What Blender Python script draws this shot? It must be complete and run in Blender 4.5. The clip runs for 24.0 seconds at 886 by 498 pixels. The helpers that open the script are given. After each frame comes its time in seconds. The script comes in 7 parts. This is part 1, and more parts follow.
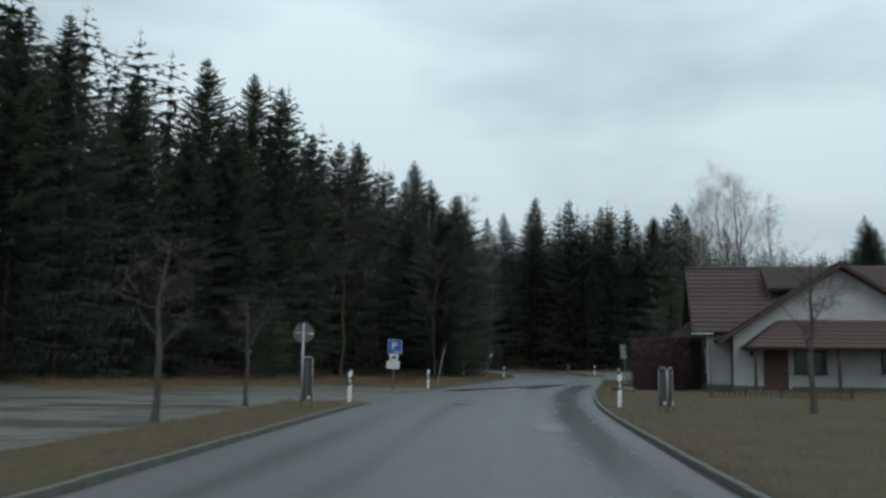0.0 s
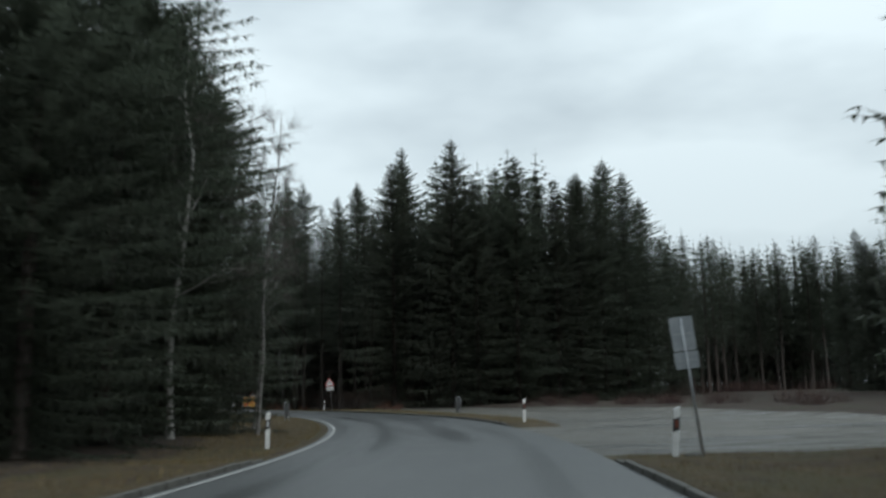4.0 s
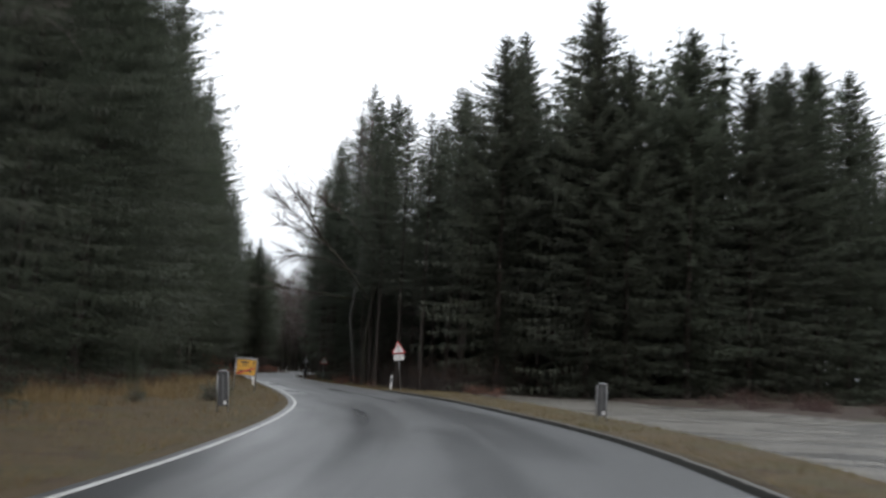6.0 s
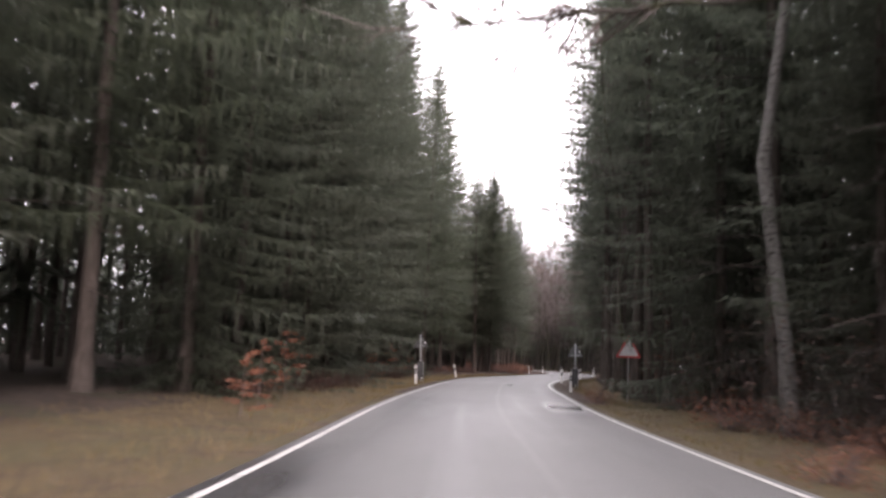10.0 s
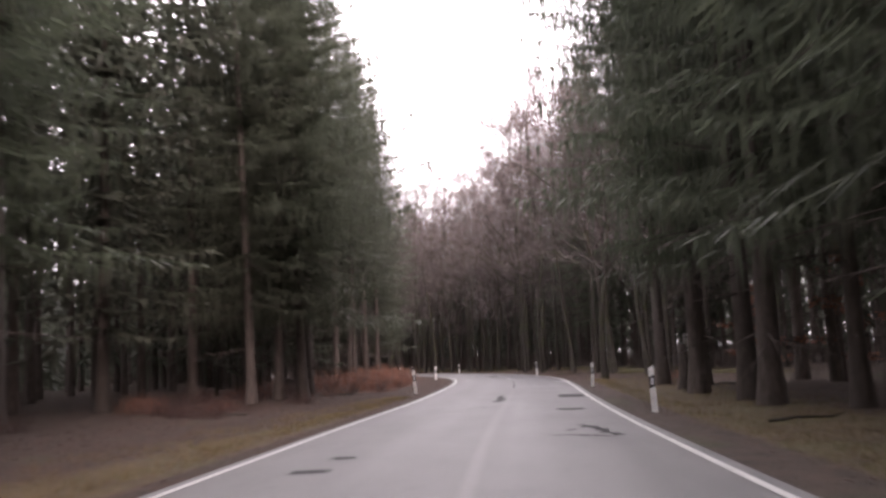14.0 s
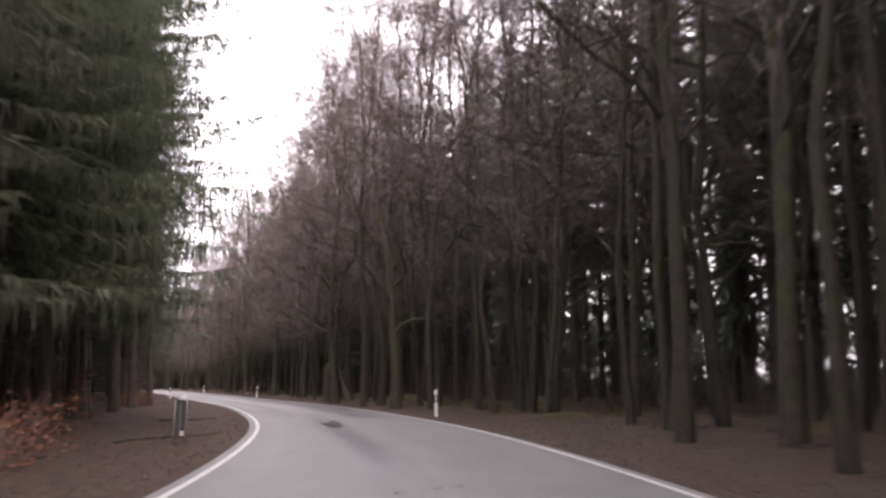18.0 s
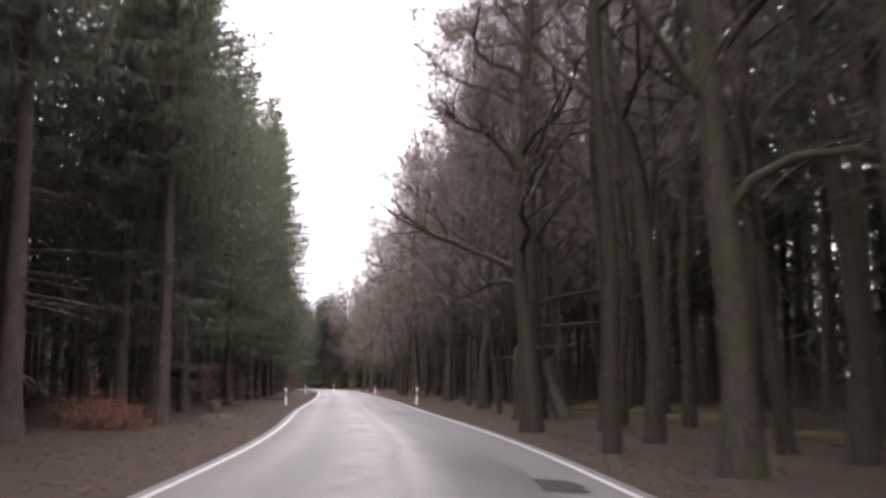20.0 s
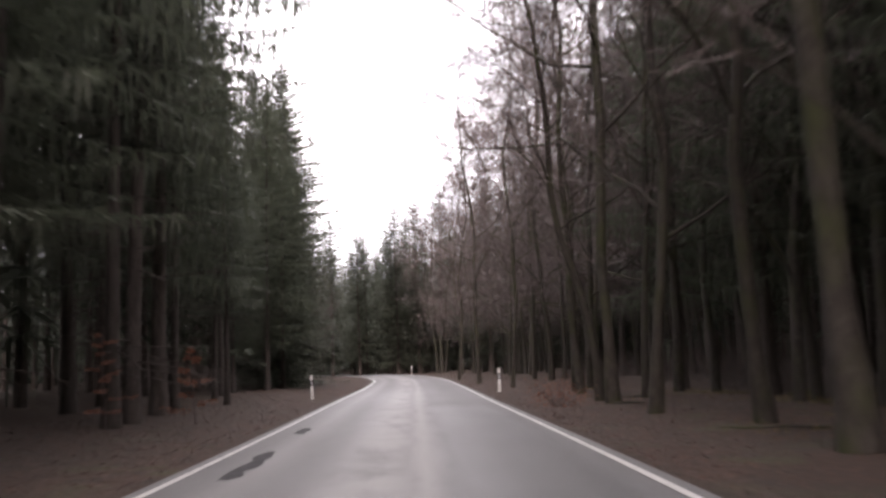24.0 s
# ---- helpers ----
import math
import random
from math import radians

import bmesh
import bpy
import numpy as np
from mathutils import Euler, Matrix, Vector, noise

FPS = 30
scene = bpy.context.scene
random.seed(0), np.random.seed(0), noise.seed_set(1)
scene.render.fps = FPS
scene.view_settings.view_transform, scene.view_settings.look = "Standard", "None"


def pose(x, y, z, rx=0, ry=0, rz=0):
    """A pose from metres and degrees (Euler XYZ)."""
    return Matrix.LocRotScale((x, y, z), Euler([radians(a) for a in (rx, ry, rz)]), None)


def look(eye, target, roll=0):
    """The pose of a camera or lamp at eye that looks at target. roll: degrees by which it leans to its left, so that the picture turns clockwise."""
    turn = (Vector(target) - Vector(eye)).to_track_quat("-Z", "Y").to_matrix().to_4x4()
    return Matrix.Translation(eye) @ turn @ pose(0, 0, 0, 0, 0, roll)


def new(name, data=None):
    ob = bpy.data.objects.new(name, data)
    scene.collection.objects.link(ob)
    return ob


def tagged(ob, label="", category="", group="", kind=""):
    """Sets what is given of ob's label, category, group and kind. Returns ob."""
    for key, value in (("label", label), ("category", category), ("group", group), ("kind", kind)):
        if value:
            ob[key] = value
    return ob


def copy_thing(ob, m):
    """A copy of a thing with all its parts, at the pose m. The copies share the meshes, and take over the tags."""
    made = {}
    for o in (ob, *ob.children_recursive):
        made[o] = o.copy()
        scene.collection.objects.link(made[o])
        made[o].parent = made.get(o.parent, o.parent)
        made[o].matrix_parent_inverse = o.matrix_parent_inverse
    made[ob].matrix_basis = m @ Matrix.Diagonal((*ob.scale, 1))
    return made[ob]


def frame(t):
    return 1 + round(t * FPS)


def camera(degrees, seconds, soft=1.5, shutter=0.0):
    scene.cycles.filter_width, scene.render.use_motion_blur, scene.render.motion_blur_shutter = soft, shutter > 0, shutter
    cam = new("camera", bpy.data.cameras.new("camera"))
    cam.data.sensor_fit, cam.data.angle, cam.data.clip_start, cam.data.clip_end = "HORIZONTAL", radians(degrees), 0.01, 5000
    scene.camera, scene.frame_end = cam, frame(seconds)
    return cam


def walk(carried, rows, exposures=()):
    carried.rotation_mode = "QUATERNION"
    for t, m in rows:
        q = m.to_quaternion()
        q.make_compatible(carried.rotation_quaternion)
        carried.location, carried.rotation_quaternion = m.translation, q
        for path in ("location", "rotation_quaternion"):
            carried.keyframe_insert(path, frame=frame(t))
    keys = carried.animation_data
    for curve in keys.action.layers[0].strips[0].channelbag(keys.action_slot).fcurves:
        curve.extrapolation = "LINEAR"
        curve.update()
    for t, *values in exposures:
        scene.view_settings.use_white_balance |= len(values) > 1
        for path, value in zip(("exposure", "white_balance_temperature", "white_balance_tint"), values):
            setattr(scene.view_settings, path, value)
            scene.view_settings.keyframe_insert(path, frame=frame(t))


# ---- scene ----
import itertools
from collections import defaultdict

EXPOSURES = [(0.0, 0.06, 6150, 7), (2.0, 0.2, 6230, 8), (2.5, 0.22, 6250, 8), (5.0, 0.28, 6450, 12), (6.0, 0.9, 6700, 19), (7.0, 2.18, 6950, 24), (8.0, 2.35, 7100, 30), (9.0, 2.7, 7250, 33),
             (12.0, 2.38, 7150, 38), (14.0, 2.7, 7350, 40), (16.0, 2.64, 7400, 37), (17.0, 2.54, 7350, 39), (20.0, 2.72, 7250, 33), (22.0, 2.96, 7250, 33),
             (23.0, 2.38, 7280, 34), (24.0, 2.24, 7300, 34)]

# ---- camera and its way ----
cam = camera(52.2, 24.0, soft=2.7, shutter=0.4)
# seconds, eye, yaw to the left, pitch up, lean to the left
PATH = [
    (0.0, 0.00, -0.00, 1.48, -0.00, 7.01, 0.74),
    (0.5, 0.41, 6.20, 1.39, -0.98, 7.64, -0.62),
    (1.0, 0.95, 12.73, 1.31, -2.97, 8.14, -1.09),
    (1.5, 1.61, 19.44, 1.23, -4.35, 8.25, -1.47),
    (2.0, 2.45, 26.31, 1.21, -5.87, 8.63, -1.68),
    (2.5, 3.39, 33.50, 1.26, -7.36, 8.85, -2.78),
    (3.0, 4.54, 40.70, 1.30, -8.08, 9.14, -3.04),
    (3.5, 5.78, 47.91, 1.33, -8.20, 9.24, -2.41),
    (4.0, 7.02, 55.12, 1.36, -7.80, 9.15, -1.20),
    (4.5, 8.18, 62.34, 1.39, -6.92, 8.84, 0.43),
    (5.0, 9.19, 69.58, 1.39, -5.65, 8.32, 2.40),
    (5.5, 10.32, 77.69, 1.35, -2.99, 7.95, 2.91),
    (6.0, 11.11, 86.09, 1.30, 0.54, 7.81, 2.70),
    (6.5, 11.39, 94.06, 1.28, 4.45, 7.51, 2.77),
    (7.0, 11.12, 101.82, 1.26, 8.19, 7.34, 2.28),
    (7.5, 10.39, 109.69, 1.26, 10.90, 7.55, 1.34),
    (8.0, 9.19, 117.69, 1.24, 13.01, 7.61, 0.50),
    (8.5, 7.51, 125.88, 1.24, 14.90, 7.62, 0.34),
    (9.0, 5.42, 134.24, 1.26, 16.05, 7.26, 1.06),
    (9.5, 3.01, 142.62, 1.30, 16.85, 7.07, 2.36),
    (10.0, 0.78, 150.97, 1.32, 16.93, 6.95, 2.58),
    (10.5, -1.36, 159.29, 1.35, 16.66, 6.99, 2.01),
    (11.0, -3.43, 167.64, 1.38, 16.19, 7.23, 1.07),
    (11.5, -5.43, 176.09, 1.41, 15.42, 7.70, 0.04),
    (12.0, -7.37, 184.71, 1.37, 14.08, 7.99, -1.00),
    (12.5, -9.16, 193.40, 1.33, 12.09, 7.75, -1.69),
    (13.0, -10.75, 201.94, 1.31, 10.65, 7.37, -2.13),
    (13.5, -12.11, 210.77, 1.29, 9.87, 7.08, -2.42),
    (14.0, -13.38, 219.30, 1.29, 8.19, 7.13, -2.65),
    (14.5, -14.30, 227.84, 1.28, 6.29, 7.57, -2.65),
    (15.0, -14.94, 236.45, 1.30, 5.48, 8.10, -2.56),
    (15.5, -15.45, 245.00, 1.34, 5.88, 7.58, -3.06),
    (16.0, -16.00, 253.52, 1.35, 5.54, 6.36, -2.71),
    (16.5, -16.65, 261.91, 1.33, 6.26, 6.82, -1.53),
    (17.0, -17.42, 270.13, 1.31, 7.80, 8.13, -0.75),
    (17.5, -18.34, 278.11, 1.29, 8.68, 8.39, -0.66),
    (18.0, -19.68, 285.99, 1.28, 11.13, 8.34, -0.49),
    (18.5, -21.43, 293.81, 1.28, 14.24, 8.40, -0.41),
    (19.0, -23.63, 301.58, 1.27, 17.34, 8.49, -0.38),
    (19.5, -26.29, 309.31, 1.26, 20.42, 8.52, -0.31),
    (20.0, -29.43, 316.94, 1.27, 24.13, 8.40, -0.10),
    (20.5, -33.13, 324.35, 1.27, 26.70, 8.21, -0.92),
    (21.0, -37.05, 331.81, 1.25, 28.56, 7.87, -1.37),
    (21.5, -41.19, 339.01, 1.27, 29.20, 8.05, -1.03),
    (22.0, -45.68, 346.35, 1.29, 28.78, 7.69, -0.77),
    (22.5, -50.14, 353.75, 1.30, 29.57, 7.59, -1.40),
    (23.0, -54.16, 361.10, 1.31, 29.96, 7.53, -2.03),
    (23.5, -58.30, 368.50, 1.31, 29.68, 7.25, -2.08),
    (24.0, -62.78, 375.82, 1.30, 29.59, 7.15, -2.26),
]
walk(cam, [(t, pose(x, y, z, 90 + pitch, 0, yaw) @ pose(0, 0, 0, 0, 0, lean)) for t, x, y, z, yaw, pitch, lean in PATH],
     exposures=EXPOSURES)


# ---- overcast sky and a weak, wide sun ----
SUN_UP, SUN_ROUND = radians(38), radians(150)
world = bpy.data.worlds.new("overcast_sky")
scene.world = world
world.use_nodes = True
wn, wl = world.node_tree.nodes, world.node_tree.links
sky = wn.new("ShaderNodeTexSky")
sky.sky_type, sky.sun_disc, sky.sun_elevation, sky.sun_rotation = "NISHITA", False, SUN_UP, SUN_ROUND
sky_dim = wn.new("ShaderNodeVectorMath")
sky_dim.operation = "SCALE"
sky_dim.inputs["Scale"].default_value = 0.07
coords = wn.new("ShaderNodeTexCoord")
squash = wn.new("ShaderNodeMapping")
squash.inputs["Scale"].default_value = (1.0, 1.0, 2.6)
cloud = wn.new("ShaderNodeTexNoise")
cloud.inputs["Scale"].default_value, cloud.inputs["Detail"].default_value, cloud.inputs["Roughness"].default_value = 1.7, 5.0, 0.48
ramp = wn.new("ShaderNodeValToRGB")
ramp.color_ramp.elements[0].position, ramp.color_ramp.elements[0].color = 0.35, (0.335, 0.40, 0.445, 1)
ramp.color_ramp.elements[1].position, ramp.color_ramp.elements[1].color = 0.64, (0.80, 0.90, 0.925, 1)
cover = wn.new("ShaderNodeMix")
cover.data_type = "RGBA"
cover.inputs["Factor"].default_value = 0.9
wl.new(coords.outputs["Generated"], squash.inputs["Vector"])
wl.new(squash.outputs["Vector"], cloud.inputs["Vector"])
wl.new(cloud.outputs["Fac"], ramp.inputs["Fac"])
wl.new(sky.outputs["Color"], sky_dim.inputs[0])
wl.new(sky_dim.outputs["Vector"], cover.inputs["A"])
wl.new(ramp.outputs["Color"], cover.inputs["B"])
# a covered sky grows brighter from the horizon to the zenith
sky_up = wn.new("ShaderNodeSeparateXYZ")
sky_rise = wn.new("ShaderNodeMapRange")
for key, value in (("From Min", 0.0), ("From Max", 1.0), ("To Min", 0.69), ("To Max", 1.5)):
    sky_rise.inputs[key].default_value = value
graded = wn.new("ShaderNodeVectorMath")
graded.operation = "SCALE"
wl.new(coords.outputs["Generated"], sky_up.inputs[0])
wl.new(sky_up.outputs["Z"], sky_rise.inputs["Value"])
wl.new(cover.outputs["Result"], graded.inputs[0])
wl.new(sky_rise.outputs["Result"], graded.inputs["Scale"])
wl.new(graded.outputs["Vector"], wn["Background"].inputs["Color"])
wn["Background"].inputs["Strength"].default_value = 1.0
sun = new("sun", bpy.data.lights.new("sun", "SUN"))
sun.data.energy, sun.data.angle, sun.data.color = 0.5, radians(25), (1.0, 0.96, 0.9)
sun.matrix_world = look((0, 0, 60), (60 * math.sin(SUN_ROUND) / math.tan(SUN_UP) * -1, 60 * math.cos(SUN_ROUND) / math.tan(SUN_UP) * -1, 0))

# ---- materials ----


class Mat:
    """A small writer of node materials."""

    def __init__(self, name):
        self.m = bpy.data.materials.new(name)
        self.m.use_nodes = True
        self.n, self.l = self.m.node_tree.nodes, self.m.node_tree.links
        self.b = self.n["Principled BSDF"]
        self.co = self.n.new("ShaderNodeTexCoord")

    def put(self, socket, value):
        if isinstance(value, bpy.types.NodeSocket):
            self.l.new(value, socket)
        else:
            socket.default_value = (*value, 1) if isinstance(value, tuple) and len(value) == 3 and socket.type == "RGBA" else value

    def where(self, kind="Object", scale=(1, 1, 1)):
        mp = self.n.new("ShaderNodeMapping")
        self.l.new(self.co.outputs[kind], mp.inputs["Vector"])
        mp.inputs["Scale"].default_value = scale
        return mp.outputs["Vector"]

    def noise(self, scale, detail=3.0, rough=0.55, vec=None, warp=0.0):
        t = self.n.new("ShaderNodeTexNoise")
        t.inputs["Scale"].default_value, t.inputs["Detail"].default_value = scale, detail
        t.inputs["Roughness"].default_value, t.inputs["Distortion"].default_value = rough, warp
        self.l.new(vec or self.co.outputs["Object"], t.inputs["Vector"])
        return t.outputs["Fac"]

    def range(self, value, a, b, c=0.0, d=1.0):
        t = self.n.new("ShaderNodeMapRange")
        for key, v in zip(("Value", "From Min", "From Max", "To Min", "To Max"), (value, a, b, c, d)):
            self.put(t.inputs[key], v)
        return t.outputs["Result"]

    def mix(self, f, a, b):
        t = self.n.new("ShaderNodeMix")
        t.data_type = "RGBA"
        self.put(t.inputs["Factor"], f)
        self.put(t.inputs[6], a)
        self.put(t.inputs[7], b)
        return t.outputs[2]

    def math(self, op, a, b=0.0, clamp=False):
        t = self.n.new("ShaderNodeMath")
        t.operation, t.use_clamp = op, clamp
        self.put(t.inputs[0], a)
        self.put(t.inputs[1], b)
        return t.outputs[0]

    def attribute(self, name):
        t = self.n.new("ShaderNodeAttribute")
        t.attribute_name = name
        sp = self.n.new("ShaderNodeSeparateColor")
        self.l.new(t.outputs["Color"], sp.inputs[0])
        return sp.outputs

    def random(self):
        return self.n.new("ShaderNodeObjectInfo").outputs["Random"]

    def island(self):
        return self.n.new("ShaderNodeNewGeometry").outputs["Random Per Island"]

    def bump(self, height, strength=0.3, distance=0.02):
        t = self.n.new("ShaderNodeBump")
        t.inputs["Strength"].default_value, t.inputs["Distance"].default_value = strength, distance
        self.l.new(height, t.inputs["Height"])
        self.l.new(t.outputs["Normal"], self.b.inputs["Normal"])

    def done(self, color, rough=0.7, metal=0.0, spec=0.5):
        self.put(self.b.inputs["Base Color"], color)
        self.put(self.b.inputs["Roughness"], rough)
        self.put(self.b.inputs["Metallic"], metal)
        self.put(self.b.inputs["Specular IOR Level"], spec)
        return self.m


def worn(name, a, b, scale=3.0, rough=0.7, metal=0.0, fine=40.0, bump=0.15, spec=0.5):
    k = Mat(name)
    big, small = k.noise(scale, 4), k.noise(fine, 2)
    f = k.math("ADD", k.math("MULTIPLY", big, 0.7), k.math("MULTIPLY", small, 0.3))
    k.bump(small, bump, 0.01)
    return k.done(k.mix(k.range(f, 0.35, 0.65), a, b), k.range(big, 0.3, 0.7, rough - 0.1, min(1, rough + 0.1)), metal, spec)


def needle_mat(name, a, b, c):
    k = Mat(name)
    f = k.range(k.noise(0.5, 2), 0.35, 0.65)
    col = k.mix(k.island(), a, b)
    col = k.mix(k.math("MULTIPLY", f, 0.6), col, c)
    col = k.mix(k.range(k.random(), 0, 1, 0.0, 0.4), col, (0.10, 0.095, 0.078))
    m = k.done(col, 0.5, 0, 0.5)
    through_light = k.n.new("ShaderNodeBsdfTranslucent")
    k.l.new(col, through_light.inputs["Color"])
    both = k.n.new("ShaderNodeMixShader")
    both.inputs[0].default_value = 0.5
    k.l.new(k.b.outputs[0], both.inputs[1])
    k.l.new(through_light.outputs[0], both.inputs[2])
    k.l.new(both.outputs[0], k.n["Material Output"].inputs["Surface"])
    return m


def bark_mat(name, a, b, moss=None, rings=0.0, stretch=0.25):
    k = Mat(name)
    v = k.where("Object", (1, 1, stretch))
    f = k.noise(9, 5, 0.65, v, 0.6)
    col = k.mix(k.range(f, 0.35, 0.65), a, b)
    if rings:
        w = k.noise(3.0, 4, 0.7, k.where("Object", (1.2, 1.2, 5.0)), 0.4)
        col = k.mix(k.range(w, 0.56, 0.62), col, (0.03, 0.028, 0.026))
    if moss:
        col = k.mix(k.range(k.noise(1.1, 5), 0.46, 0.62, 0.0, 0.85), col, moss)
    col = k.mix(k.range(k.random(), 0, 1, 0, 0.55), col, (0.032, 0.027, 0.022))
    k.bump(f, 0.6, 0.03)
    return k.done(col, 0.85, 0, 0.3)


def asphalt_mat():
    k = Mat("wet_worn_asphalt")
    uv = k.co.outputs["UV"]
    sep = k.n.new("ShaderNodeSeparateXYZ")
    k.l.new(uv, sep.inputs[0])
    across, along_y = sep.outputs["X"], sep.outputs["Y"]
    grain = k.noise(160, 2, 0.6)
    patchy = k.noise(0.16, 4, 0.6, k.where("UV", (1.0, 0.3, 1)), 0.25)
    blotch = k.noise(0.9, 4, 0.6, k.where("UV", (1.0, 0.45, 1)), 0.3)
    streak = k.noise(0.8, 3, 0.5, k.where("UV", (1.2, 0.03, 1)), 0.05)
    fray = k.math("MULTIPLY", k.math("SUBTRACT", blotch, 0.5), 0.6)

    def trail(y0, y1, c0, c1, w, soft=0.28, much=1.0):
        """A damp band, or one of painted pale sheen, from one place along the road to another, with frayed edges."""
        mid = k.range(along_y, y0, y1, c0, c1)
        d = k.math("ADD", k.math("ABSOLUTE", k.math("SUBTRACT", across, mid)), fray)
        ends = k.math("MULTIPLY", k.range(along_y, y0 - 2, y0 + 2), k.range(along_y, y1 - 2, y1 + 2, 1.0, 0.0))
        return k.math("MULTIPLY", k.range(d, w, w + soft, much, 0.0), ends)

    # water standing in the ruts and hollows
    wet = None
    for band in ((4, 60, 2.65, 3.0, 0.26, 0.9, 0.75), (4, 58, 1.3, 1.2, 0.16, 0.4, 0.4), (43.5, 58, -2.9, 1.6, 0.5, 0.4, 0.95), (47, 60, 0.4, 1.6, 0.5, 0.4, 0.75),
                 (76, 118, -1.5, -1.5, 0.1, 0.5, 0.5), (82, 116, -3.1, -3.5, 0.2, 0.5, 0.45), (80, 108, 0.7, 0.4, 0.3, 0.6, 0.4), (100, 130, 1.6, 2.0, 0.6, 0.9, 0.35),
                 (128, 162, -3.1, -2.9, 0.35, 0.4, 0.6), (176, 182, 2.3, 2.4, 0.45, 0.4, 0.7), (258, 296, 1.75, 1.6, 0.4, 0.8, 0.35), (276, 290, 0.42, 0.5, 0.1, 0.3, 0.5), (266, 293, 2.95, 2.95, 0.3, 0.4, 0.55), (300, 316, -0.3, -0.9, 0.2, 0.4, 0.4), (318, 333, 1.3, 1.3, 0.5, 0.3, 0.45), (352, 400, 1.5, 1.5, 0.7, 0.5, 0.35)):
        b = trail(*band)
        wet = b if wet is None else k.math("MAXIMUM", wet, b)
    lane = k.math("ABSOLUTE", across)
    rut = k.math("MINIMUM", k.math("ABSOLUTE", k.math("SUBTRACT", lane, 0.85)), k.math("ABSOLUTE", k.math("SUBTRACT", lane, 2.25)))
    polish = k.math("MULTIPLY", k.range(rut, 0.15, 0.6, 1.0, 0.0), k.range(streak, 0.35, 0.65))
    dry = k.range(along_y, 135, 215)
    wet = k.math("MAXIMUM", wet, k.math("MULTIPLY", polish, k.range(dry, 0, 1, 0.28, 0.1)))
    seam = k.range(k.math("ABSOLUTE", k.math("SUBTRACT", across, k.math("ADD", 0.3, k.math("MULTIPLY", k.math("SUBTRACT", streak, 0.5), 0.3)))), 0.02, 0.11, 1.0, 0.0)
    seam = k.math("MULTIPLY", k.math("MULTIPLY", seam, k.range(along_y, 150, 195)), k.range(along_y, 235, 262, 1.0, 0.25))
    col = k.mix(k.range(grain, 0.3, 0.7), (0.056, 0.058, 0.058), (0.104, 0.105, 0.102))
    col = k.mix(k.range(patchy, 0.38, 0.62, 0.0, 0.8), col, (0.10, 0.103, 0.102))
    pale = k.mix(grain, (0.11, 0.109, 0.107), (0.20, 0.198, 0.193))
    col = k.mix(k.math("MULTIPLY", dry, k.range(k.math("ADD", k.math("MULTIPLY", patchy, 0.6), k.math("MULTIPLY", blotch, 0.4)), 0.35, 0.62, 0.4, 1.0)), col, pale)
    col = k.mix(k.math("MULTIPLY", seam, 0.3), col, (0.25, 0.243, 0.233))
    col = k.mix(k.range(k.noise(2.6, 5, 0.7), 0.6, 0.72, 0.0, 0.35), col, (0.05, 0.05, 0.05))
    # wet sheen of the last straight, painted as pale streaks, and the joint along it
    crown = k.math("MULTIPLY", trail(322, 470, -0.3, -0.35, 0.2, 0.6, 0.8), k.range(blotch, 0.36, 0.6, 0.25, 1.0))
    crown = k.math("MAXIMUM", crown, trail(326, 470, 0.32, 0.3, 0.0, 0.35, 0.75))
    crown = k.math("MAXIMUM", crown, trail(326, 470, -1.9, -1.9, 0.0, 0.5, 0.35))
    col = k.mix(crown, col, k.mix(grain, (0.2, 0.197, 0.192), (0.31, 0.305, 0.297)))
    col = k.mix(k.math("MULTIPLY", k.range(along_y, 318, 334), k.range(crown, 0.0, 0.5, 0.3, 0.0)), col, (0.055, 0.056, 0.057))
    col = k.mix(wet, col, (0.03, 0.031, 0.033))
    rough = k.range(k.math("SUBTRACT", k.math("ADD", patchy, k.math("MULTIPLY", grain, 0.2)), k.math("MULTIPLY", polish, 0.16)), 0.1, 0.75, 0.22, 0.54)
    rough = k.math("ADD", rough, k.math("MULTIPLY", dry, 0.14))
    # still water lies smooth over the grain
    rough = k.math("ADD", k.math("MULTIPLY", rough, k.range(wet, 0.1, 0.9, 1.0, 0.0)), k.range(wet, 0.1, 0.9, 0.0, 0.17))
    k.bump(k.math("MULTIPLY", grain, k.range(wet, 0.0, 0.7, 1.0, 0.0)), 0.35, 0.006)
    return k.done(col, rough, 0, 0.5)


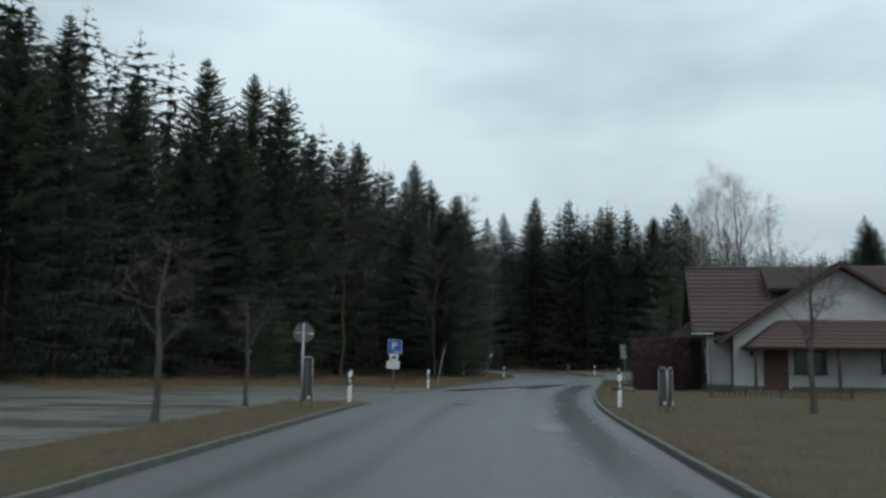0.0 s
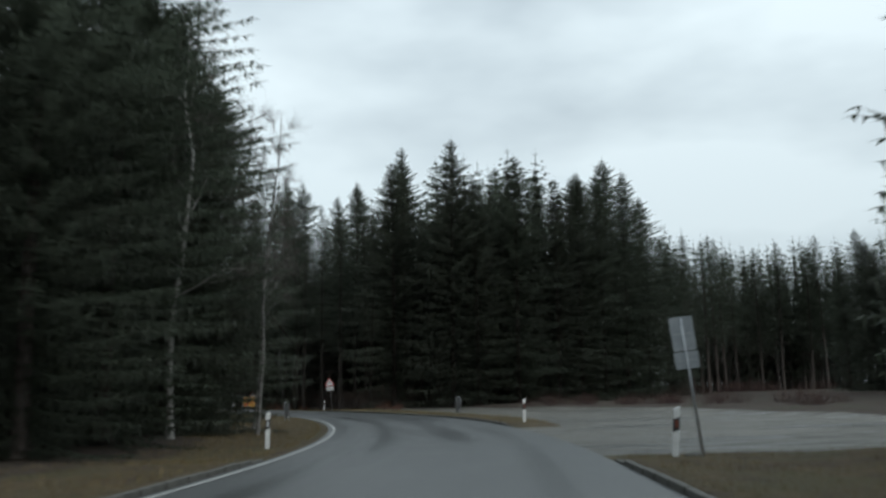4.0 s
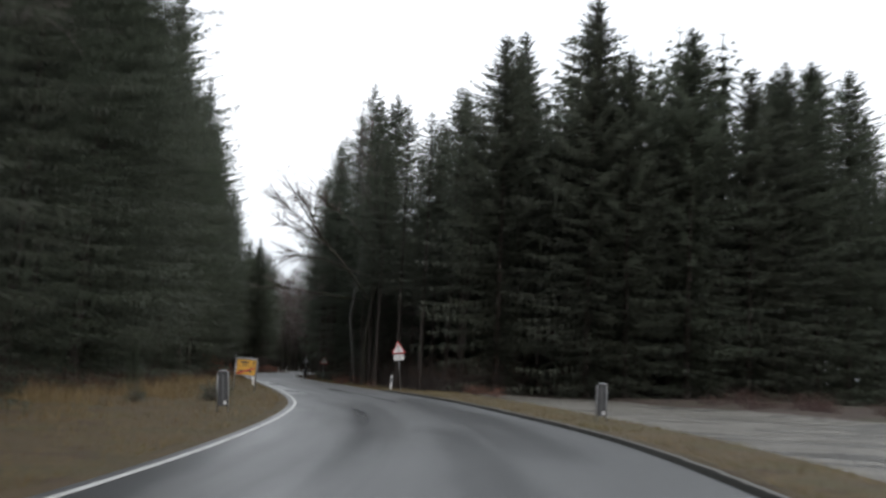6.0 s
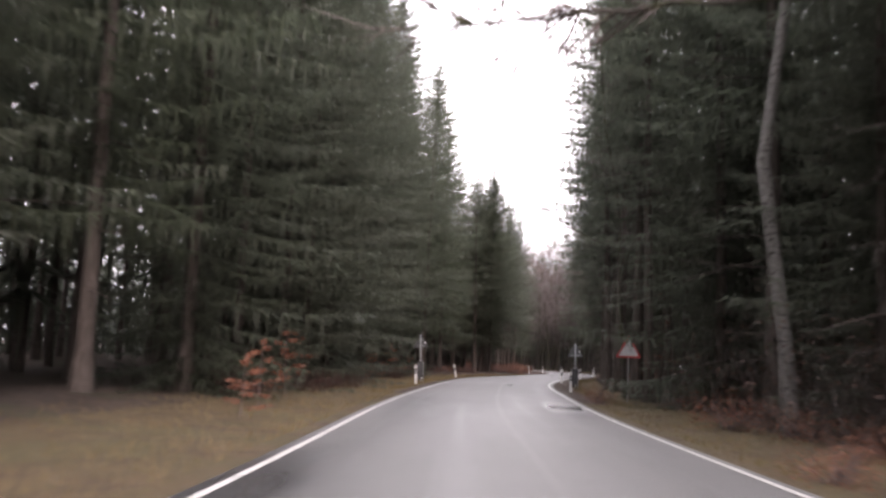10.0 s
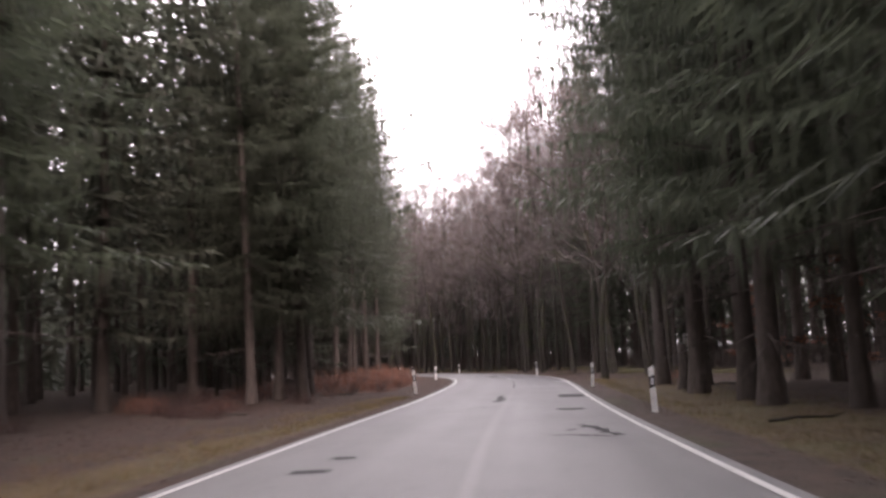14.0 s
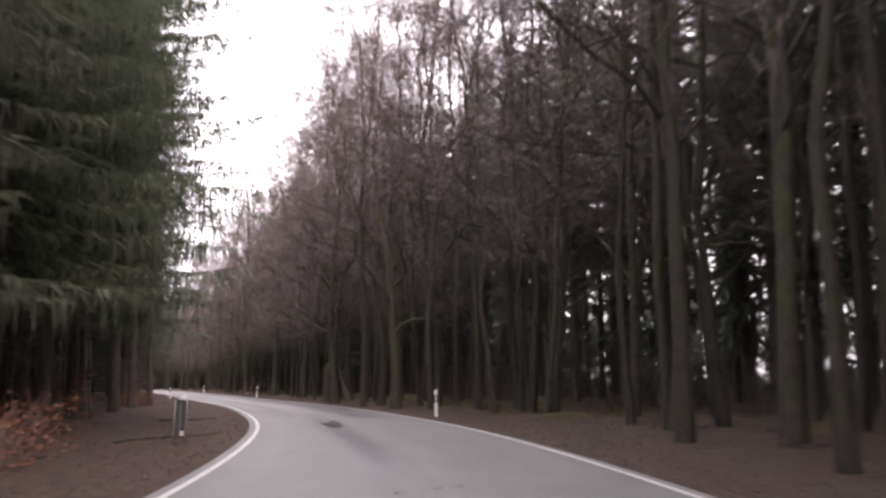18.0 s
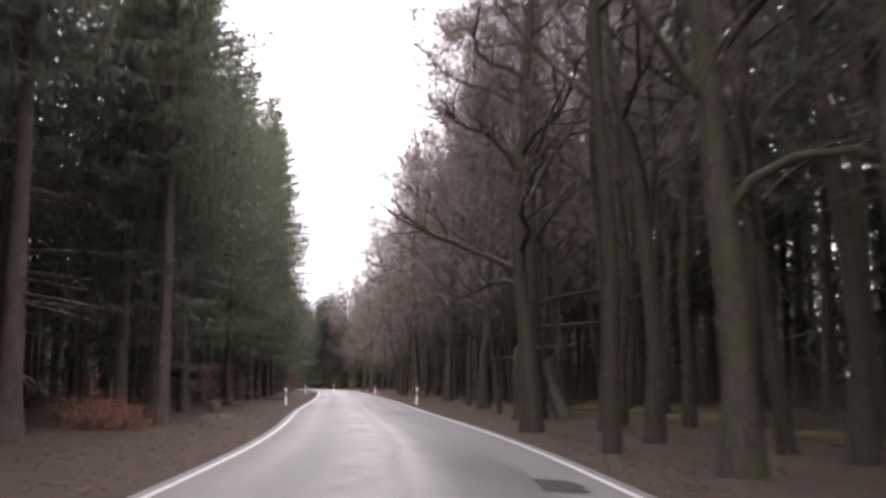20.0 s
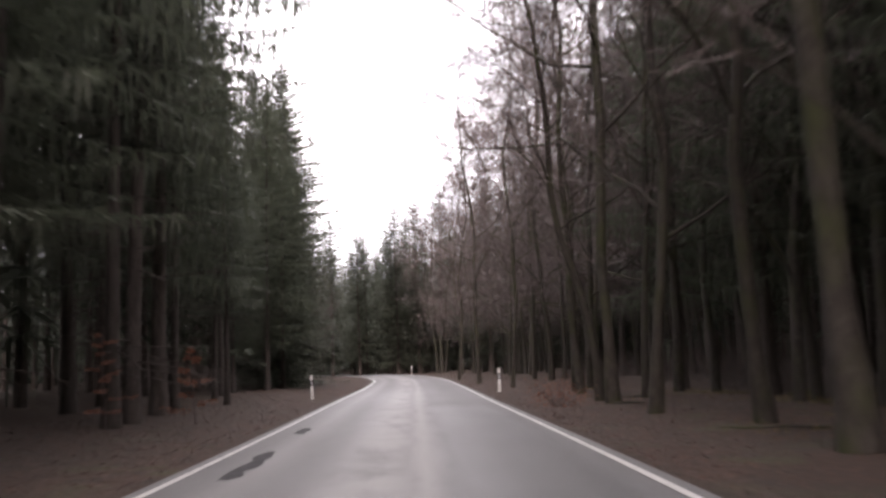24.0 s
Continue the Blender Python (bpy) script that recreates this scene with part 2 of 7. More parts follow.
def ground_mat():
    """Zones: red grass verge, green gravel and old asphalt, blue leaf litter; else needle floor."""
    k = Mat("forest_and_verge_ground")
    z = k.attribute("zone")
    n1, n2, n3 = k.noise(0.35, 5, 0.6), k.noise(2.2, 5, 0.65), k.noise(18, 4, 0.7)
    jag = k.math("MULTIPLY", k.math("SUBTRACT", n2, 0.5), 0.9)
    floor_c = k.mix(k.range(n2, 0.35, 0.65), (0.036, 0.026, 0.02), (0.07, 0.048, 0.035))
    floor_c = k.mix(k.range(n1, 0.54, 0.66, 0, 0.7), floor_c, (0.045, 0.055, 0.022))
    leaf = k.mix(k.range(n3, 0.38, 0.62), (0.024, 0.016, 0.012), (0.08, 0.044, 0.029))
    leaf = k.mix(k.range(k.noise(1.6, 5, 0.7), 0.5, 0.62, 0, 0.8), leaf, (0.028, 0.02, 0.016))
    leaf = k.mix(k.range(k.noise(0.7, 5, 0.65), 0.56, 0.66, 0, 0.75), leaf, (0.06, 0.066, 0.026))
    leaf = k.mix(k.range(n1, 0.45, 0.62, 0, 0.6), leaf, (0.046, 0.033, 0.025))
    grass = k.mix(k.range(n2, 0.36, 0.64), (0.094, 0.063, 0.031), (0.058, 0.048, 0.022))
    grass = k.mix(k.range(n3, 0.35, 0.7, 0, 0.6), grass, (0.125, 0.088, 0.046))
    grass = k.mix(k.range(k.noise(0.9, 4, 0.6), 0.5, 0.64, 0, 0.75), grass, (0.055, 0.036, 0.024))
    grass = k.mix(k.range(n1, 0.48, 0.6, 0, 0.55), grass, (0.07, 0.066, 0.028))
    stone = k.mix(k.range(n3, 0.35, 0.65), (0.12, 0.112, 0.095), (0.22, 0.207, 0.178))
    stone = k.mix(k.range(k.noise(5.0, 5, 0.7), 0.52, 0.66, 0.0, 0.55), stone, (0.075, 0.066, 0.05))
    puddle = k.noise(0.3, 5, 0.6, k.where("Object", (0.45, 1.6, 1)), 0.8)
    wet = k.range(puddle, 0.5, 0.58)
    mud = k.noise(1.0, 5, 0.65, k.where("Object", (0.3, 1.8, 1)), 1.2)
    stone = k.mix(k.range(mud, 0.51, 0.58, 0.0, 0.8), stone, (0.042, 0.036, 0.027))
    stone = k.mix(k.math("MULTIPLY", wet, 0.7), stone, (0.06, 0.057, 0.05))
    col = k.mix(k.range(k.math("ADD", z["Blue"], jag), 0.35, 0.65), floor_c, leaf)
    col = k.mix(k.range(k.math("ADD", z["Red"], jag), 0.35, 0.65), col, grass)
    gravel = k.range(k.math("ADD", z["Green"], k.math("MULTIPLY", jag, 0.6)), 0.4, 0.6)
    col = k.mix(gravel, col, stone)
    rough = k.math("SUBTRACT", 0.9, k.math("MULTIPLY", gravel, k.range(wet, 0, 1, 0.3, 0.62)))
    k.bump(k.math("ADD", n3, k.math("MULTIPLY", n2, 1.2)), 0.8, 0.08)
    return k.done(col, rough, 0, 0.4)


def paint_line_mat():
    k = Mat("worn_white_road_paint")
    f = k.noise(14, 5, 0.7)
    g = k.noise(1.2, 3)
    col = k.mix(k.range(k.math("ADD", k.math("MULTIPLY", f, 0.7), k.math("MULTIPLY", g, 0.3)), 0.32, 0.48), (0.16, 0.16, 0.155), (0.5, 0.5, 0.48))
    k.bump(f, 0.2, 0.004)
    return k.done(col, 0.55)


def leaf_mat(name, a, b):
    k = Mat(name)
    col = k.mix(k.island(), a, b)
    col = k.mix(k.range(k.noise(3, 2), 0.4, 0.65, 0, 0.5), col, (a[0] * 0.5, a[1] * 0.5, a[2] * 0.5))
    return k.done(col, 0.6, 0, 0.3)


def tile_mat():
    k = Mat("red_brown_roof_tile")
    f = k.noise(5, 5, 0.6)
    col = k.mix(k.random(), (0.058, 0.037, 0.032), (0.092, 0.055, 0.047))
    col = k.mix(k.range(f, 0.45, 0.68, 0, 0.7), col, (0.055, 0.04, 0.035))
    k.bump(f, 0.3, 0.01)
    return k.done(col, 0.6)


ASPHALT, GROUND, LINE = asphalt_mat(), ground_mat(), paint_line_mat()
TAR = worn("dark_tar_patch", (0.016, 0.016, 0.017), (0.036, 0.036, 0.037), 4, 0.75, spec=0.25)
PALE = worn("pale_repair_strip", (0.11, 0.11, 0.107), (0.165, 0.165, 0.16), 5, 0.5)
NEEDLES = needle_mat("spruce_needles", (0.078, 0.096, 0.07), (0.118, 0.138, 0.096), (0.085, 0.103, 0.076))
NEEDLES_SOFT = needle_mat("larger_green_spruce_needles", (0.078, 0.102, 0.07), (0.12, 0.145, 0.092), (0.085, 0.111, 0.072))
BARK = bark_mat("spruce_bark", (0.065, 0.052, 0.045), (0.12, 0.099, 0.087))
BEECH = bark_mat("grey_beech_bark", (0.036, 0.031, 0.026), (0.084, 0.073, 0.062), (0.052, 0.06, 0.023), stretch=0.5)
GREY_BIRCH = bark_mat("dull_grey_birch_bark", (0.13, 0.125, 0.115), (0.27, 0.26, 0.245), None, 1.0, 1.0)
BIRCH = bark_mat("white_birch_bark", (0.3, 0.29, 0.27), (0.48, 0.47, 0.44), None, 1.0, 1.0)
TWIG = worn("bare_brown_twigs", (0.09, 0.07, 0.064), (0.155, 0.123, 0.114), 2, 0.8)
PALE_TWIG = worn("pale_bare_twigs", (0.16, 0.125, 0.115), (0.25, 0.2, 0.185), 2, 0.8)
RED_TWIG = worn("red_hedge_twigs", (0.035, 0.015, 0.014), (0.062, 0.028, 0.025), 2, 0.75)
DARK_TWIG = worn("dark_wet_twigs", (0.04, 0.033, 0.029), (0.075, 0.062, 0.054), 2, 0.7)
DRY_LEAF = leaf_mat("dry_copper_beech_leaves", (0.17, 0.066, 0.039), (0.33, 0.145, 0.088))
DEAD_GRASS = leaf_mat("dead_straw_grass", (0.14, 0.094, 0.041), (0.28, 0.21, 0.108))
GREEN_GRASS = leaf_mat("winter_green_grass", (0.075, 0.085, 0.025), (0.16, 0.15, 0.055))
LITTER = leaf_mat("fallen_brown_leaves", (0.052, 0.027, 0.019), (0.14, 0.073, 0.048))
GALVANIZED = worn("dull_galvanized_steel", (0.33, 0.34, 0.35), (0.45, 0.46, 0.47), 6, 0.45, 0.85)
SIGN_BACK = worn("grey_sign_back", (0.075, 0.08, 0.08), (0.125, 0.13, 0.13), 5, 0.55, 0.2)
SIGN_PALE = worn("pale_grey_sign_back", (0.26, 0.28, 0.29), (0.36, 0.38, 0.39), 5, 0.5, 0.2)
DARK_BOARD = worn("dark_board_back", (0.022, 0.023, 0.024), (0.042, 0.043, 0.044), 5, 0.6)
WHITE_PLASTIC = worn("weathered_white_plastic", (0.62, 0.62, 0.60), (0.80, 0.80, 0.78), 5, 0.45)
BLACK_PLASTIC = worn("black_plastic", (0.012, 0.012, 0.013), (0.03, 0.03, 0.03), 5, 0.5)
REFLECTOR = worn("pale_reflector", (0.55, 0.56, 0.58), (0.7, 0.71, 0.73), 30, 0.2)
RED_REFLECTOR = worn("orange_reflector", (0.16, 0.045, 0.028), (0.22, 0.06, 0.035), 30, 0.25)
SIGN_WHITE = worn("sign_white_film", (0.52, 0.52, 0.51), (0.63, 0.63, 0.62), 3, 0.4)
SIGN_BLUE = worn("sign_blue_film", (0.012, 0.075, 0.27), (0.02, 0.10, 0.33), 3, 0.4)
SIGN_RED = worn("sign_red_film", (0.38, 0.03, 0.03), (0.46, 0.055, 0.05), 3, 0.4)
SIGN_YELLOW = worn("sign_yellow_film", (0.54, 0.28, 0.03), (0.62, 0.33, 0.045), 3, 0.45)
SIGN_GREEN = worn("sign_green_film", (0.02, 0.12, 0.075), (0.03, 0.16, 0.10), 3, 0.4)
IRON = worn("worn_cast_iron", (0.05, 0.05, 0.05), (0.11, 0.108, 0.105), 8, 0.5, 0.4)
SIGN_BLACK = worn("sign_black_print", (0.02, 0.02, 0.02), (0.035, 0.035, 0.035), 3, 0.5)
CONCRETE = worn("mossy_kerb_concrete", (0.05, 0.048, 0.04), (0.125, 0.119, 0.104), 2.5, 0.75, 0, 30, 0.3)
RENDER_WHITE = worn("off_white_house_plaster", (0.36, 0.365, 0.36), (0.47, 0.47, 0.46), 1.2, 0.85, 0, 60, 0.2)
PLINTH = worn("dark_grey_green_plinth", (0.07, 0.08, 0.07), (0.13, 0.14, 0.12), 3, 0.8)
DARK_WOOD = worn("dark_stained_timber", (0.035, 0.022, 0.016), (0.07, 0.045, 0.033), 4, 0.7)
SIDE_WOOD = worn("weathered_red_brown_boarding", (0.03, 0.016, 0.013), (0.058, 0.03, 0.024), 4, 0.75)
DOOR_WOOD = worn("red_brown_door_timber", (0.06, 0.025, 0.02), (0.10, 0.045, 0.035), 4, 0.6)
TILE = tile_mat()
GLASS = worn("dark_window_glass", (0.03, 0.035, 0.04), (0.05, 0.055, 0.06), 2, 0.06)
MOSS = worn("bright_green_moss", (0.06, 0.085, 0.02), (0.12, 0.15, 0.04), 8, 0.9, 0, 40, 0.5)
ROCK = worn("mossy_field_stone", (0.055, 0.052, 0.045), (0.12, 0.115, 0.10), 3, 0.85, 0, 25, 0.4)

# ---- the plan: left and right edge of the carriageway along y ----
ROAD = [(-40, -7.4, -0.2), (0, -4.7, 2.7), (15, -3.7, 3.75), (30, -2.5, 5.15), (42, -1.2, 7), (55, 1.3, 9.5), (68, 4.5, 11.95),
        (80, 6.65, 13.8), (92, 7.55, 14.75), (105, 7.3, 14.87), (118, 5.93, 13.2), (132, 3, 10.57), (146, -0.5, 6.45),
        (160, -4.07, 2.25), (175, -8.08, -1.95), (190, -11.62, -5.5), (205, -14.78, -8.7), (220, -17.2, -10.9), (235, -18.25, -12.3),
        (250, -18.9, -13.25), (262, -19.75, -13.85), (275, -20.97, -14.8), (290, -23.4, -17.26), (308, -28.9, -22.84),
        (330, -39.3, -33.11), (355, -54.15, -47.66), (385, -71.9, -65.5), (403, -82.95, -76.65), (420, -93.4, -87.15), (445, -110, -103.2), (465, -126, -118),
        (485, -147, -136), (520, -200, -184)]
RY = np.array([r[0] for r in ROAD], float)


def step(a, b, v):
    u = np.clip((np.asarray(v, float) - a) / (b - a), 0, 1)
    return u * u * (3 - 2 * u)


def smooth_table(col):
    v = np.array([r[col] for r in ROAD], float)
    m = np.gradient(v, RY)

    def at(y):
        y = np.asarray(y, float)
        yc = np.clip(y, RY[0], RY[-1])
        i = np.clip(np.searchsorted(RY, yc, side="right") - 1, 0, len(RY) - 2)
        h = RY[i + 1] - RY[i]
        u = (yc - RY[i]) / h
        out = ((1 + 2 * u) * (1 - u) ** 2 * v[i] + u * (1 - u) ** 2 * h * m[i] + u * u * (3 - 2 * u) * v[i + 1] + u * u * (u - 1) * h * m[i + 1])
        return out + np.where(y < RY[0], (y - RY[0]) * m[0], 0) + np.where(y > RY[-1], (y - RY[-1]) * m[-1], 0)
    return at


line_left, line_right = smooth_table(1), smooth_table(2)


def left_edge(y):
    """The paved edge: a little outside the edge line, once there is one."""
    return line_left(y) - 0.26 * step(58, 66, y)


def right_edge(y):
    return line_right(y) + 0.26 * step(143.5, 145.5, y)


def heading(y):
    """Yaw of the road, in radians to the left."""
    return float(np.arctan2(-(left_edge(y + 1) + right_edge(y + 1) - left_edge(y - 1) - right_edge(y - 1)) / 2, 2))


def wave(x, y):
    x, y = np.asarray(x, float), np.asarray(y, float)
    return (np.sin(x * 0.31 + 1.3 * np.sin(y * 0.17)) + np.sin(y * 0.23 + 1.7 * np.sin(x * 0.13 + 2)) + 0.5 * np.sin(x * 0.83 + y * 0.71)) / 2.5


def kerb_left(y):
    return np.maximum(step(31.3, 30.3, y) * (np.asarray(y) < 40), step(44.5, 46, y) * step(77, 74, y))


def kerb_right(y):
    return np.maximum(step(73.5, 72, y), step(92, 93.5, y) * step(145.4, 144.0, y))


def parking(x, y):
    """Weight of the gravel parking ground beside the road's left."""
    x, y = np.asarray(x, float), np.asarray(y, float)
    d = left_edge(y) - x
    strip = step(2.4, 3.2, d) * step(32, 30, y) + step(30, 32, y) * step(-0.2, 0.1, d)
    far = step(-19.5, -18.0, x + (y - 38) * 0.10) * step(1.0, -0.5, (y - 50.5) - (x + 8) * 0.75) * step(47.5, 45.5, y - np.clip(-3 - x, 0, 9) * 0.9)
    return strip * far * (d > -0.01)


def layby(x, y):
    """Weight of the gravel lay-by beside the road's right."""
    x, y = np.asarray(x, float), np.asarray(y, float)
    d = x - right_edge(y)
    strip = np.where(y < 92, 1.0, step(1.6 + (y - 92) * 0.05, 2.6 + (y - 92) * 0.05, d))
    south = step(73.5, 75.5, y + np.clip(x - 15, 0, 8) * 0.35)
    east = step(32.5, 30.5, x + np.clip(y - 118, 0, 60) * 0.42)
    north = step(146, 142, y)
    return strip * south * east * north * (d > -0.01)


def ground_z(x, y):
    """Height of the ground: level at the road, a raised verge behind kerbs, uneven in the woods."""
    x, y = np.asarray(x, float), np.asarray(y, float)
    dl, dr = left_edge(y) - x, x - right_edge(y)
    d = np.maximum(np.maximum(dl, dr), 0)
    kerb = np.where(dl > dr, kerb_left(y), kerb_right(y))
    z = -0.012 - 0.02 * step(0.3, 1.2, d) * (1 - kerb) + 0.11 * kerb * step(0.12, 0.14, d)
    hard = np.maximum(parking(x, y), layby(x, y))
    z = z * (1 - hard) + (-0.012) * hard
    rough = step(2.5, 7, d) * (1 - hard)
    z = z + rough * (0.16 * wave(x, y) + 0.10) + 0.25 * step(9, 30, d) * (1 - hard) + 0.6 * step(30, 75, d) * step(100, 130, y)
    return np.where((dl < -0.05) & (dr < -0.05), -0.2, z)


def gz(x, y):
    return float(ground_z(x, y))


# ---- mesh helpers ----


def mesh_of(name, verts, faces, mat, smooth=False):
    """A mesh from an array of points and an array (or list) of faces of one size."""
    me = bpy.data.meshes.new(name)
    verts = np.asarray(verts, np.float32)
    if isinstance(faces, np.ndarray):
        n = faces.shape[1]
        me.vertices.add(len(verts))
        me.vertices.foreach_set("co", verts.ravel())
        me.loops.add(faces.size)
        me.loops.foreach_set("vertex_index", faces.astype(np.int32).ravel())
        me.polygons.add(len(faces))
        me.polygons.foreach_set("loop_start", np.arange(0, faces.size, n, dtype=np.int32))
        if smooth:
            me.polygons.foreach_set("use_smooth", np.ones(len(faces), bool))
        me.update(calc_edges=True)
    else:
        me.from_pydata(verts.tolist(), [], faces)
        me.update()
        if smooth:
            me.polygons.foreach_set("use_smooth", np.ones(len(me.polygons), bool))
    me.materials.append(mat)
    return me


def part(name, me, parent, label="", m=None):
    """One mesh (or a bmesh with its material) as a part under a thing or a part."""
    if isinstance(me, tuple):
        bm, mat = me
        me = bpy.data.meshes.new(name)
        bm.to_mesh(me)
        bm.free()
        me.materials.append(mat)
    ob = new(name, me)
    ob.parent = parent
    if m is not None:
        ob.matrix_basis = m
    return tagged(ob, label)


def thing(name, label, category, group="", kind="", m=None):
    ob = new(name)
    ob.empty_display_size = 0.2
    if m is not None:
        ob.matrix_basis = m
    return tagged(ob, label, category, group, kind)


def box(bm, x0, y0, z0, x1, y1, z1, bevel=0.0, m=None):
    """A bevelled block in a bmesh."""
    r = bmesh.ops.create_cube(bm, size=1)
    vs = r["verts"]
    bmesh.ops.scale(bm, vec=(x1 - x0, y1 - y0, z1 - z0), verts=vs)
    bmesh.ops.translate(bm, vec=((x0 + x1) / 2, (y0 + y1) / 2, (z0 + z1) / 2), verts=vs)
    if bevel:
        es = list({e for v in vs for e in v.link_edges})
        r = bmesh.ops.bevel(bm, geom=es, offset=bevel, segments=2, affect="EDGES", profile=0.5)
        vs = list({v for f in r["faces"] for v in f.verts} | {v for v in vs if v.is_valid})
    if m is not None:
        bmesh.ops.transform(bm, matrix=m, verts=vs)
    return bm


def block(mat, *args, bevel=0.0, m=None):
    return box(bmesh.new(), *args, bevel=bevel, m=m), mat


def plate(mat, outline, y0, y1, bevel=0.0):
    """An upright plate in the xz plane from its outline."""
    bm = bmesh.new()
    f = bm.faces.new([bm.verts.new((x, y0, z)) for x, z in outline])
    r = bmesh.ops.extrude_face_region(bm, geom=[f])
    bmesh.ops.translate(bm, vec=(0, y1 - y0, 0), verts=[v for v in r["geom"] if isinstance(v, bmesh.types.BMVert)])
    bmesh.ops.recalc_face_normals(bm, faces=bm.faces)
    if bevel:
        bmesh.ops.bevel(bm, geom=list(bm.edges), offset=bevel, segments=1, affect="EDGES")
    return bm, mat


def tube_arrays(points, radii, sides=6):
    """Points and quads of a tapered tube along a line."""
    points, radii = np.asarray(points, float), np.asarray(radii, float)
    t = np.gradient(points, axis=0)
    t /= np.linalg.norm(t, axis=1)[:, None] + 1e-9
    ref = np.where(np.abs(t[:, 2:3]) > 0.9, np.array([[1.0, 0, 0]]), np.array([[0, 0, 1.0]]))
    a = np.cross(t, ref)
    a /= np.linalg.norm(a, axis=1)[:, None] + 1e-9
    b = np.cross(t, a)
    ang = np.linspace(0, 2 * np.pi, sides, endpoint=False)
    v = points[:, None] + radii[:, None, None] * (np.cos(ang)[None, :, None] * a[:, None] + np.sin(ang)[None, :, None] * b[:, None])
    n = len(points)
    i, j = np.meshgrid(np.arange(n - 1), np.arange(sides), indexing="ij")
    k = (j + 1) % sides
    f = np.stack([i * sides + j, i * sides + k, (i + 1) * sides + k, (i + 1) * sides + j], -1).reshape(-1, 4)
    return v.reshape(-1, 3), f


def pipe(mat, points, r, sides=10, name="pipe"):
    v, f = tube_arrays(points, [r] * len(points), sides)
    faces = f.tolist() + [list(range(sides))[::-1], list(range(len(v) - sides, len(v)))]
    return mesh_of(name, v, faces, mat, True)


def joined(chunks):
    vs, fs, o = [], [], 0
    for v, f in chunks:
        vs.append(v)
        fs.append(f + o)
        o += len(v)
    return np.concatenate(vs), np.concatenate(fs)


# ---- ground: one sheet to the horizon ----
rows = np.concatenate([[-2500, -900, -300, -110], np.arange(-60, 505, 1.0), [515, 530, 560, 640, 900, 1600, 3000]])
side = np.array([0.0, 0.13, 0.15, 0.5, 0.9, 1.4, 1.9, 2.4, 2.9, 3.5, 4.2, 5, 6, 7, 8.2, 9.5, 11, 13, 15, 17, 19, 21, 24, 28, 34, 45, 65, 110, 250, 700, 2200])
gx = np.concatenate([left_edge(rows)[:, None] - side[None, ::-1], ((left_edge(rows) + right_edge(rows)) / 2)[:, None], right_edge(rows)[:, None] + side[None]], 1)
gy = np.repeat(rows[:, None], gx.shape[1], 1)
gzv = ground_z(gx, gy)
dl, dr = left_edge(gy) - gx, gx - right_edge(gy)
off = np.maximum(dl, dr)
hard = np.maximum(parking(gx, gy), layby(gx, gy))
# how far the grass reaches, and where leaf litter lies
reach_l = np.interp(rows, [-60, 44, 60, 80, 100, 110, 145, 165, 200, 225, 245, 258, 500], [5, 4, 3.5, 3, 6, 8, 8, 4.5, 3.2, 2.6, 1.4, -1.6, -1.6])[:, None]
reach_r = np.interp(rows, [-60, 40, 73, 92, 145, 150, 185, 200, 255, 270, 286, 500], [20, 16, 6, 4, 6, 4.5, 3, 4.0, 4.2, 2.2, -1.6, -1.6])[:, None]
grass_w = np.where(dl > dr, step(reach_l + 1.0, reach_l - 1.0, dl), step(reach_r + 1.0, reach_r - 1.0, dr))
grass_w = grass_w * np.where(gy > 183, np.where(dl > dr, step(0.2, 0.7, off), step(0.5, 1.5, off)), 1.0)
leaf_w = np.where(dl > dr, step(205, 245, gy), step(255, 275, gy)) * step(40, 12, off)
leaf_w = np.maximum(leaf_w, step(0.5, 0.9, wave(gx * 0.5, gy * 0.5)) * step(100, 120, gy) * 0.6)
R, C = gx.shape
idx = np.arange(R * C).reshape(R, C)
faces = np.stack([idx[:-1, :-1], idx[:-1, 1:], idx[1:, 1:], idx[1:, :-1]], -1).reshape(-1, 4)
ground = tagged(new("ground", mesh_of("ground", np.stack([gx, gy, gzv], -1).reshape(-1, 3), faces, GROUND, True)),
                "brown winter verge, wet gravel and forest floor", "ground", kind="structure")
zone = ground.data.color_attributes.new("zone", "FLOAT_COLOR", "POINT")
zone.data.foreach_set("color", np.stack([grass_w, hard, leaf_w, np.ones_like(hard)], -1).astype(np.float32).ravel())

# ---- road ----
ry = np.arange(-60, 519.5, 1.0)
frac = np.array([0, 0.04, 0.1, 0.2, 0.3, 0.4, 0.5, 0.6, 0.7, 0.8, 0.9, 0.96, 1.0])
rx = left_edge(ry)[:, None] * (1 - frac) + right_edge(ry)[:, None] * frac
width = (right_edge(ry) - left_edge(ry)) * np.array([math.cos(heading(y)) for y in ry])
rz = 0.03 * (1 - (2 * frac - 1) ** 2)[None] + np.zeros_like(rx)
rz[:, 0] = rz[:, -1] = -0.004
R, C = rx.shape
idx = np.arange(R * C).reshape(R, C)
faces = np.stack([idx[:-1, :-1], idx[:-1, 1:], idx[1:, 1:], idx[1:, :-1]], -1).reshape(-1, 4)
road = tagged(new("road", mesh_of("road", np.stack([rx, np.repeat(ry[:, None], C, 1), rz], -1).reshape(-1, 3), faces, ASPHALT, True)),
              "wet worn grey asphalt country road", "road", kind="structure")
uv = road.data.uv_layers.new(name="UVMap")
flat = np.stack([np.repeat(ry[:, None], C, 1) * 0 + (frac - 0.5)[None] * width[:, None], np.repeat(ry[:, None], C, 1)], -1).reshape(-1, 2)
uv.data.foreach_set("uv", flat[faces.ravel()].astype(np.float32).ravel())


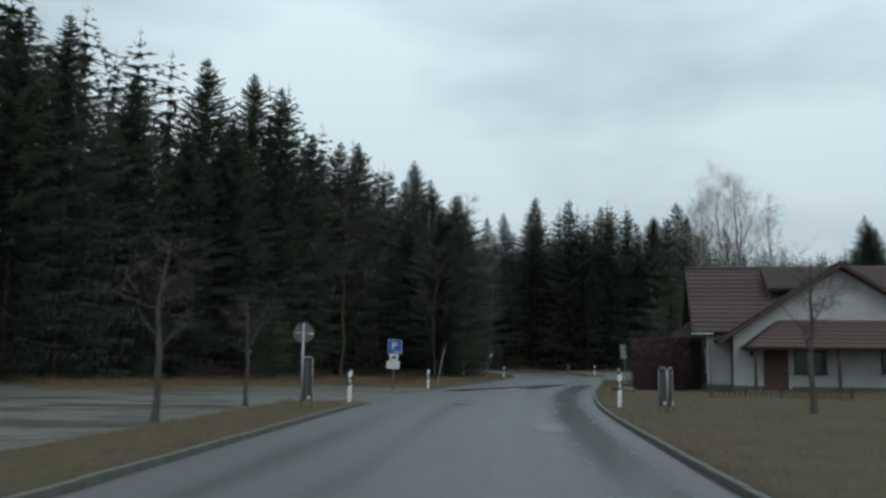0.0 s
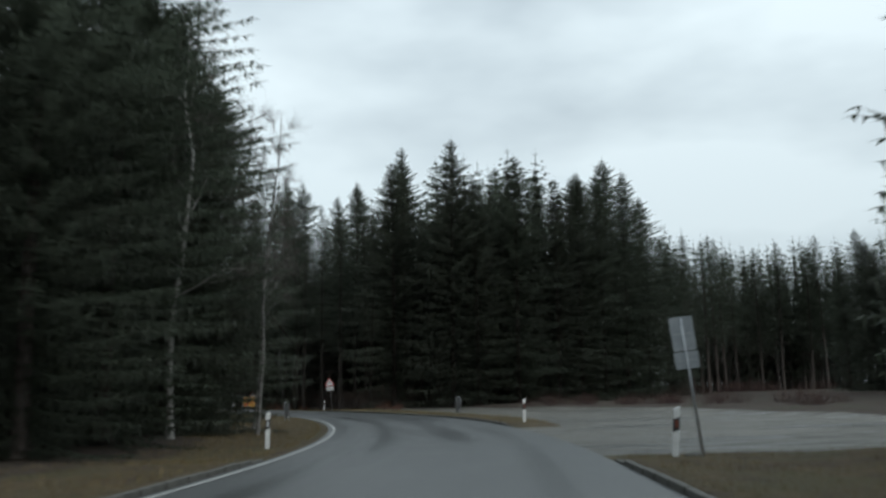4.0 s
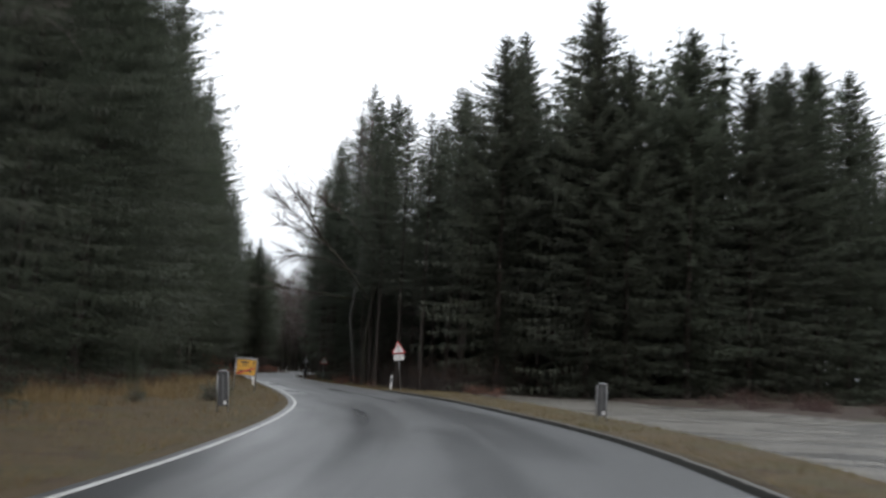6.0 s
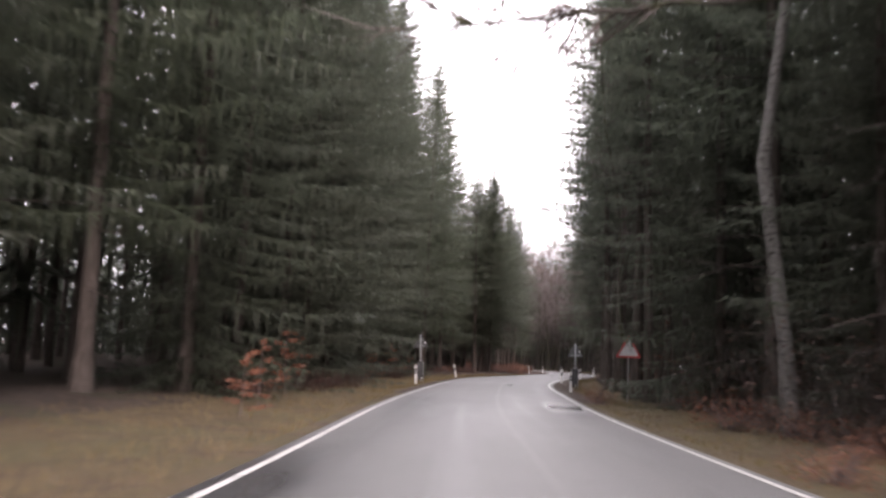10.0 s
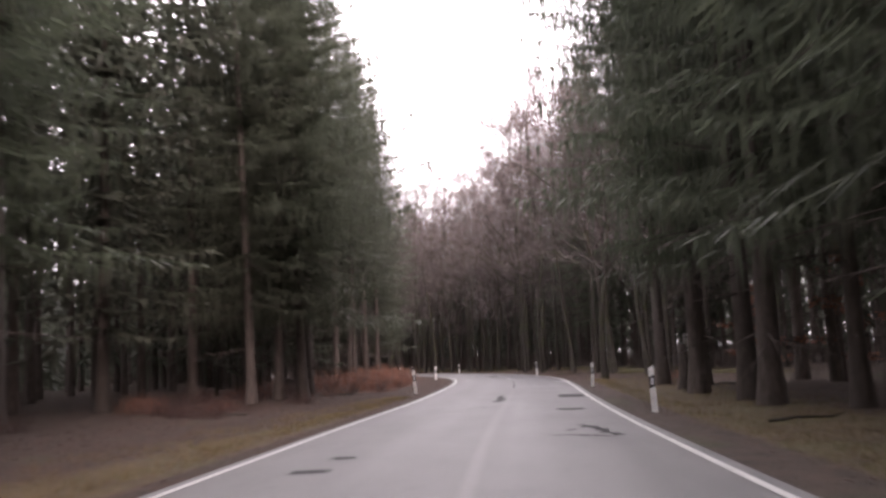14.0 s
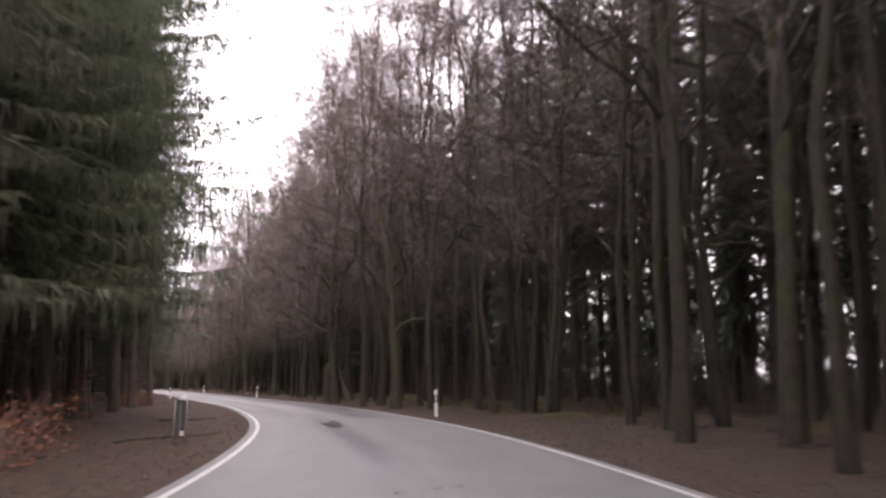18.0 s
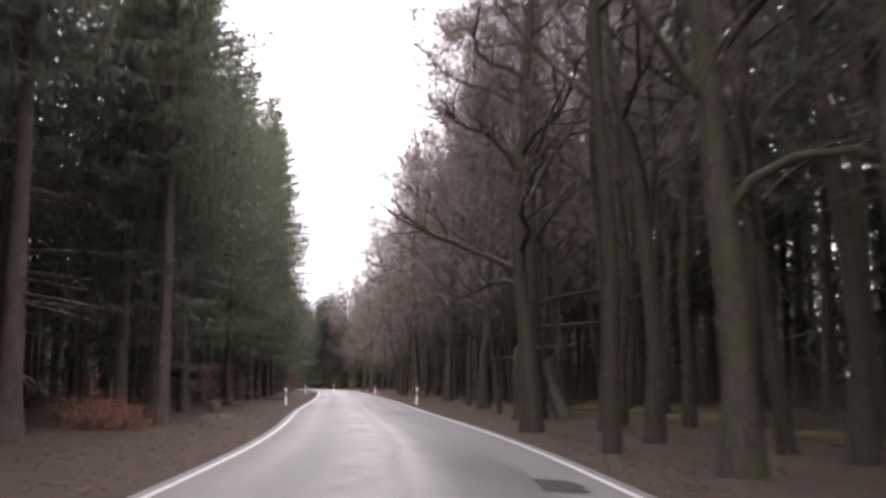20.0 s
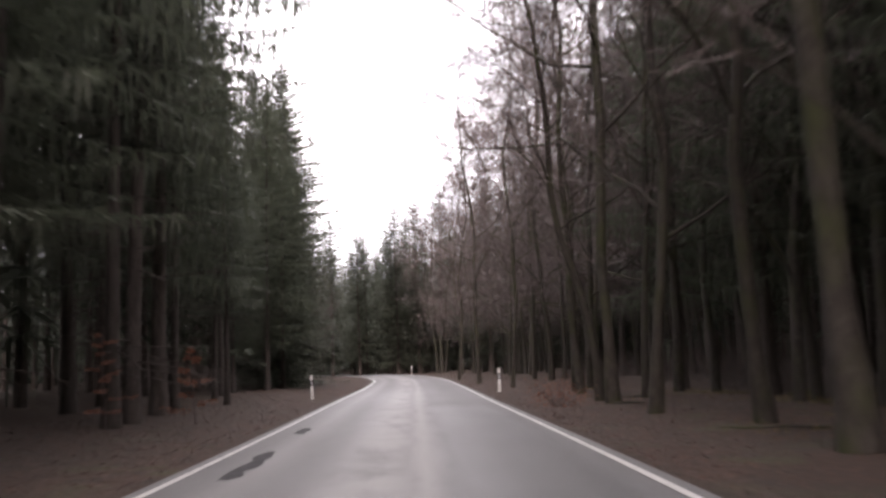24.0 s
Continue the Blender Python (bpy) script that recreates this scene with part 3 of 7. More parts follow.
def road_point(y, f, lift=0.0):
    """A point on the road's surface, f of the way across."""
    return float(left_edge(y) * (1 - f) + right_edge(y) * f), y, 0.03 * (1 - (2 * f - 1) ** 2) + lift


def ribbon(name, y0, y1, f_of, w, mat, label, lift=0.004, stepping=1.0):
    ys = np.arange(y0, y1 + 0.01, stepping)
    v, fs = [], []
    for i, y in enumerate(ys):
        f = f_of(y)
        ww = w / float(right_edge(y) - left_edge(y)) / math.cos(heading(y))
        v += [road_point(y, f - ww / 2, lift), road_point(y, f + ww / 2, lift)]
        if i:
            fs.append((2 * i - 2, 2 * i - 1, 2 * i + 1, 2 * i))
    return tagged(new(name, mesh_of(name, v, np.array(fs), mat)), label, "marking", kind="structure")


def inset(m, side=1):
    return lambda y: (m if side < 0 else float(right_edge(y) - left_edge(y)) * math.cos(heading(y)) - m) / (float(right_edge(y) - left_edge(y)) * math.cos(heading(y)))


ribbon("edge_line", 64, 516, inset(0.24, -1), 0.105, LINE, "worn white edge line on wet asphalt", 0.010)
ribbon("edge_line", 145, 516, inset(0.24, 1), 0.105, LINE, "worn white edge line on wet asphalt", 0.010)


# ---- trees ----


def spruce_arrays(seed, h, base, radius, spacing, per, twigs, spread=1.0, narrow=0.0, slope=0.40, hanging=1.0):
    """Needle sprays of a spruce as triangles: uneven tiers of boughs that rise near the pointed top and droop lower down, each a comb of
    slender side twigs with others hanging under them."""
    rs = np.random.RandomState(seed)
    zs, z = [], base
    while z < h * 0.988:
        zs.append(z)
        z += spacing * (1.0 - 0.5 * (z - base) / (h - base)) * rs.uniform(0.75, 1.25)
    tri = []
    lop = rs.uniform(0.72, 1.12, 9)
    lean_side = rs.uniform(0, 6.28, 9)
    for z in zs:
        u = (z - base) / (h - base)
        n = max(4, int(per * (1 + 0.2 * u) + rs.uniform(-0.8, 0.8)))
        a0 = rs.uniform(0, 6.28)
        full = min(radius * (1.14 - 0.3 * u), slope * (h - z) ** 0.97) * (0.7 + 0.3 * np.interp(u * 8, range(9), lop)) * rs.uniform(0.78, 1.12)
        bias = np.interp(u * 8, range(9), lean_side)
        for i in range(n):
            a = a0 + 6.28 * i / n + rs.uniform(-0.4, 0.4)
            length = full * rs.uniform(0.52, 1.15) * (1 + 0.16 * math.cos(a - bias)) + 0.05
            if rs.uniform() < 0.07:
                length *= 1.15
            length = min(length, 1.15 * radius)
            if u < 0.12:
                length *= rs.uniform(0.5, 1.0)
            out = np.array([math.cos(a), math.sin(a), 0])
            across = np.array([-math.sin(a), math.cos(a), 0])
            droop = -0.52 + 0.72 * u ** 1.5 + rs.uniform(-0.14, 0.14)
            s = np.linspace(0.06, 1.0, twigs) + rs.uniform(-0.04, 0.04, twigs)
            mid = np.array([0, 0, z]) + np.outer(s * length, out)
            mid[:, 2] += length * (droop * s + 0.30 * s * s)
            w = ((length * 0.13 + 0.15) if narrow else length * 0.3 + 0.12) * (1.1 - 0.62 * s) * spread * min(1.0, length / 0.9)
            half = narrow if narrow else 0.28
            half = min(half, 0.2 * length)
            for sg in (-1, 1):
                tip = mid + np.outer(w * rs.uniform(0.6, 1.35, twigs) * sg, across) + np.outer(w * rs.uniform(0.3, 1.0, twigs), out)
                tip[:, 2] -= w * rs.uniform(0.0, 0.75, twigs) * (1.15 - u)
                tri.append(np.stack([mid - out * half, mid + out * half, tip], 1))
            hang = mid + across * rs.uniform(-0.22, 0.22, (twigs, 1)) * w[:, None]
            drop = hang + rs.uniform(-0.1, 0.1, (twigs, 3)) * min(1, length)
            drop[:, 2] -= (w * rs.uniform(0.5, 1.3, twigs) + 0.1) * (1.2 - 0.9 * u) * hanging
            k = 0.7 * narrow if narrow else 0.18
            k = min(k, 0.15 * length)
            tri.append(np.stack([hang - out * k, hang + out * k, drop], 1))
            end = mid[-1:] + out * min(0.16 + 0.05 * length, 0.5 * length) + np.array([[0, 0, rs.uniform(-0.08, 0.14)]])
            tri.append(np.stack([mid[-1:] - across * 0.04, mid[-1:] + across * 0.04, end], 1))
            if narrow:
                ax = np.concatenate([mid[::3], mid[-1:]])
                stem = across * 0.03
                tri.append(np.stack([ax[:-1] - stem, ax[:-1] + stem, ax[1:]], 1))
                tri.append(np.stack([ax[:-1] + [0, 0, 0.03], ax[:-1] - [0, 0, 0.03], ax[1:]], 1))
    top = np.array([[[-0.04, 0, h * 0.945], [0.04, 0, h * 0.945], [0, 0, h * 1.012]], [[0, -0.04, h * 0.945], [0, 0.04, h * 0.945], [0, 0, h * 1.012]]])
    tri = np.concatenate(tri + [top])
    return tri.reshape(-1, 3), np.arange(len(tri) * 3).reshape(-1, 3)


def trunk_arrays(seed, h, r, sides=8, flare=True, n=9):
    rs = np.random.RandomState(seed)
    s = np.linspace(0, 1, n) ** 1.5
    p = np.stack([0.12 * np.sin(s * 5 + rs.uniform(0, 6)) * s, 0.12 * np.sin(s * 4 + rs.uniform(0, 6)) * s, s * h - 0.12], 1)
    rad = r * (1 - s) ** 0.85 + 0.012
    if flare:
        rad[0] *= 1.55
        rad[1] *= 1.08
    return tube_arrays(p, rad, sides)


def dead_boughs(seed, z0, z1, n, length):
    """Thin dry boughs on a bare lower trunk."""
    rs = np.random.RandomState(seed)
    out = []
    for _ in range(n):
        a, z, l = rs.uniform(0, 6.28), rs.uniform(z0, z1), length * rs.uniform(0.4, 1.0)
        d = np.array([math.cos(a), math.sin(a), rs.uniform(-0.35, 0.05)])
        p = [np.array([0, 0, z]), np.array([0, 0, z]) + d * l * 0.5, np.array([0, 0, z]) + d * l + np.array([0, 0, rs.uniform(-0.2, 0.1)])]
        out.append(tube_arrays(p, [0.024, 0.016, 0.005], 3))
        for s in (0.45, 0.7, 0.9):
            b = p[0] + d * l * s
            out.append(tube_arrays([b, b + rs.uniform(-0.35, 0.35, 3) + d * 0.25 - np.array([0, 0, 0.1])], [0.011, 0.004], 3))
    return out


def make_spruce(name, seed, h, base, radius, spacing, per, twigs, mat, label, r=0.2, dead=0, narrow=0.0, slope=0.40, hanging=1.0):
    t = thing(name, label, "tree")
    chunks = [trunk_arrays(seed, h * 0.97, r)]
    if dead:
        chunks += dead_boughs(seed + 5, 1.3, base + 2, dead, 2.4)
    v, f = joined(chunks)
    part("trunk", mesh_of("trunk", v, f, BARK, True), t)
    v, f = spruce_arrays(seed, h, base, radius, spacing, per, twigs, 1.0, narrow, slope, hanging)
    part("crown", mesh_of("crown", v, f, mat), t)
    return t


def bare_arrays(seed, h, r, first=0.35, limbs=11, sub=6, fine=6, twig=5, rise=0.9, length=0.36, lean=(0, 0), twig_len=0.7, twig_w=0.012, crook=0.22, lean_pow=1.3):
    """A bare broadleaf tree: trunk and limbs as tubes, the twigs as slivers."""
    rs = np.random.RandomState(seed)
    wood, tri = [], []
    n = 14
    s = np.linspace(0, 1, n)
    ph = rs.uniform(0, 6, 2)
    core = np.stack([lean[0] * s ** lean_pow * h + 0.02 * h * np.sin(s * 8 + ph[0]) * s ** 0.7, lean[1] * s ** lean_pow * h + 0.02 * h * np.sin(s * 6.5 + ph[1]) * s ** 0.7, s * h - 0.1], 1)
    core[1:, :2] += np.cumsum(rs.uniform(-0.011, 0.011, (n - 1, 2)) * h, 0) * np.minimum(1, s[1:, None] * 4)
    rad = (r * (1 - s) ** 0.8 + 0.015) * rs.uniform(0.9, 1.1, n)
    rad[0] *= 1.45
    wood.append(tube_arrays(core, rad, 8))

    def grow(p0, d, l, rr, sides):
        k = 6 if sides > 3 else 4
        q = [np.array(p0)]
        dd = np.array(d, float)
        for _ in range(k):
            dd = dd + rs.uniform(-crook, crook, 3) + np.array([0, 0, 0.05])
            dd /= np.linalg.norm(dd)
            q.append(q[-1] + dd * l / k)
        q = np.array(q)
        wood.append(tube_arrays(q, rr * np.linspace(1, 0.25, k + 1), sides))
        return q, dd

    def sliver(p0, d, l, w):
        c = np.cross(d, rs.uniform(-1, 1, 3))
        c /= np.linalg.norm(c) + 1e-9
        tri.append(np.array([p0 - c * w, p0 + c * w, p0 + d * l]))

    for i in range(limbs):
        u = first + (0.97 - first) * (i + rs.uniform(0, 0.9)) / limbs
        p0 = np.array([np.interp(u, s, core[:, c]) for c in range(3)])
        a = i * 2.4 + rs.uniform(-0.5, 0.5)
        d = np.array([math.cos(a), math.sin(a), rise * rs.uniform(0.6, 1.3)])
        d /= np.linalg.norm(d)
        l1 = h * length * (1.05 - u) ** 0.6 * rs.uniform(0.7, 1.2)
        q, _ = grow(p0, d, l1, r * 0.5 * (1.1 - u), 5)
        for j in range(sub):
            v = rs.uniform(0.25, 1.0)
            p1 = np.array([np.interp(v * 6, range(7), q[:, c]) for c in range(3)])
            d1 = d + rs.uniform(-0.9, 0.9, 3) + np.array([0, 0, 0.15])
            d1 /= np.linalg.norm(d1)
            q1, _ = grow(p1, d1, l1 * 0.45 * rs.uniform(0.6, 1.1), r * 0.19 * (1.15 - u), 3)
            for _ in range(fine):
                w = rs.uniform(0.2, 1.0)
                p2 = np.array([np.interp(w * 4, range(5), q1[:, c]) for c in range(3)])
                d2 = d1 + rs.uniform(-1, 1, 3)
                d2 /= np.linalg.norm(d2)
                l2 = twig_len * rs.uniform(0.7, 1.6)
                sliver(p2, d2, l2, twig_w)
                for _ in range(twig):
                    d3 = d2 + rs.uniform(-0.9, 0.9, 3)
                    d3 /= np.linalg.norm(d3)
                    sliver(p2 + d2 * l2 * rs.uniform(0.2, 0.95), d3, l2 * rs.uniform(0.4, 0.8), twig_w * 0.7)
    tri = np.array(tri)
    return joined(wood), (tri.reshape(-1, 3), np.arange(len(tri) * 3).reshape(-1, 3))


def make_bare(name, label, bark, twigs, **kw):
    t = thing(name, label, "tree")
    (v, f), (tv, tf) = bare_arrays(**kw)
    part("trunk", mesh_of("trunk", v, f, bark, True), t)
    part("crown", mesh_of("crown", tv, tf, twigs), t)
    return t


TALL = "tall dark green spruce at the forest's edge"
edge_spruces = [make_spruce("spruce_tree", 11 + i, 27.5, 0.6, 3.7, 0.56, 7.0, 28, NEEDLES, "tall dark spruce with boughs down to the ground", 0.16, 0, 0.024) for i in range(4)]
soft_spruces = [make_spruce("spruce_tree", 31 + i, 27.0, 4.4, 4.0, 0.62, 6.8, 20, NEEDLES_SOFT, "tall green spruce with full drooping boughs", 0.17, 5, 0.03, 0.38, 1.5) for i in range(3)]
stand_spruces = [make_spruce("spruce_tree", 51 + i, 27.0, 7.5 + i, 3.2, 0.6, 6.2, 15, NEEDLES, "tall spruce with a long bare lower trunk", 0.17, 40, 0.038) for i in range(4)]
skyline_spruces = [make_spruce("spruce_tree", 61 + i, 27.5, 0.8, 4.0, 0.55, 7.2, 14, NEEDLES, "tall dark spruce with a pointed crown", 0.17, 0, 0.07) for i in range(3)]
mid_spruces = [make_spruce("spruce_tree", 71 + i, 26.0, 3.0 + 3 * i, 4.0, 0.8, 6.0, 7, NEEDLES, TALL, 0.18, 6, 0.15) for i in range(3)]
dense_spruces = [make_spruce("spruce_tree", 81 + i, 20.0, 0.6, 3.4, 0.40, 8.0, 14, NEEDLES, "dense dark spruce standing close beside the road", 0.19, 0, 0.06) for i in range(2)]
edge_dense = [make_spruce("spruce_tree", 85, 20.5, 0.6, 3.3, 0.42, 7.6, 14, NEEDLES, "dense dark spruce with a pointed top", 0.17, 0, 0.055)]
fine_dense = [make_spruce("spruce_tree", 88, 20.0, 0.4, 3.2, 0.42, 8.4, 26, NEEDLES, "dense dark spruce standing close beside the road", 0.17, 0, 0.027)]
broad_spruces = [make_spruce("spruce_tree", 95 + i, 25.0, 4.2, 6.3, 0.52, 8.4, 28, NEEDLES_SOFT, "broad green spruce with long drooping boughs", 0.2, 12, 0.04, 0.52, 1.1) for i in range(2)]
planted = set()
rnd = random.Random(4)


CLEAR = [(-61.8, 359.8, 3.2), (-79.2, 389.5, 1.8), (-58.5, 353.5, 1.8), (-48.6, 336.0, 2.8), (2.05, 86.7, 1.7), (-39.95, 346.9, 1.5)]


# tall spruces that stand out against the sky: place, height, width over the usual
LANDMARKS = [(-16.9, 61.5, 22.2, 1.1), (-14.7, 66.1, 22.7, 1.1), (-12.5, 67.4, 21.9, 1.05), (-10.7, 69.8, 19.0, 1.05), (-9.0, 77.9, 20.5, 1.1), (-7.9, 81.0, 21.3, 1.1),
             (-4.9, 107.2, 23.4, 1.15), (-1.2, 99.2, 21.2, 1.15), (20.3, 146.2, 28.4, 1.25), (17.1, 162.5, 31.9, 1.1), (43.4, 166.3, 31.3, 1.5), (47.5, 166.0, 26.0, 1.4), (37.7, 159.9, 27.8, 1.35),
             (30.5, 169.7, 31.0, 1.2), (33.7, 165.7, 29.6, 1.1), (12.3, 180.3, 31.8, 1.15), (9.3, 198.1, 33.7, 1.1), (4.25, 183.3, 32.1, 1.15), (2.0, 188.8, 33.0, 1.1),
             (-14.6, 155.8, 23.3, 1.2), (18.1, 171.6, 33.0, 1.1)]


def plant(models, x, y, scale=1.0, turn=None, tilt=0.0, label=None, group="roadside spruces", wide=1.12):
    """Stand a copy of one of the models on the ground."""
    for cx, cy, cr in CLEAR:
        if math.hypot(x - cx, y - cy) < cr:
            y += 2 * cr
            x -= 0.6 * cr
    if group == "roadside spruces" and any(math.hypot(x - q[0], y - q[1]) < 2.4 for q in LANDMARKS):
        return None
    m = rnd.choice(models)
    a = rnd.uniform(0, 360) if turn is None else turn
    place = pose(x, y, gz(x, y) - 0.02, rnd.uniform(-1.2, 1.2) + tilt, rnd.uniform(-1.2, 1.2), a)
    if m in planted:
        ob = copy_thing(m, place)
    else:
        planted.add(m)
        m.matrix_basis = place
        ob = m
    ob.scale = (scale * wide, scale * wide, scale)
    if label:
        tagged(ob, label)
    tagged(ob, group=group)
    return ob


# how far from the road's edge the woods begin
def woods_left(y):
    return float(np.interp(y, [60, 75, 95, 108, 145, 160, 185, 215, 300, 330, 370, 376, 398, 406, 418, 435, 500], [9, 5.2, 5.0, 9.5, 9.0, 6.5, 5.2, 5.5, 5.4, 4.7, 4.7, 3.9, 3.9, 5.0, 5.5, 9.0, 9.0]))


def woods_right(y):
    return float(np.interp(y, [140, 150, 160, 185, 200, 230, 262, 272, 285, 320, 360, 500], [9, 6.0, 4.2, 3.6, 3.3, 3.4, 3.8, 5.5, 5.0, 4.6, 4.2, 4.5]))


far_chunks, far_trunks = [], []
far_models = [spruce_arrays(201 + i, 26.0, 3.0 + 2.5 * i, 3.8, 1.45, 5.2, 2, 2.6) for i in range(4)]
far_trunk_models = [trunk_arrays(221 + i, 25.0, 0.19, 5, True, 5) for i in range(3)]


fine_models = [spruce_arrays(241 + i, 24.0, 1.0 + i, 3.8, 0.85, 6.0, 6, 1.4, 0.15) for i in range(3)]


def far_tree(x, y, scale=1.0, rs=np.random.RandomState(9), fine=False):
    """One more tree of the woods behind."""
    a = rs.uniform(0, 6.28)
    c, s = math.cos(a), math.sin(a)
    rot = np.array([[c, -s, 0], [s, c, 0], [0, 0, 1]])
    at = np.array([x, y, gz(x, y)])
    k = scale * rs.uniform(0.85, 1.12)
    v, f = fine_models[rs.randint(3)] if fine else far_models[rs.randint(4)]
    far_chunks.append((v @ rot.T * k + at, f))
    v, f = far_trunk_models[rs.randint(3)]
    far_trunks.append((v @ rot.T * np.array([k, k, k]) + at, f))


def along(y0, y1, gap, offset_of, sgn, jitter=1.2):
    """Places along one side of the road, at an offset from its edge."""
    y = y0
    while y < y1:
        yy = y + rnd.uniform(-jitter, jitter)
        c = 1 / math.cos(heading(yy))
        e = float(left_edge(yy)) if sgn < 0 else float(right_edge(yy))
        yield e + sgn * (offset_of(yy) + rnd.uniform(-0.7, 0.9)) * c, yy
        y += gap * math.cos(heading(y)) * rnd.uniform(0.85, 1.2)


for x, y, high, wide in LANDMARKS:
    few = dense_spruces + edge_dense if y < 104 else skyline_spruces
    plant(few, x, y, high / (20.1 if y < 104 else 27.8), wide=wide, group="spruces standing out against the sky")
plant(broad_spruces[:1], -24.7, 255.7, 0.96, wide=1.0, label="broad green spruce with boughs reaching to the road", group="spruces standing out against the sky")

# the edge of the woods behind the parking ground, from the south-west to the road
EDGE_A = [(-30, 33), (-25, 38.5), (-20.5, 44), (-17.5, 52), (-12.6, 62), (-9.8, 73), (-7.5, 84), (-3, 93), (-0.5, 100)]
for (xa, ya), (xb, yb) in zip(EDGE_A, EDGE_A[1:]):
    n = max(2, int(math.hypot(xb - xa, yb - ya) / 3.0))
    nx, ny = (ya - yb), (xb - xa)
    l = math.hypot(nx, ny)
    for i in range(n):
        u = (i + rnd.uniform(0.1, 0.9)) / n
        x, y = xa + (xb - xa) * u, ya + (yb - ya) * u
        plant(dense_spruces + edge_dense if y < 86 else fine_dense, x, y, rnd.uniform(0.72, 0.95) - (0.1 if y > 84 else 0), wide=1.2)
        for k in range(1, 5):
            far_tree(x + nx / l * 3.8 * k + rnd.uniform(-1.4, 1.4), y + ny / l * 3.8 * k + rnd.uniform(-1.4, 1.4), 0.8 + 0.02 * k)

# left side along the road
for x, y in along(101, 150, 3.6, woods_left, -1):
    plant(edge_spruces, x, y, rnd.uniform(0.76, 1.08) * (0.8 if y < 116 else 1.0), wide=1.25)
for x, y in along(77, 98, 4.4, woods_left, -1):
    plant(fine_dense, x, y, rnd.uniform(0.74, 0.88), wide=1.65)
for x, y in along(152, 215, 4.4, woods_left, -1):
    plant(edge_spruces + soft_spruces, x, y, rnd.uniform(0.9, 1.1))
for x, y in along(215, 228, 4.6, woods_left, -1):
    plant(stand_spruces[:1] + soft_spruces, x, y, rnd.uniform(0.85, 1.05))
for x, y in along(231, 262, 5.2, lambda q: woods_left(q) + 0.3, -1):
    if 239 < y < 252:
        continue
    plant(soft_spruces, x, y, rnd.uniform(0.9, 1.08))
for x, y in along(263, 287, 4.6, lambda q: woods_left(q) + 1.5, -1):
    plant(stand_spruces, x, y, rnd.uniform(0.85, 1.05))
for x, y in along(288, 297, 4.4, lambda q: 5.6, -1):
    plant(stand_spruces, x, y, rnd.uniform(0.9, 1.05))
for x, y in along(298, 316, 6.0, lambda q: 6.0, -1):
    plant(broad_spruces, x, y, rnd.uniform(0.9, 1.05), wide=0.9)
for y in (230, 239, 248):
    plant(broad_spruces, float(right_edge(y)) + (4.6 if y > 232 else 3.6), y, rnd.uniform(1.08, 1.2), wide=0.8)
for x, y in along(316, 425, 4.2, woods_left, -1):
    plant(soft_spruces + stand_spruces[:2], x - rnd.uniform(0, 1.2), y, rnd.uniform(0.78, 1.1) * (0.66 if y > 396 else 1.0), wide=1.2)
for x, y in along(425, 505, 6.0, woods_left, -1):
    plant(skyline_spruces, x, y, rnd.uniform(0.8, 1.0))
for y, off, size in ((421, 5.3, 0.68), (428.5, 5.6, 0.58)):
    plant(skyline_spruces, float(left_edge(y)) - off / math.cos(heading(y)), y, size, wide=1.5, group="spruces standing out against the sky")
for x, y in along(104, 430, 6.4, lambda q: woods_left(q) + 4.5, -1):
    plant(mid_spruces + stand_spruces[:1], x, y, rnd.uniform(0.9, 1.06))
for depth in (9, 13, 18, 24):
    for x, y in along(104 if depth < 30 else 150, 500, 5.6, lambda q, d=depth: woods_left(q) + d, -1):
        far_tree(x, y)

# right side: woods round the lay-by, then along the road
EDGE_B = [(150, 178), (110, 196), (76, 198), (60, 182), (48, 163), (40, 155), (29, 148), (20, 145), (13.5, 150)]
for (xa, ya), (xb, yb) in zip(EDGE_B, EDGE_B[1:]):
    n = max(2, int(math.hypot(xb - xa, yb - ya) / 3.8))
    nx, ny = (yb - ya), -(xb - xa)
    l = math.hypot(nx, ny)
    for i in range(n):
        u = (i + rnd.uniform(0.1, 0.9)) / n
        x, y = xa + (xb - xa) * u, ya + (yb - ya) * u
        size = float(np.interp(x, [16, 30, 43, 47, 54, 64, 150], [0.95, 0.97, 0.98, 0.8, 0.74, 0.94, 1.04]))
        plant(stand_spruces if x > 56 else skyline_spruces, x, y, size * rnd.uniform(0.84, 1.02), wide=1.35)
        for k in range(1, 9 if x > 44 else 6):
            far_tree(x + nx / l * 4.5 * k + rnd.uniform(-1.5, 1.5), y + ny / l * 4.5 * k + rnd.uniform(-1.5, 1.5), size * 1.04)
EDGE_C = [(67, 152), (62, 128), (54, 112), (47, 100)]
for (xa, ya), (xb, yb) in zip(EDGE_C, EDGE_C[1:]):
    for u in (0.05, 0.18, 0.31, 0.44, 0.57, 0.7, 0.83, 0.96):
        x, y = xa + (xb - xa) * u + rnd.uniform(-1, 1), ya + (yb - ya) * u
        plant(skyline_spruces[:2], x, y, rnd.uniform(0.5, 0.66), wide=1.3)
        for k in (1, 2, 3):
            far_tree(x + 4.5 * k, y - 1.5 * k + rnd.uniform(-1.5, 1.5), 0.72)
for x, y in along(151, 260, 4.4, woods_right, 1):
    plant(edge_spruces[:2] + stand_spruces[:1] if 170 < y < 186 else soft_spruces[:1] + stand_spruces if y > 232 else stand_spruces, x + (1.5 if 170 < y < 186 else 0), y, rnd.uniform(0.74, 0.88) if y < 173 else rnd.uniform(0.95, 1.2), wide=1.3 if y > 222 else 1.15)
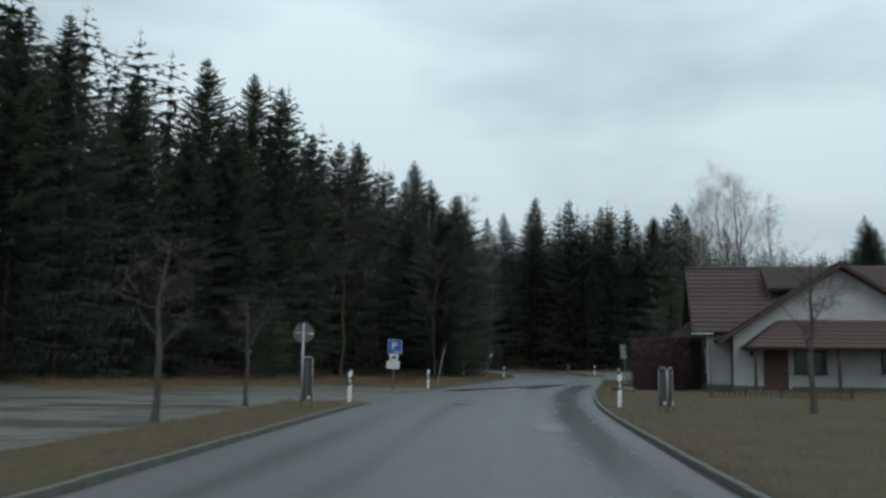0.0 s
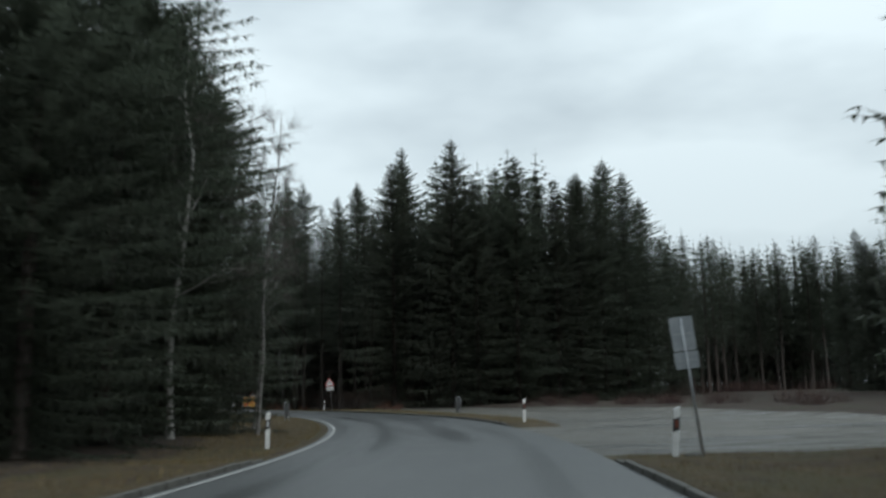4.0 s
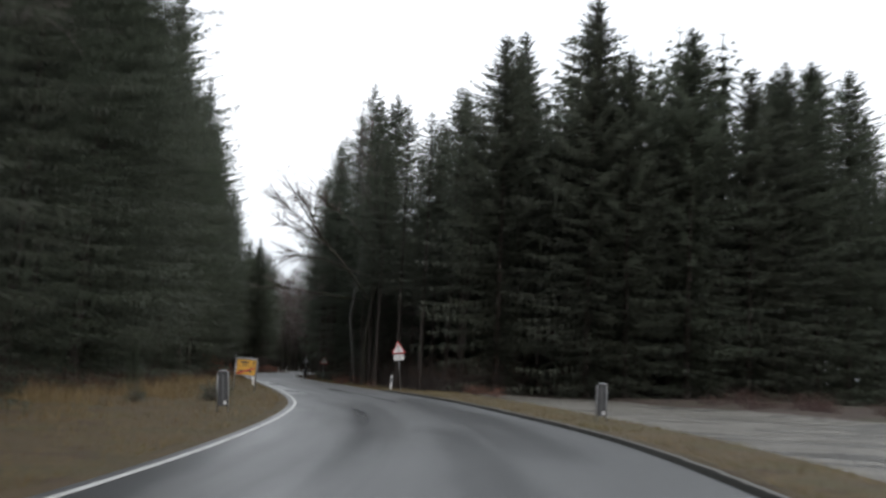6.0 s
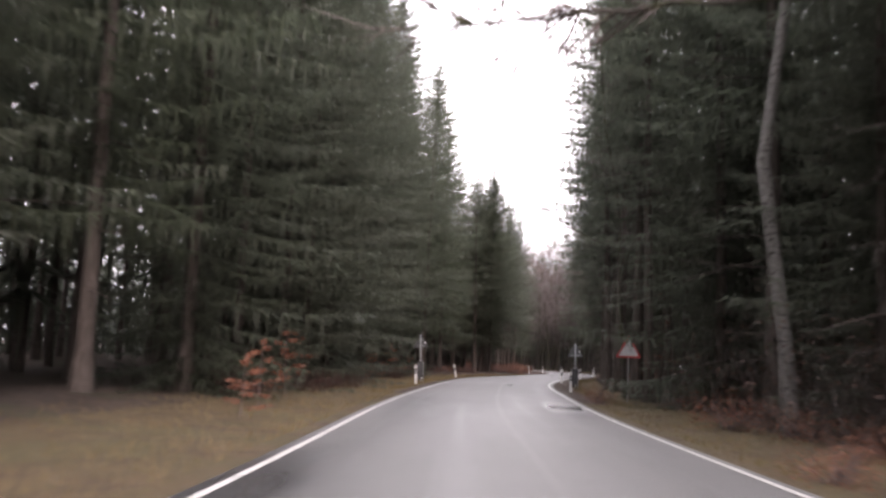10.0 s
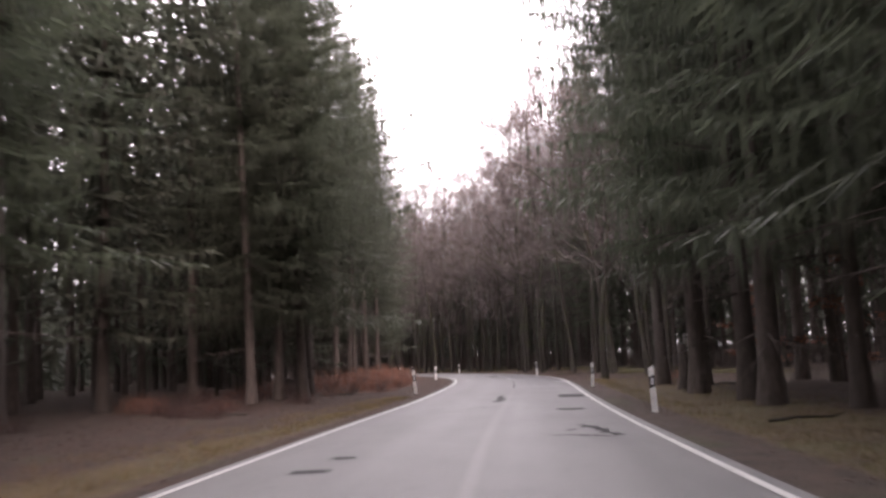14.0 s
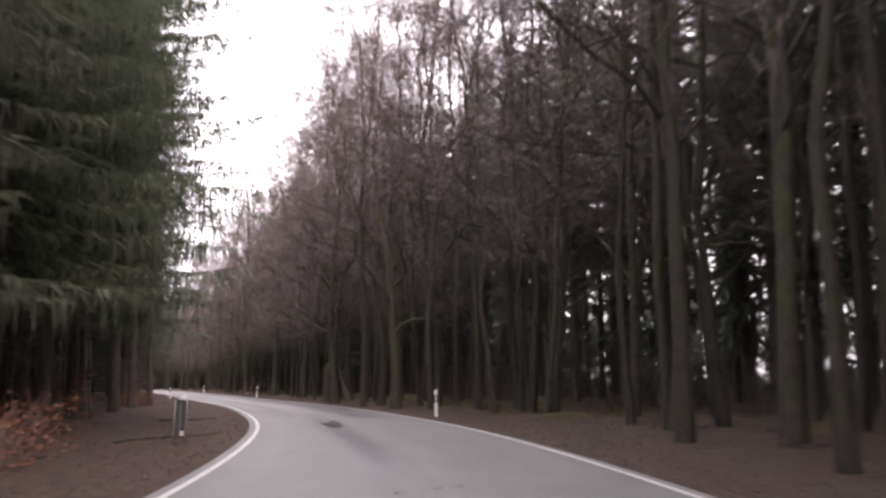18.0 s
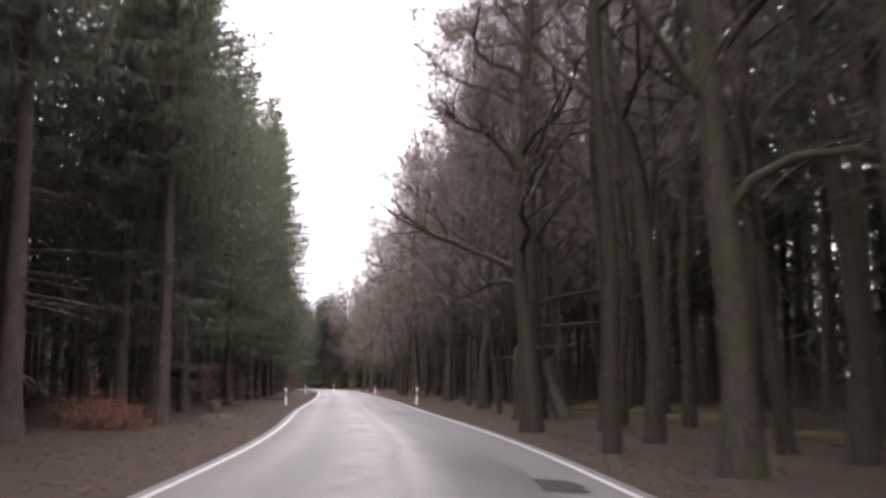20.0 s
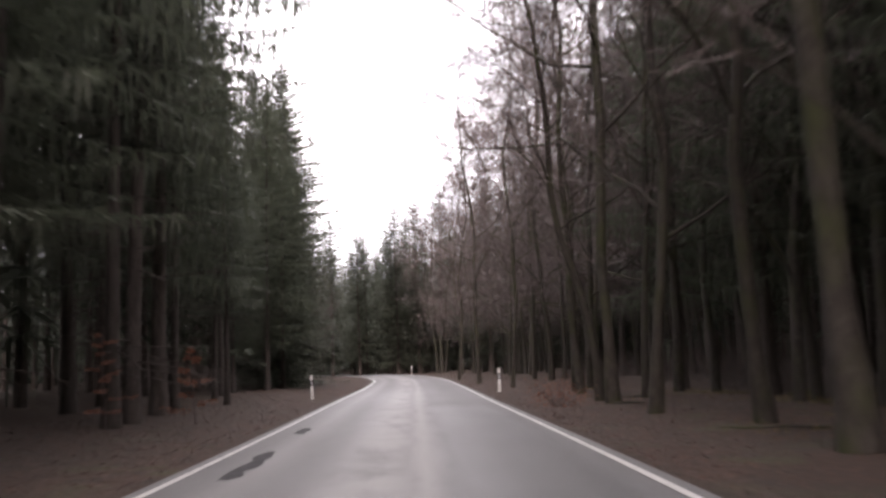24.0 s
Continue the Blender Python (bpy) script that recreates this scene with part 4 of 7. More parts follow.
for k, y in enumerate((281, 286, 291, 297, 303, 310)):
    plant(soft_spruces[:1] + stand_spruces[:2], float(right_edge(y)) + 7.5 + 1.3 * (k % 3), y, rnd.uniform(1.0, 1.15))
for x, y in along(262, 440, 8.5, lambda q: woods_right(q) + 7.5, 1):
    plant(stand_spruces, x, y, rnd.uniform(0.85, 1.05))
for x, y in along(376, 412, 5.0, lambda q: woods_right(q) + 3.0, 1):
    plant(soft_spruces + edge_spruces[:1], x, y, rnd.uniform(0.8, 1.0))
for x, y in along(152, 440, 6.4, lambda q: woods_right(q) + (5 if q < 262 else 11), 1):
    plant(mid_spruces[1:] + stand_spruces[:1], x, y, rnd.uniform(0.88, 1.06))
for depth in (11, 15, 20):
    for x, y in along(152, 500, 5.6, lambda q, d=depth: woods_right(q) + d, 1):
        far_tree(x, y)
for k in range(110):
    x = rnd.uniform(-165, -100)
    far_tree(x - 20, 474 + rnd.uniform(0, 56), 0.9, fine=True)
for k in range(90):
    far_tree(rnd.uniform(-108, -50), 458 + rnd.uniform(0, 54), 0.9, fine=True)
for k in range(170):
    far_tree(rnd.uniform(-245, -95), 512 + rnd.uniform(0, 60), 0.85, fine=k % 3 == 0)

# models that were never planted go
for m in edge_spruces + soft_spruces + stand_spruces + skyline_spruces + mid_spruces + dense_spruces + edge_dense + fine_dense + broad_spruces:
    if m not in planted:
        for o in [*m.children_recursive, m]:
            bpy.data.objects.remove(o)

# dense young growth deep in the woods
low_models = [spruce_arrays(231 + i, 20.0, 0.3, 4.6, 2.0, 5, 2, 3.2) for i in range(2)]
for depth in (26, 32, 38, 45, 53):
    for sgn, fn in ((-1, woods_left), (1, woods_right)):
        if sgn < 0 and depth < 30:
            continue
        for x, y in along(105 if sgn < 0 else 160, 520, 5.6, lambda q, d=depth: fn(q) + d, sgn, 2.0):
            if sgn > 0 and y < 205 and x > 30:
                continue
            v, f = low_models[rnd.randrange(2)]
            far_chunks.append((v * rnd.uniform(0.8, 1.2) + np.array([x, y, gz(x, y) - 0.9]), f))
for k in range(50):
    x, y = rnd.uniform(-135, -62), rnd.uniform(482, 508)
    v, f = fine_models[rnd.randrange(3)]
    if x > right_edge(y) + 5:
        far_chunks.append((v * rnd.uniform(0.5, 0.8) + np.array([x, y, gz(x, y) - 0.9]), f))
for k in range(200):
    x = rnd.uniform(-250, -60)
    y = 512 + rnd.uniform(10, 75) - (60 if x > -95 else 0)
    v, f = low_models[rnd.randrange(2)]
    far_chunks.append((v * rnd.uniform(0.7, 1.0) + np.array([x, y, gz(x, y) - 0.9]), f))
for (xa, ya), (xb, yb) in list(zip(EDGE_A, EDGE_A[1:])) + list(zip(EDGE_B, EDGE_B[1:])):
    east = xa > 5
    l = math.hypot(xb - xa, yb - ya)
    nx, ny = ((yb - ya) / l, -(xb - xa) / l) if east else ((ya - yb) / l, (xb - xa) / l)
    for k in range(int(l / (0.45 if xa > 40 else 1.6))):
        u, d = rnd.uniform(0, 1), rnd.uniform(18 if xa > 40 else 26, 38)
        x, y = xa + (xb - xa) * u + nx * d, ya + (yb - ya) * u + ny * d
        v, f = low_models[rnd.randrange(2)]
        far_chunks.append((v * rnd.uniform(0.7, 1.0) + np.array([x, y, gz(x, y) - 0.9]), f))

v, f = joined(far_chunks)
woods = tagged(new("far_woods", mesh_of("far_woods", v, f, NEEDLES)), "dense dark spruce woods behind the first rows", "woods", kind="stuff")
v, f = joined(far_trunks)
tagged(new("far_woods_trunks", mesh_of("far_woods_trunks", v, f, BARK, True)), "dark bare spruce trunks deep in the woods", "woods", kind="stuff")

# ---- kerbs, one stone after the other ----
bm = bmesh.new()
box(bm, -0.062, -0.495, -0.14, 0.062, 0.495, 0.105, 0.014)
stone_mesh = bpy.data.meshes.new("kerb_stone")
bm.to_mesh(stone_mesh)
bm.free()
stone_mesh.materials.append(CONCRETE)


def kerb(label, y0, y1, edge, sgn, sink_end=True):
    t = thing("kerb", label, "kerb", kind="structure")
    y, i = y0, 0
    while y < y1:
        a = heading(y)
        ob = new("kerb_stone", stone_mesh)
        ob.parent = t
        end = min(y - y0, y1 - y)
        drop = -0.09 * (1 - min(1, end / 2.0)) if sink_end else 0
        ob.matrix_basis = pose(float(edge(y)) + sgn * 0.062, y, drop + rnd.uniform(-0.006, 0.006), 0, 0, math.degrees(a) + rnd.uniform(-0.5, 0.5))
        y += math.cos(a) * 1.0
        i += 1


kerb("mossy concrete kerb along the parking verge", -14, 31, left_edge, -1)
kerb("low mossy concrete kerb along the birches", 45, 76, left_edge, -1)
kerb("mossy concrete kerb along the house lawn", -14, 73, right_edge, 1)
kerb("dark mossy concrete kerb along the lay-by strip", 92.6, 144.6, right_edge, 1)

# ---- delineator posts ----


def post_outline(z0, z1, w, d, slope=0.0):
    """A delineator's rounded wedge section between two heights."""
    bm = bmesh.new()
    sec = [(-w, -d), (w, -d), (w * 0.85, d * 0.5), (w * 0.4, d), (-w * 0.4, d), (-w * 0.85, d * 0.5)]
    lo = [bm.verts.new((x, y, z0 + slope * (x / w) * 0.5)) for x, y in sec]
    hi = [bm.verts.new((x, y, z1 + slope * (x / w) * 0.5)) for x, y in sec]
    n = len(sec)
    for i in range(n):
        bm.faces.new((lo[i], lo[(i + 1) % n], hi[(i + 1) % n], hi[i]))
    bm.faces.new(lo[::-1])
    bm.faces.new(hi)
    return bm


def make_post(label, colour):
    t = thing("delineator_post", label, "road post", "delineator posts along the road")
    part("body", (post_outline(-0.15, 0.56, 0.062, 0.045), WHITE_PLASTIC), t)
    part("head", (post_outline(0.78, 1.0, 0.062, 0.045, 0.07), WHITE_PLASTIC), t)
    band = part("black_band", (post_outline(0.54, 0.80, 0.064, 0.047, 0.05), BLACK_PLASTIC), t)
    part("reflector", block(colour, -0.028, -0.056, 0.60, 0.028, -0.046, 0.75, bevel=0.004), band)
    return t


POST_TEXT = "white plastic delineator post with a slanted black band"
post_a = make_post(POST_TEXT, REFLECTOR)
post_b = make_post("white plastic delineator post with an orange reflector", RED_REFLECTOR)
used = set()


def put_copy(model, place):
    if model in used:
        return copy_thing(model, place)
    used.add(model)
    model.matrix_basis = place
    return model


for x, y, lean in [(-2.95, 29.55, 1), (-0.65, 45.8, 0), (5.55, 81.3, 1), (-1.12, 144.3, -3), (-14.1, 196.1, -4), (-18.12, 218.05, -11), (-20.6, 259.0, -4),
                   (-24.3, 288.2, -1), (-60.0, 362.5, -1), (-87.2, 407.0, -1), (-139.0, 488.5, 0), (5.55, 28.5, 1), (7.36, 149.1, 2), (-6.19, 197.1, -2),
                   (-9.88, 217.0, 0), (-11.8, 240.1, -1), (-12.9, 258.3, 2), (-16.65, 289.0, -1), (-26.7, 320.0, -1), (-53.2, 366.1, 1), (-80.0, 410.5, 0),
                   (-121.3, 470.0, 0), (-31.0, 308.2, 0)]:
    put_copy(post_a, pose(x, y, gz(x, y), rnd.uniform(-1.5, 1.5), lean + rnd.uniform(-0.7, 0.7), math.degrees(heading(y)) + rnd.uniform(-6, 6)))
for x, y, lean in [(14.1, 73.0, 5), (15.95, 95.0, 1)]:
    put_copy(post_b, pose(x, y, gz(x, y), 0, lean, math.degrees(heading(y)) + 8))

# ---- traffic signs ----


def disc(mat, r, y0, y1, z, n=28):
    return plate(mat, [(r * math.cos(6.2832 * i / n), z + r * math.sin(6.2832 * i / n)) for i in range(n)], y0, y1, 0.003)


def triangle(w, z, round_r=0.05):
    """Outline of an upright triangle with rounded corners, its foot at z."""
    h = w * 0.866
    pts = []
    for cx, cz, a0 in ((w / 2 - round_r * 1.73, z + round_r, -90), (0, z + h - 2 * round_r, 30), (-w / 2 + round_r * 1.73, z + round_r, 150)):
        for k in range(5):
            a = radians(a0 + k * 30)
            pts.append((cx + round_r * math.cos(a), cz + round_r * math.sin(a)))
    return pts


def rounded(x0, z0, x1, z1, r=0.04):
    pts = []
    for cx, cz, a0 in ((x1 - r, z1 - r, 0), (x0 + r, z1 - r, 90), (x0 + r, z0 + r, 180), (x1 - r, z0 + r, 270)):
        for k in range(4):
            a = radians(a0 + k * 30)
            pts.append((cx + r * math.cos(a), cz + r * math.sin(a)))
    return pts


def letter(text, size, mat, m, parent, name="lettering"):
    cu = bpy.data.curves.new(name, "FONT")
    cu.body, cu.size, cu.align_x, cu.align_y, cu.extrude = text, size, "CENTER", "CENTER", 0.002
    tmp = bpy.data.objects.new("tmp", cu)
    me = bpy.data.meshes.new_from_object(tmp)
    bpy.data.objects.remove(tmp)
    me.materials.clear()
    me.materials.append(mat)
    return part(name, me, parent, m=m @ pose(0, 0, 0, 90, 0, 0))


def bars(parent, mat, x0, x1, z, h, y, n=1):
    """Plain bars in place of writing that cannot be read."""
    gap = (x1 - x0) / n
    for i in range(n):
        part("print_bar", block(mat, x0 + gap * i + 0.01, y - 0.003, z - h / 2, x0 + gap * (i + 0.86), y, z + h / 2), parent)


def pole(t, top, r=0.032, x=0.0, y=0.05):
    part("pole", pipe(GALVANIZED, [(x, y, -0.15), (x, y, top * 0.5), (x, y, top)], r, 12, "pole"), t)


def clamp(t, z, y=0.05, w=0.16):
    part("clamp", block(GALVANIZED, -w, y - 0.045, z - 0.014, w, y - 0.02, z + 0.014, bevel=0.004), t)


# parking sign
t = thing("parking_sign", "blue parking sign with two white plates on a thin pole", "sign", m=pose(-2.4, 44.9, gz(-2.4, 44.9), 0, 2.5, 3))
pole(t, 2.42)
p = part("blue_plate", plate(SIGN_BLUE, rounded(-0.33, 1.78, 0.33, 2.46), 0, 0.012), t)
part("white_border", plate(SIGN_WHITE, rounded(-0.345, 1.765, 0.345, 2.475), 0.004, 0.016), p)
letter("P", 0.56, SIGN_WHITE, pose(-0.04, -0.004, 2.14), p, "letter")
a = part("arrow", block(SIGN_WHITE, 0.02, -0.005, 1.86, 0.24, 0.001, 1.895), p)
part("arrow_head", plate(SIGN_WHITE, [(-0.02, 1.877), (0.06, 1.94), (0.06, 1.815)], -0.005, 0.001), a)
p = part("car_plate", plate(SIGN_WHITE, rounded(-0.24, 1.44, 0.2, 1.76), 0, 0.012), t)
part("car_symbol", plate(SIGN_BLACK, [(-0.17, 1.54), (0.13, 1.54), (0.13, 1.60), (0.07, 1.615), (0.03, 1.665), (-0.07, 1.665), (-0.11, 1.615), (-0.17, 1.60)], -0.005, 0.0), p)
p = part("text_plate", plate(SIGN_WHITE, rounded(-0.36, 1.04, 0.28, 1.42), 0, 0.012), t)
letter("mit", 0.12, SIGN_BLACK, pose(-0.04, -0.003, 1.32), p)
letter("Parkschein", 0.115, SIGN_BLACK, pose(-0.04, -0.003, 1.17), p)
clamp(t, 2.2)
clamp(t, 1.25)


def guide_frame(label, x, y, turn=0.0, w=0.34, h=1.3, tilt=0.0):
    """A tube frame with a dark board, seen from its back."""
    t = thing("guide_board", label, "sign", "guide boards by the road", m=pose(x, y, gz(x, y), 0, tilt, turn))
    k = w / 2
    arc = [(-k, 0, -0.12), (-k, 0, h * 0.5), (-k, 0, h - 0.06), (-k + 0.06, 0, h), (k - 0.06, 0, h), (k, 0, h - 0.06), (k, 0, h * 0.5), (k, 0, -0.12)]
    part("tube_frame", pipe(GALVANIZED, arc, 0.017, 10, "tube_frame"), t)
    b = part("board", block(DARK_BOARD, -k + 0.02, -0.02, 0.16, k - 0.02, 0.012, h - 0.03, bevel=0.006), t)
    part("rib", block(SIGN_BACK, -0.02, -0.034, 0.2, 0.02, -0.019, h - 0.1, bevel=0.004), b)
    part("base_sticker", block(SIGN_WHITE, 0.02, -0.026, 0.2, 0.10, -0.019, 0.3), b)
    return t


def back_sign(label, x, y, shape, zc, turn, tilt=0.0, back=SIGN_BACK):
    """A sign seen from behind: grey plate, rail and pole."""
    t = thing("traffic_sign", label, "sign", m=pose(x, y, gz(x, y), 0, tilt, turn))
    if shape == "round":
        p = part("grey_plate", disc(back, 0.30, -0.02, -0.006, zc), t)
        top = zc + 0.3
        rails = (zc,)
    else:
        p = part("grey_plate", plate(back, triangle(0.94, zc - 0.3), -0.02, -0.006, 0.002), t)
        top = zc + 0.42
        rails = (zc - 0.2,)
    part("pole", pipe(GALVANIZED, [(0, -0.05, -0.15), (0, -0.05, 1.0), (0, -0.05, top)], 0.03, 12, "pole"), t)
    for z in rails:
        part("rail", block(GALVANIZED, -0.24, -0.032, z - 0.015, 0.3, -0.02, z + 0.015, bevel=0.004), p)
    part("sticker", block(SIGN_WHITE, 0.2, -0.024, zc - 0.06, 0.27, -0.02, zc + 0.02), p)
    return t


back_sign("round traffic sign seen from its grey back beside the parking entrance", -4.05, 26.6, "round", 2.12, 4)
guide_frame("dark guide board in a tube frame under the round sign", -3.95, 26.85, 10, 0.32, 1.42)
guide_frame("dark guide board in a bent tube frame on the house lawn", 6.3, 26.0, -30, 0.22, 1.25)
guide_frame("second dark board set at an angle on the house lawn", 6.53, 26.05, 38, 0.2, 1.25)
guide_frame("dark guide board in a tube frame on the grass bank", 5.03, 111.3, 28, 0.30, 1.12, -4)
guide_frame("dark guide board in a tube frame on the lay-by strip", 15.8, 113.5, 0, 0.30, 1.12)
back_sign("triangular warning sign seen from its grey back at the forest edge", -6.62, 201.5, "triangle", 2.1, 12, -1)
guide_frame("dark guide board in a tube frame under the triangular sign", -6.62, 201.3, 12, 0.36, 1.18)
back_sign("triangular warning sign seen from its dark back among saplings", -15.05, 199.9, "triangle", 2.25, 12, -3, DARK_BOARD)
guide_frame("dark guide board in a tube frame among the saplings", -15.02, 199.7, 14, 0.3, 1.2, -2)
guide_frame("dark guide board beside the inner bend", -29.2, 304.5, 10, 0.26, 1.0, 2)

# grey back of the double plate at the lay-by
t = thing("traffic_sign", "two grey sign plates seen from behind on a leaning pole", "sign", m=pose(14.95, 73.6, gz(14.95, 73.6), 0, -6, -10))
part("pole", pipe(GALVANIZED, [(0, -0.05, -0.15), (0, -0.05, 1.4), (0, -0.05, 2.9)], 0.03, 12, "pole"), t)
for z0, z1, k in ((2.22, 2.95, 0.25), (1.84, 2.2, 0.26)):
    p = part("grey_plate", plate(SIGN_PALE, rounded(-k, z0, k, z1), -0.02, -0.006, 0.002), t)
    part("rail", block(GALVANIZED, -k + 0.06, -0.034, (z0 + z1) / 2 - 0.015, k - 0.06, -0.02, (z0 + z1) / 2 + 0.015), p)

# warning triangles
def warning(x, y, turn, tilt, zc, w, mark, plate_z=None, label=""):
    t = thing("warning_sign", label, "sign", m=pose(x, y, gz(x, y), 0, tilt, turn))
    pole(t, zc + w * 0.3, 0.028)
    r = part("red_triangle", plate(SIGN_RED, triangle(w, zc - w * 0.3, 0.05), 0, 0.01, 0.001), t)
    q = part("white_field", plate(SIGN_WHITE, triangle(w * 0.74, zc - w * 0.225, 0.03), -0.004, 0.002), r)
    if mark:
        part("mark_stroke", plate(SIGN_BLACK, [(-0.026, zc - 0.04), (0.026, zc - 0.04), (0.05, zc + 0.2), (-0.05, zc + 0.2)], -0.007, -0.003), q)
        part("mark_dot", disc(SIGN_BLACK, 0.042, -0.007, -0.003, zc - 0.115, 12), q)
    if plate_z:
        p = part("text_plate", plate(SIGN_WHITE, rounded(-0.34, plate_z - 0.19, 0.34, plate_z + 0.19), 0, 0.01), t)
        bars(p, SIGN_BACK, -0.24, 0.24, plate_z + 0.06, 0.028, 0.0, 3)
        bars(p, SIGN_BACK, -0.2, 0.2, plate_z - 0.06, 0.028, 0.0, 2)
    clamp(t, zc)
    return t


warning(8.2, 146.6, 12, -6.5, 2.79, 1.0, True, 2.25, "red and white warning triangle with text plate, leaning pole")
warning(-2.5, 187.6, 15, 0, 2.05, 1.05, False, None, "red and white warning triangle on a short pole at the bend")

# town-end sign
t = thing("town_sign", "yellow town-end sign with a red stroke in a steel tube frame", "sign", m=pose(1.25, 130.9, gz(1.25, 130.9), 0, 2.5, 14) @ Matrix.Diagonal((0.87, 0.87, 0.96, 1)))
k = 0.60
part("tube_frame", pipe(GALVANIZED, [(-k, 0.03, -0.15), (-k, 0.03, 0.9), (-k, 0.03, 1.55), (-k + 0.1, 0.03, 1.66), (k - 0.1, 0.03, 1.66), (k, 0.03, 1.55), (k, 0.03, 0.9), (k, 0.03, -0.15)], 0.03, 12, "tube_frame"), t)
part("lower_rail", pipe(GALVANIZED, [(-k, 0.03, 0.79), (0, 0.03, 0.79), (k, 0.03, 0.79)], 0.02, 8, "lower_rail"), t)
p = part("yellow_plate", plate(SIGN_YELLOW, rounded(-0.53, 0.82, 0.53, 1.61, 0.03), 0, 0.014), t)
part("divider", block(SIGN_BLACK, -0.51, -0.004, 1.245, 0.51, 0.001, 1.262), p)
for z in (0.835, 1.592):
    part("border", block(SIGN_BLACK, -0.51, -0.004, z - 0.006, 0.51, 0.001, z + 0.006), p)
for x in (-0.512, 0.512):
    part("border", block(SIGN_BLACK, x - 0.006, -0.004, 0.835, x + 0.006, 0.001, 1.592), p)
bars(p, SIGN_BLACK, -0.36, 0.20, 1.47, 0.09, 0.0, 1)
bars(p, SIGN_BLACK, -0.22, 0.06, 1.34, 0.05, 0.0, 2)
bars(p, SIGN_BLACK, -0.40, 0.36, 1.02, 0.09, 0.0, 3)
part("red_stroke", plate(SIGN_RED, [(-0.49, 0.86), (-0.40, 0.86), (0.49, 1.16), (0.49, 1.23), (0.42, 1.23), (-0.49, 0.92)], -0.008, -0.004), p)
a = part("arrow", block(SIGN_BLACK, 0.368, -0.006, 1.30, 0.407, 0.001, 1.53), p)
part("arrow_head", plate(SIGN_BLACK, [(0.30, 1.43), (0.3875, 1.57), (0.475, 1.43), (0.3875, 1.49)], -0.006, 0.001), a)

# small notice on a tall stump, and a white notice across the parking ground
t = thing("notice_stump", "tall dark tree stump with two small pale notices", "stump", m=pose(-9.7, 251.8, gz(-9.7, 251.8), 0, 0, 8))
v, f = tube_arrays([(0, 0, -0.15), (0.01, 0, 0.3), (0.02, 0.01, 1.0), (0.0, 0.02, 1.55)], [0.46, 0.34, 0.30, 0.28], 12)
part("stump", mesh_of("stump", v, f.tolist() + [list(range(len(v) - 12, len(v)))], BARK, True), t)
p = part("notice_board", block(SIGN_WHITE, -0.17, -0.36, 1.55, 0.17, -0.34, 1.9, bevel=0.004), t)
bars(p, SIGN_BACK, -0.13, 0.13, 1.78, 0.06, -0.361, 2)
part("notice_board", block(SIGN_WHITE, -0.10, -0.36, 1.3, 0.12, -0.34, 1.52, bevel=0.004), t)
part("notice_peg", block(DARK_WOOD, -0.03, -0.345, 1.2, 0.03, -0.26, 1.85), t)
t = thing("notice_post", "small green sign with a white symbol on a thin pole", "sign", m=pose(-10.5, 49.4, gz(-10.5, 49.4), 0, 0, 8))
pole(t, 1.8, 0.02)
p = part("green_plate", plate(SIGN_GREEN, rounded(-0.14, 1.5, 0.14, 1.84, 0.02), 0, 0.01), t)
part("white_symbol", block(SIGN_WHITE, -0.09, -0.005, 1.66, 0.09, 0.001, 1.71), p)
part("white_symbol", block(SIGN_WHITE, -0.025, -0.006, 1.57, 0.025, 0.0005, 1.78), p)

# manhole cover set in the asphalt
t = thing("manhole_cover", "round worn iron manhole cover in the asphalt", "manhole", m=pose(0.72, 30.3, 0.028))
rim = [(0.36 * math.cos(6.2832 * i / 32), 0.36 * math.sin(6.2832 * i / 32)) for i in range(32)]
part("frame_ring", plate(PALE, rim, -0.02, 0.006), t, m=pose(0, 0, 0, 90, 0, 0))
lid = part("iron_lid", plate(IRON, [(x * 0.84, y * 0.84) for x, y in rim], 0.0, 0.012), t, m=pose(0, 0, 0.012, 90, 0, 0))
for k in range(-2, 3):
    part("rib", block(IRON, -0.2, k * 0.09 - 0.02, 0.012, 0.2, k * 0.09 + 0.02, 0.018), t)

# ---- the house ----
HOUSE = pose(14.1, 43.9, 0.10, 0, 0, -11)
house = thing("house", "white plastered house with a red-brown tiled roof and front gable", "house", m=HOUSE)


def slab(mat, quad, thick=0.14):
    """A roof plane from four corners, given some thickness."""
    bm = bmesh.new()
    q = [Vector(p) for p in quad]
    n = (q[1] - q[0]).cross(q[3] - q[0]).normalized()
    f = bm.faces.new([bm.verts.new(p) for p in q])
    r = bmesh.ops.extrude_face_region(bm, geom=[f])
    bmesh.ops.translate(bm, vec=-n * thick, verts=[x for x in r["geom"] if isinstance(x, bmesh.types.BMVert)])
    bmesh.ops.recalc_face_normals(bm, faces=bm.faces)
    return bm, mat


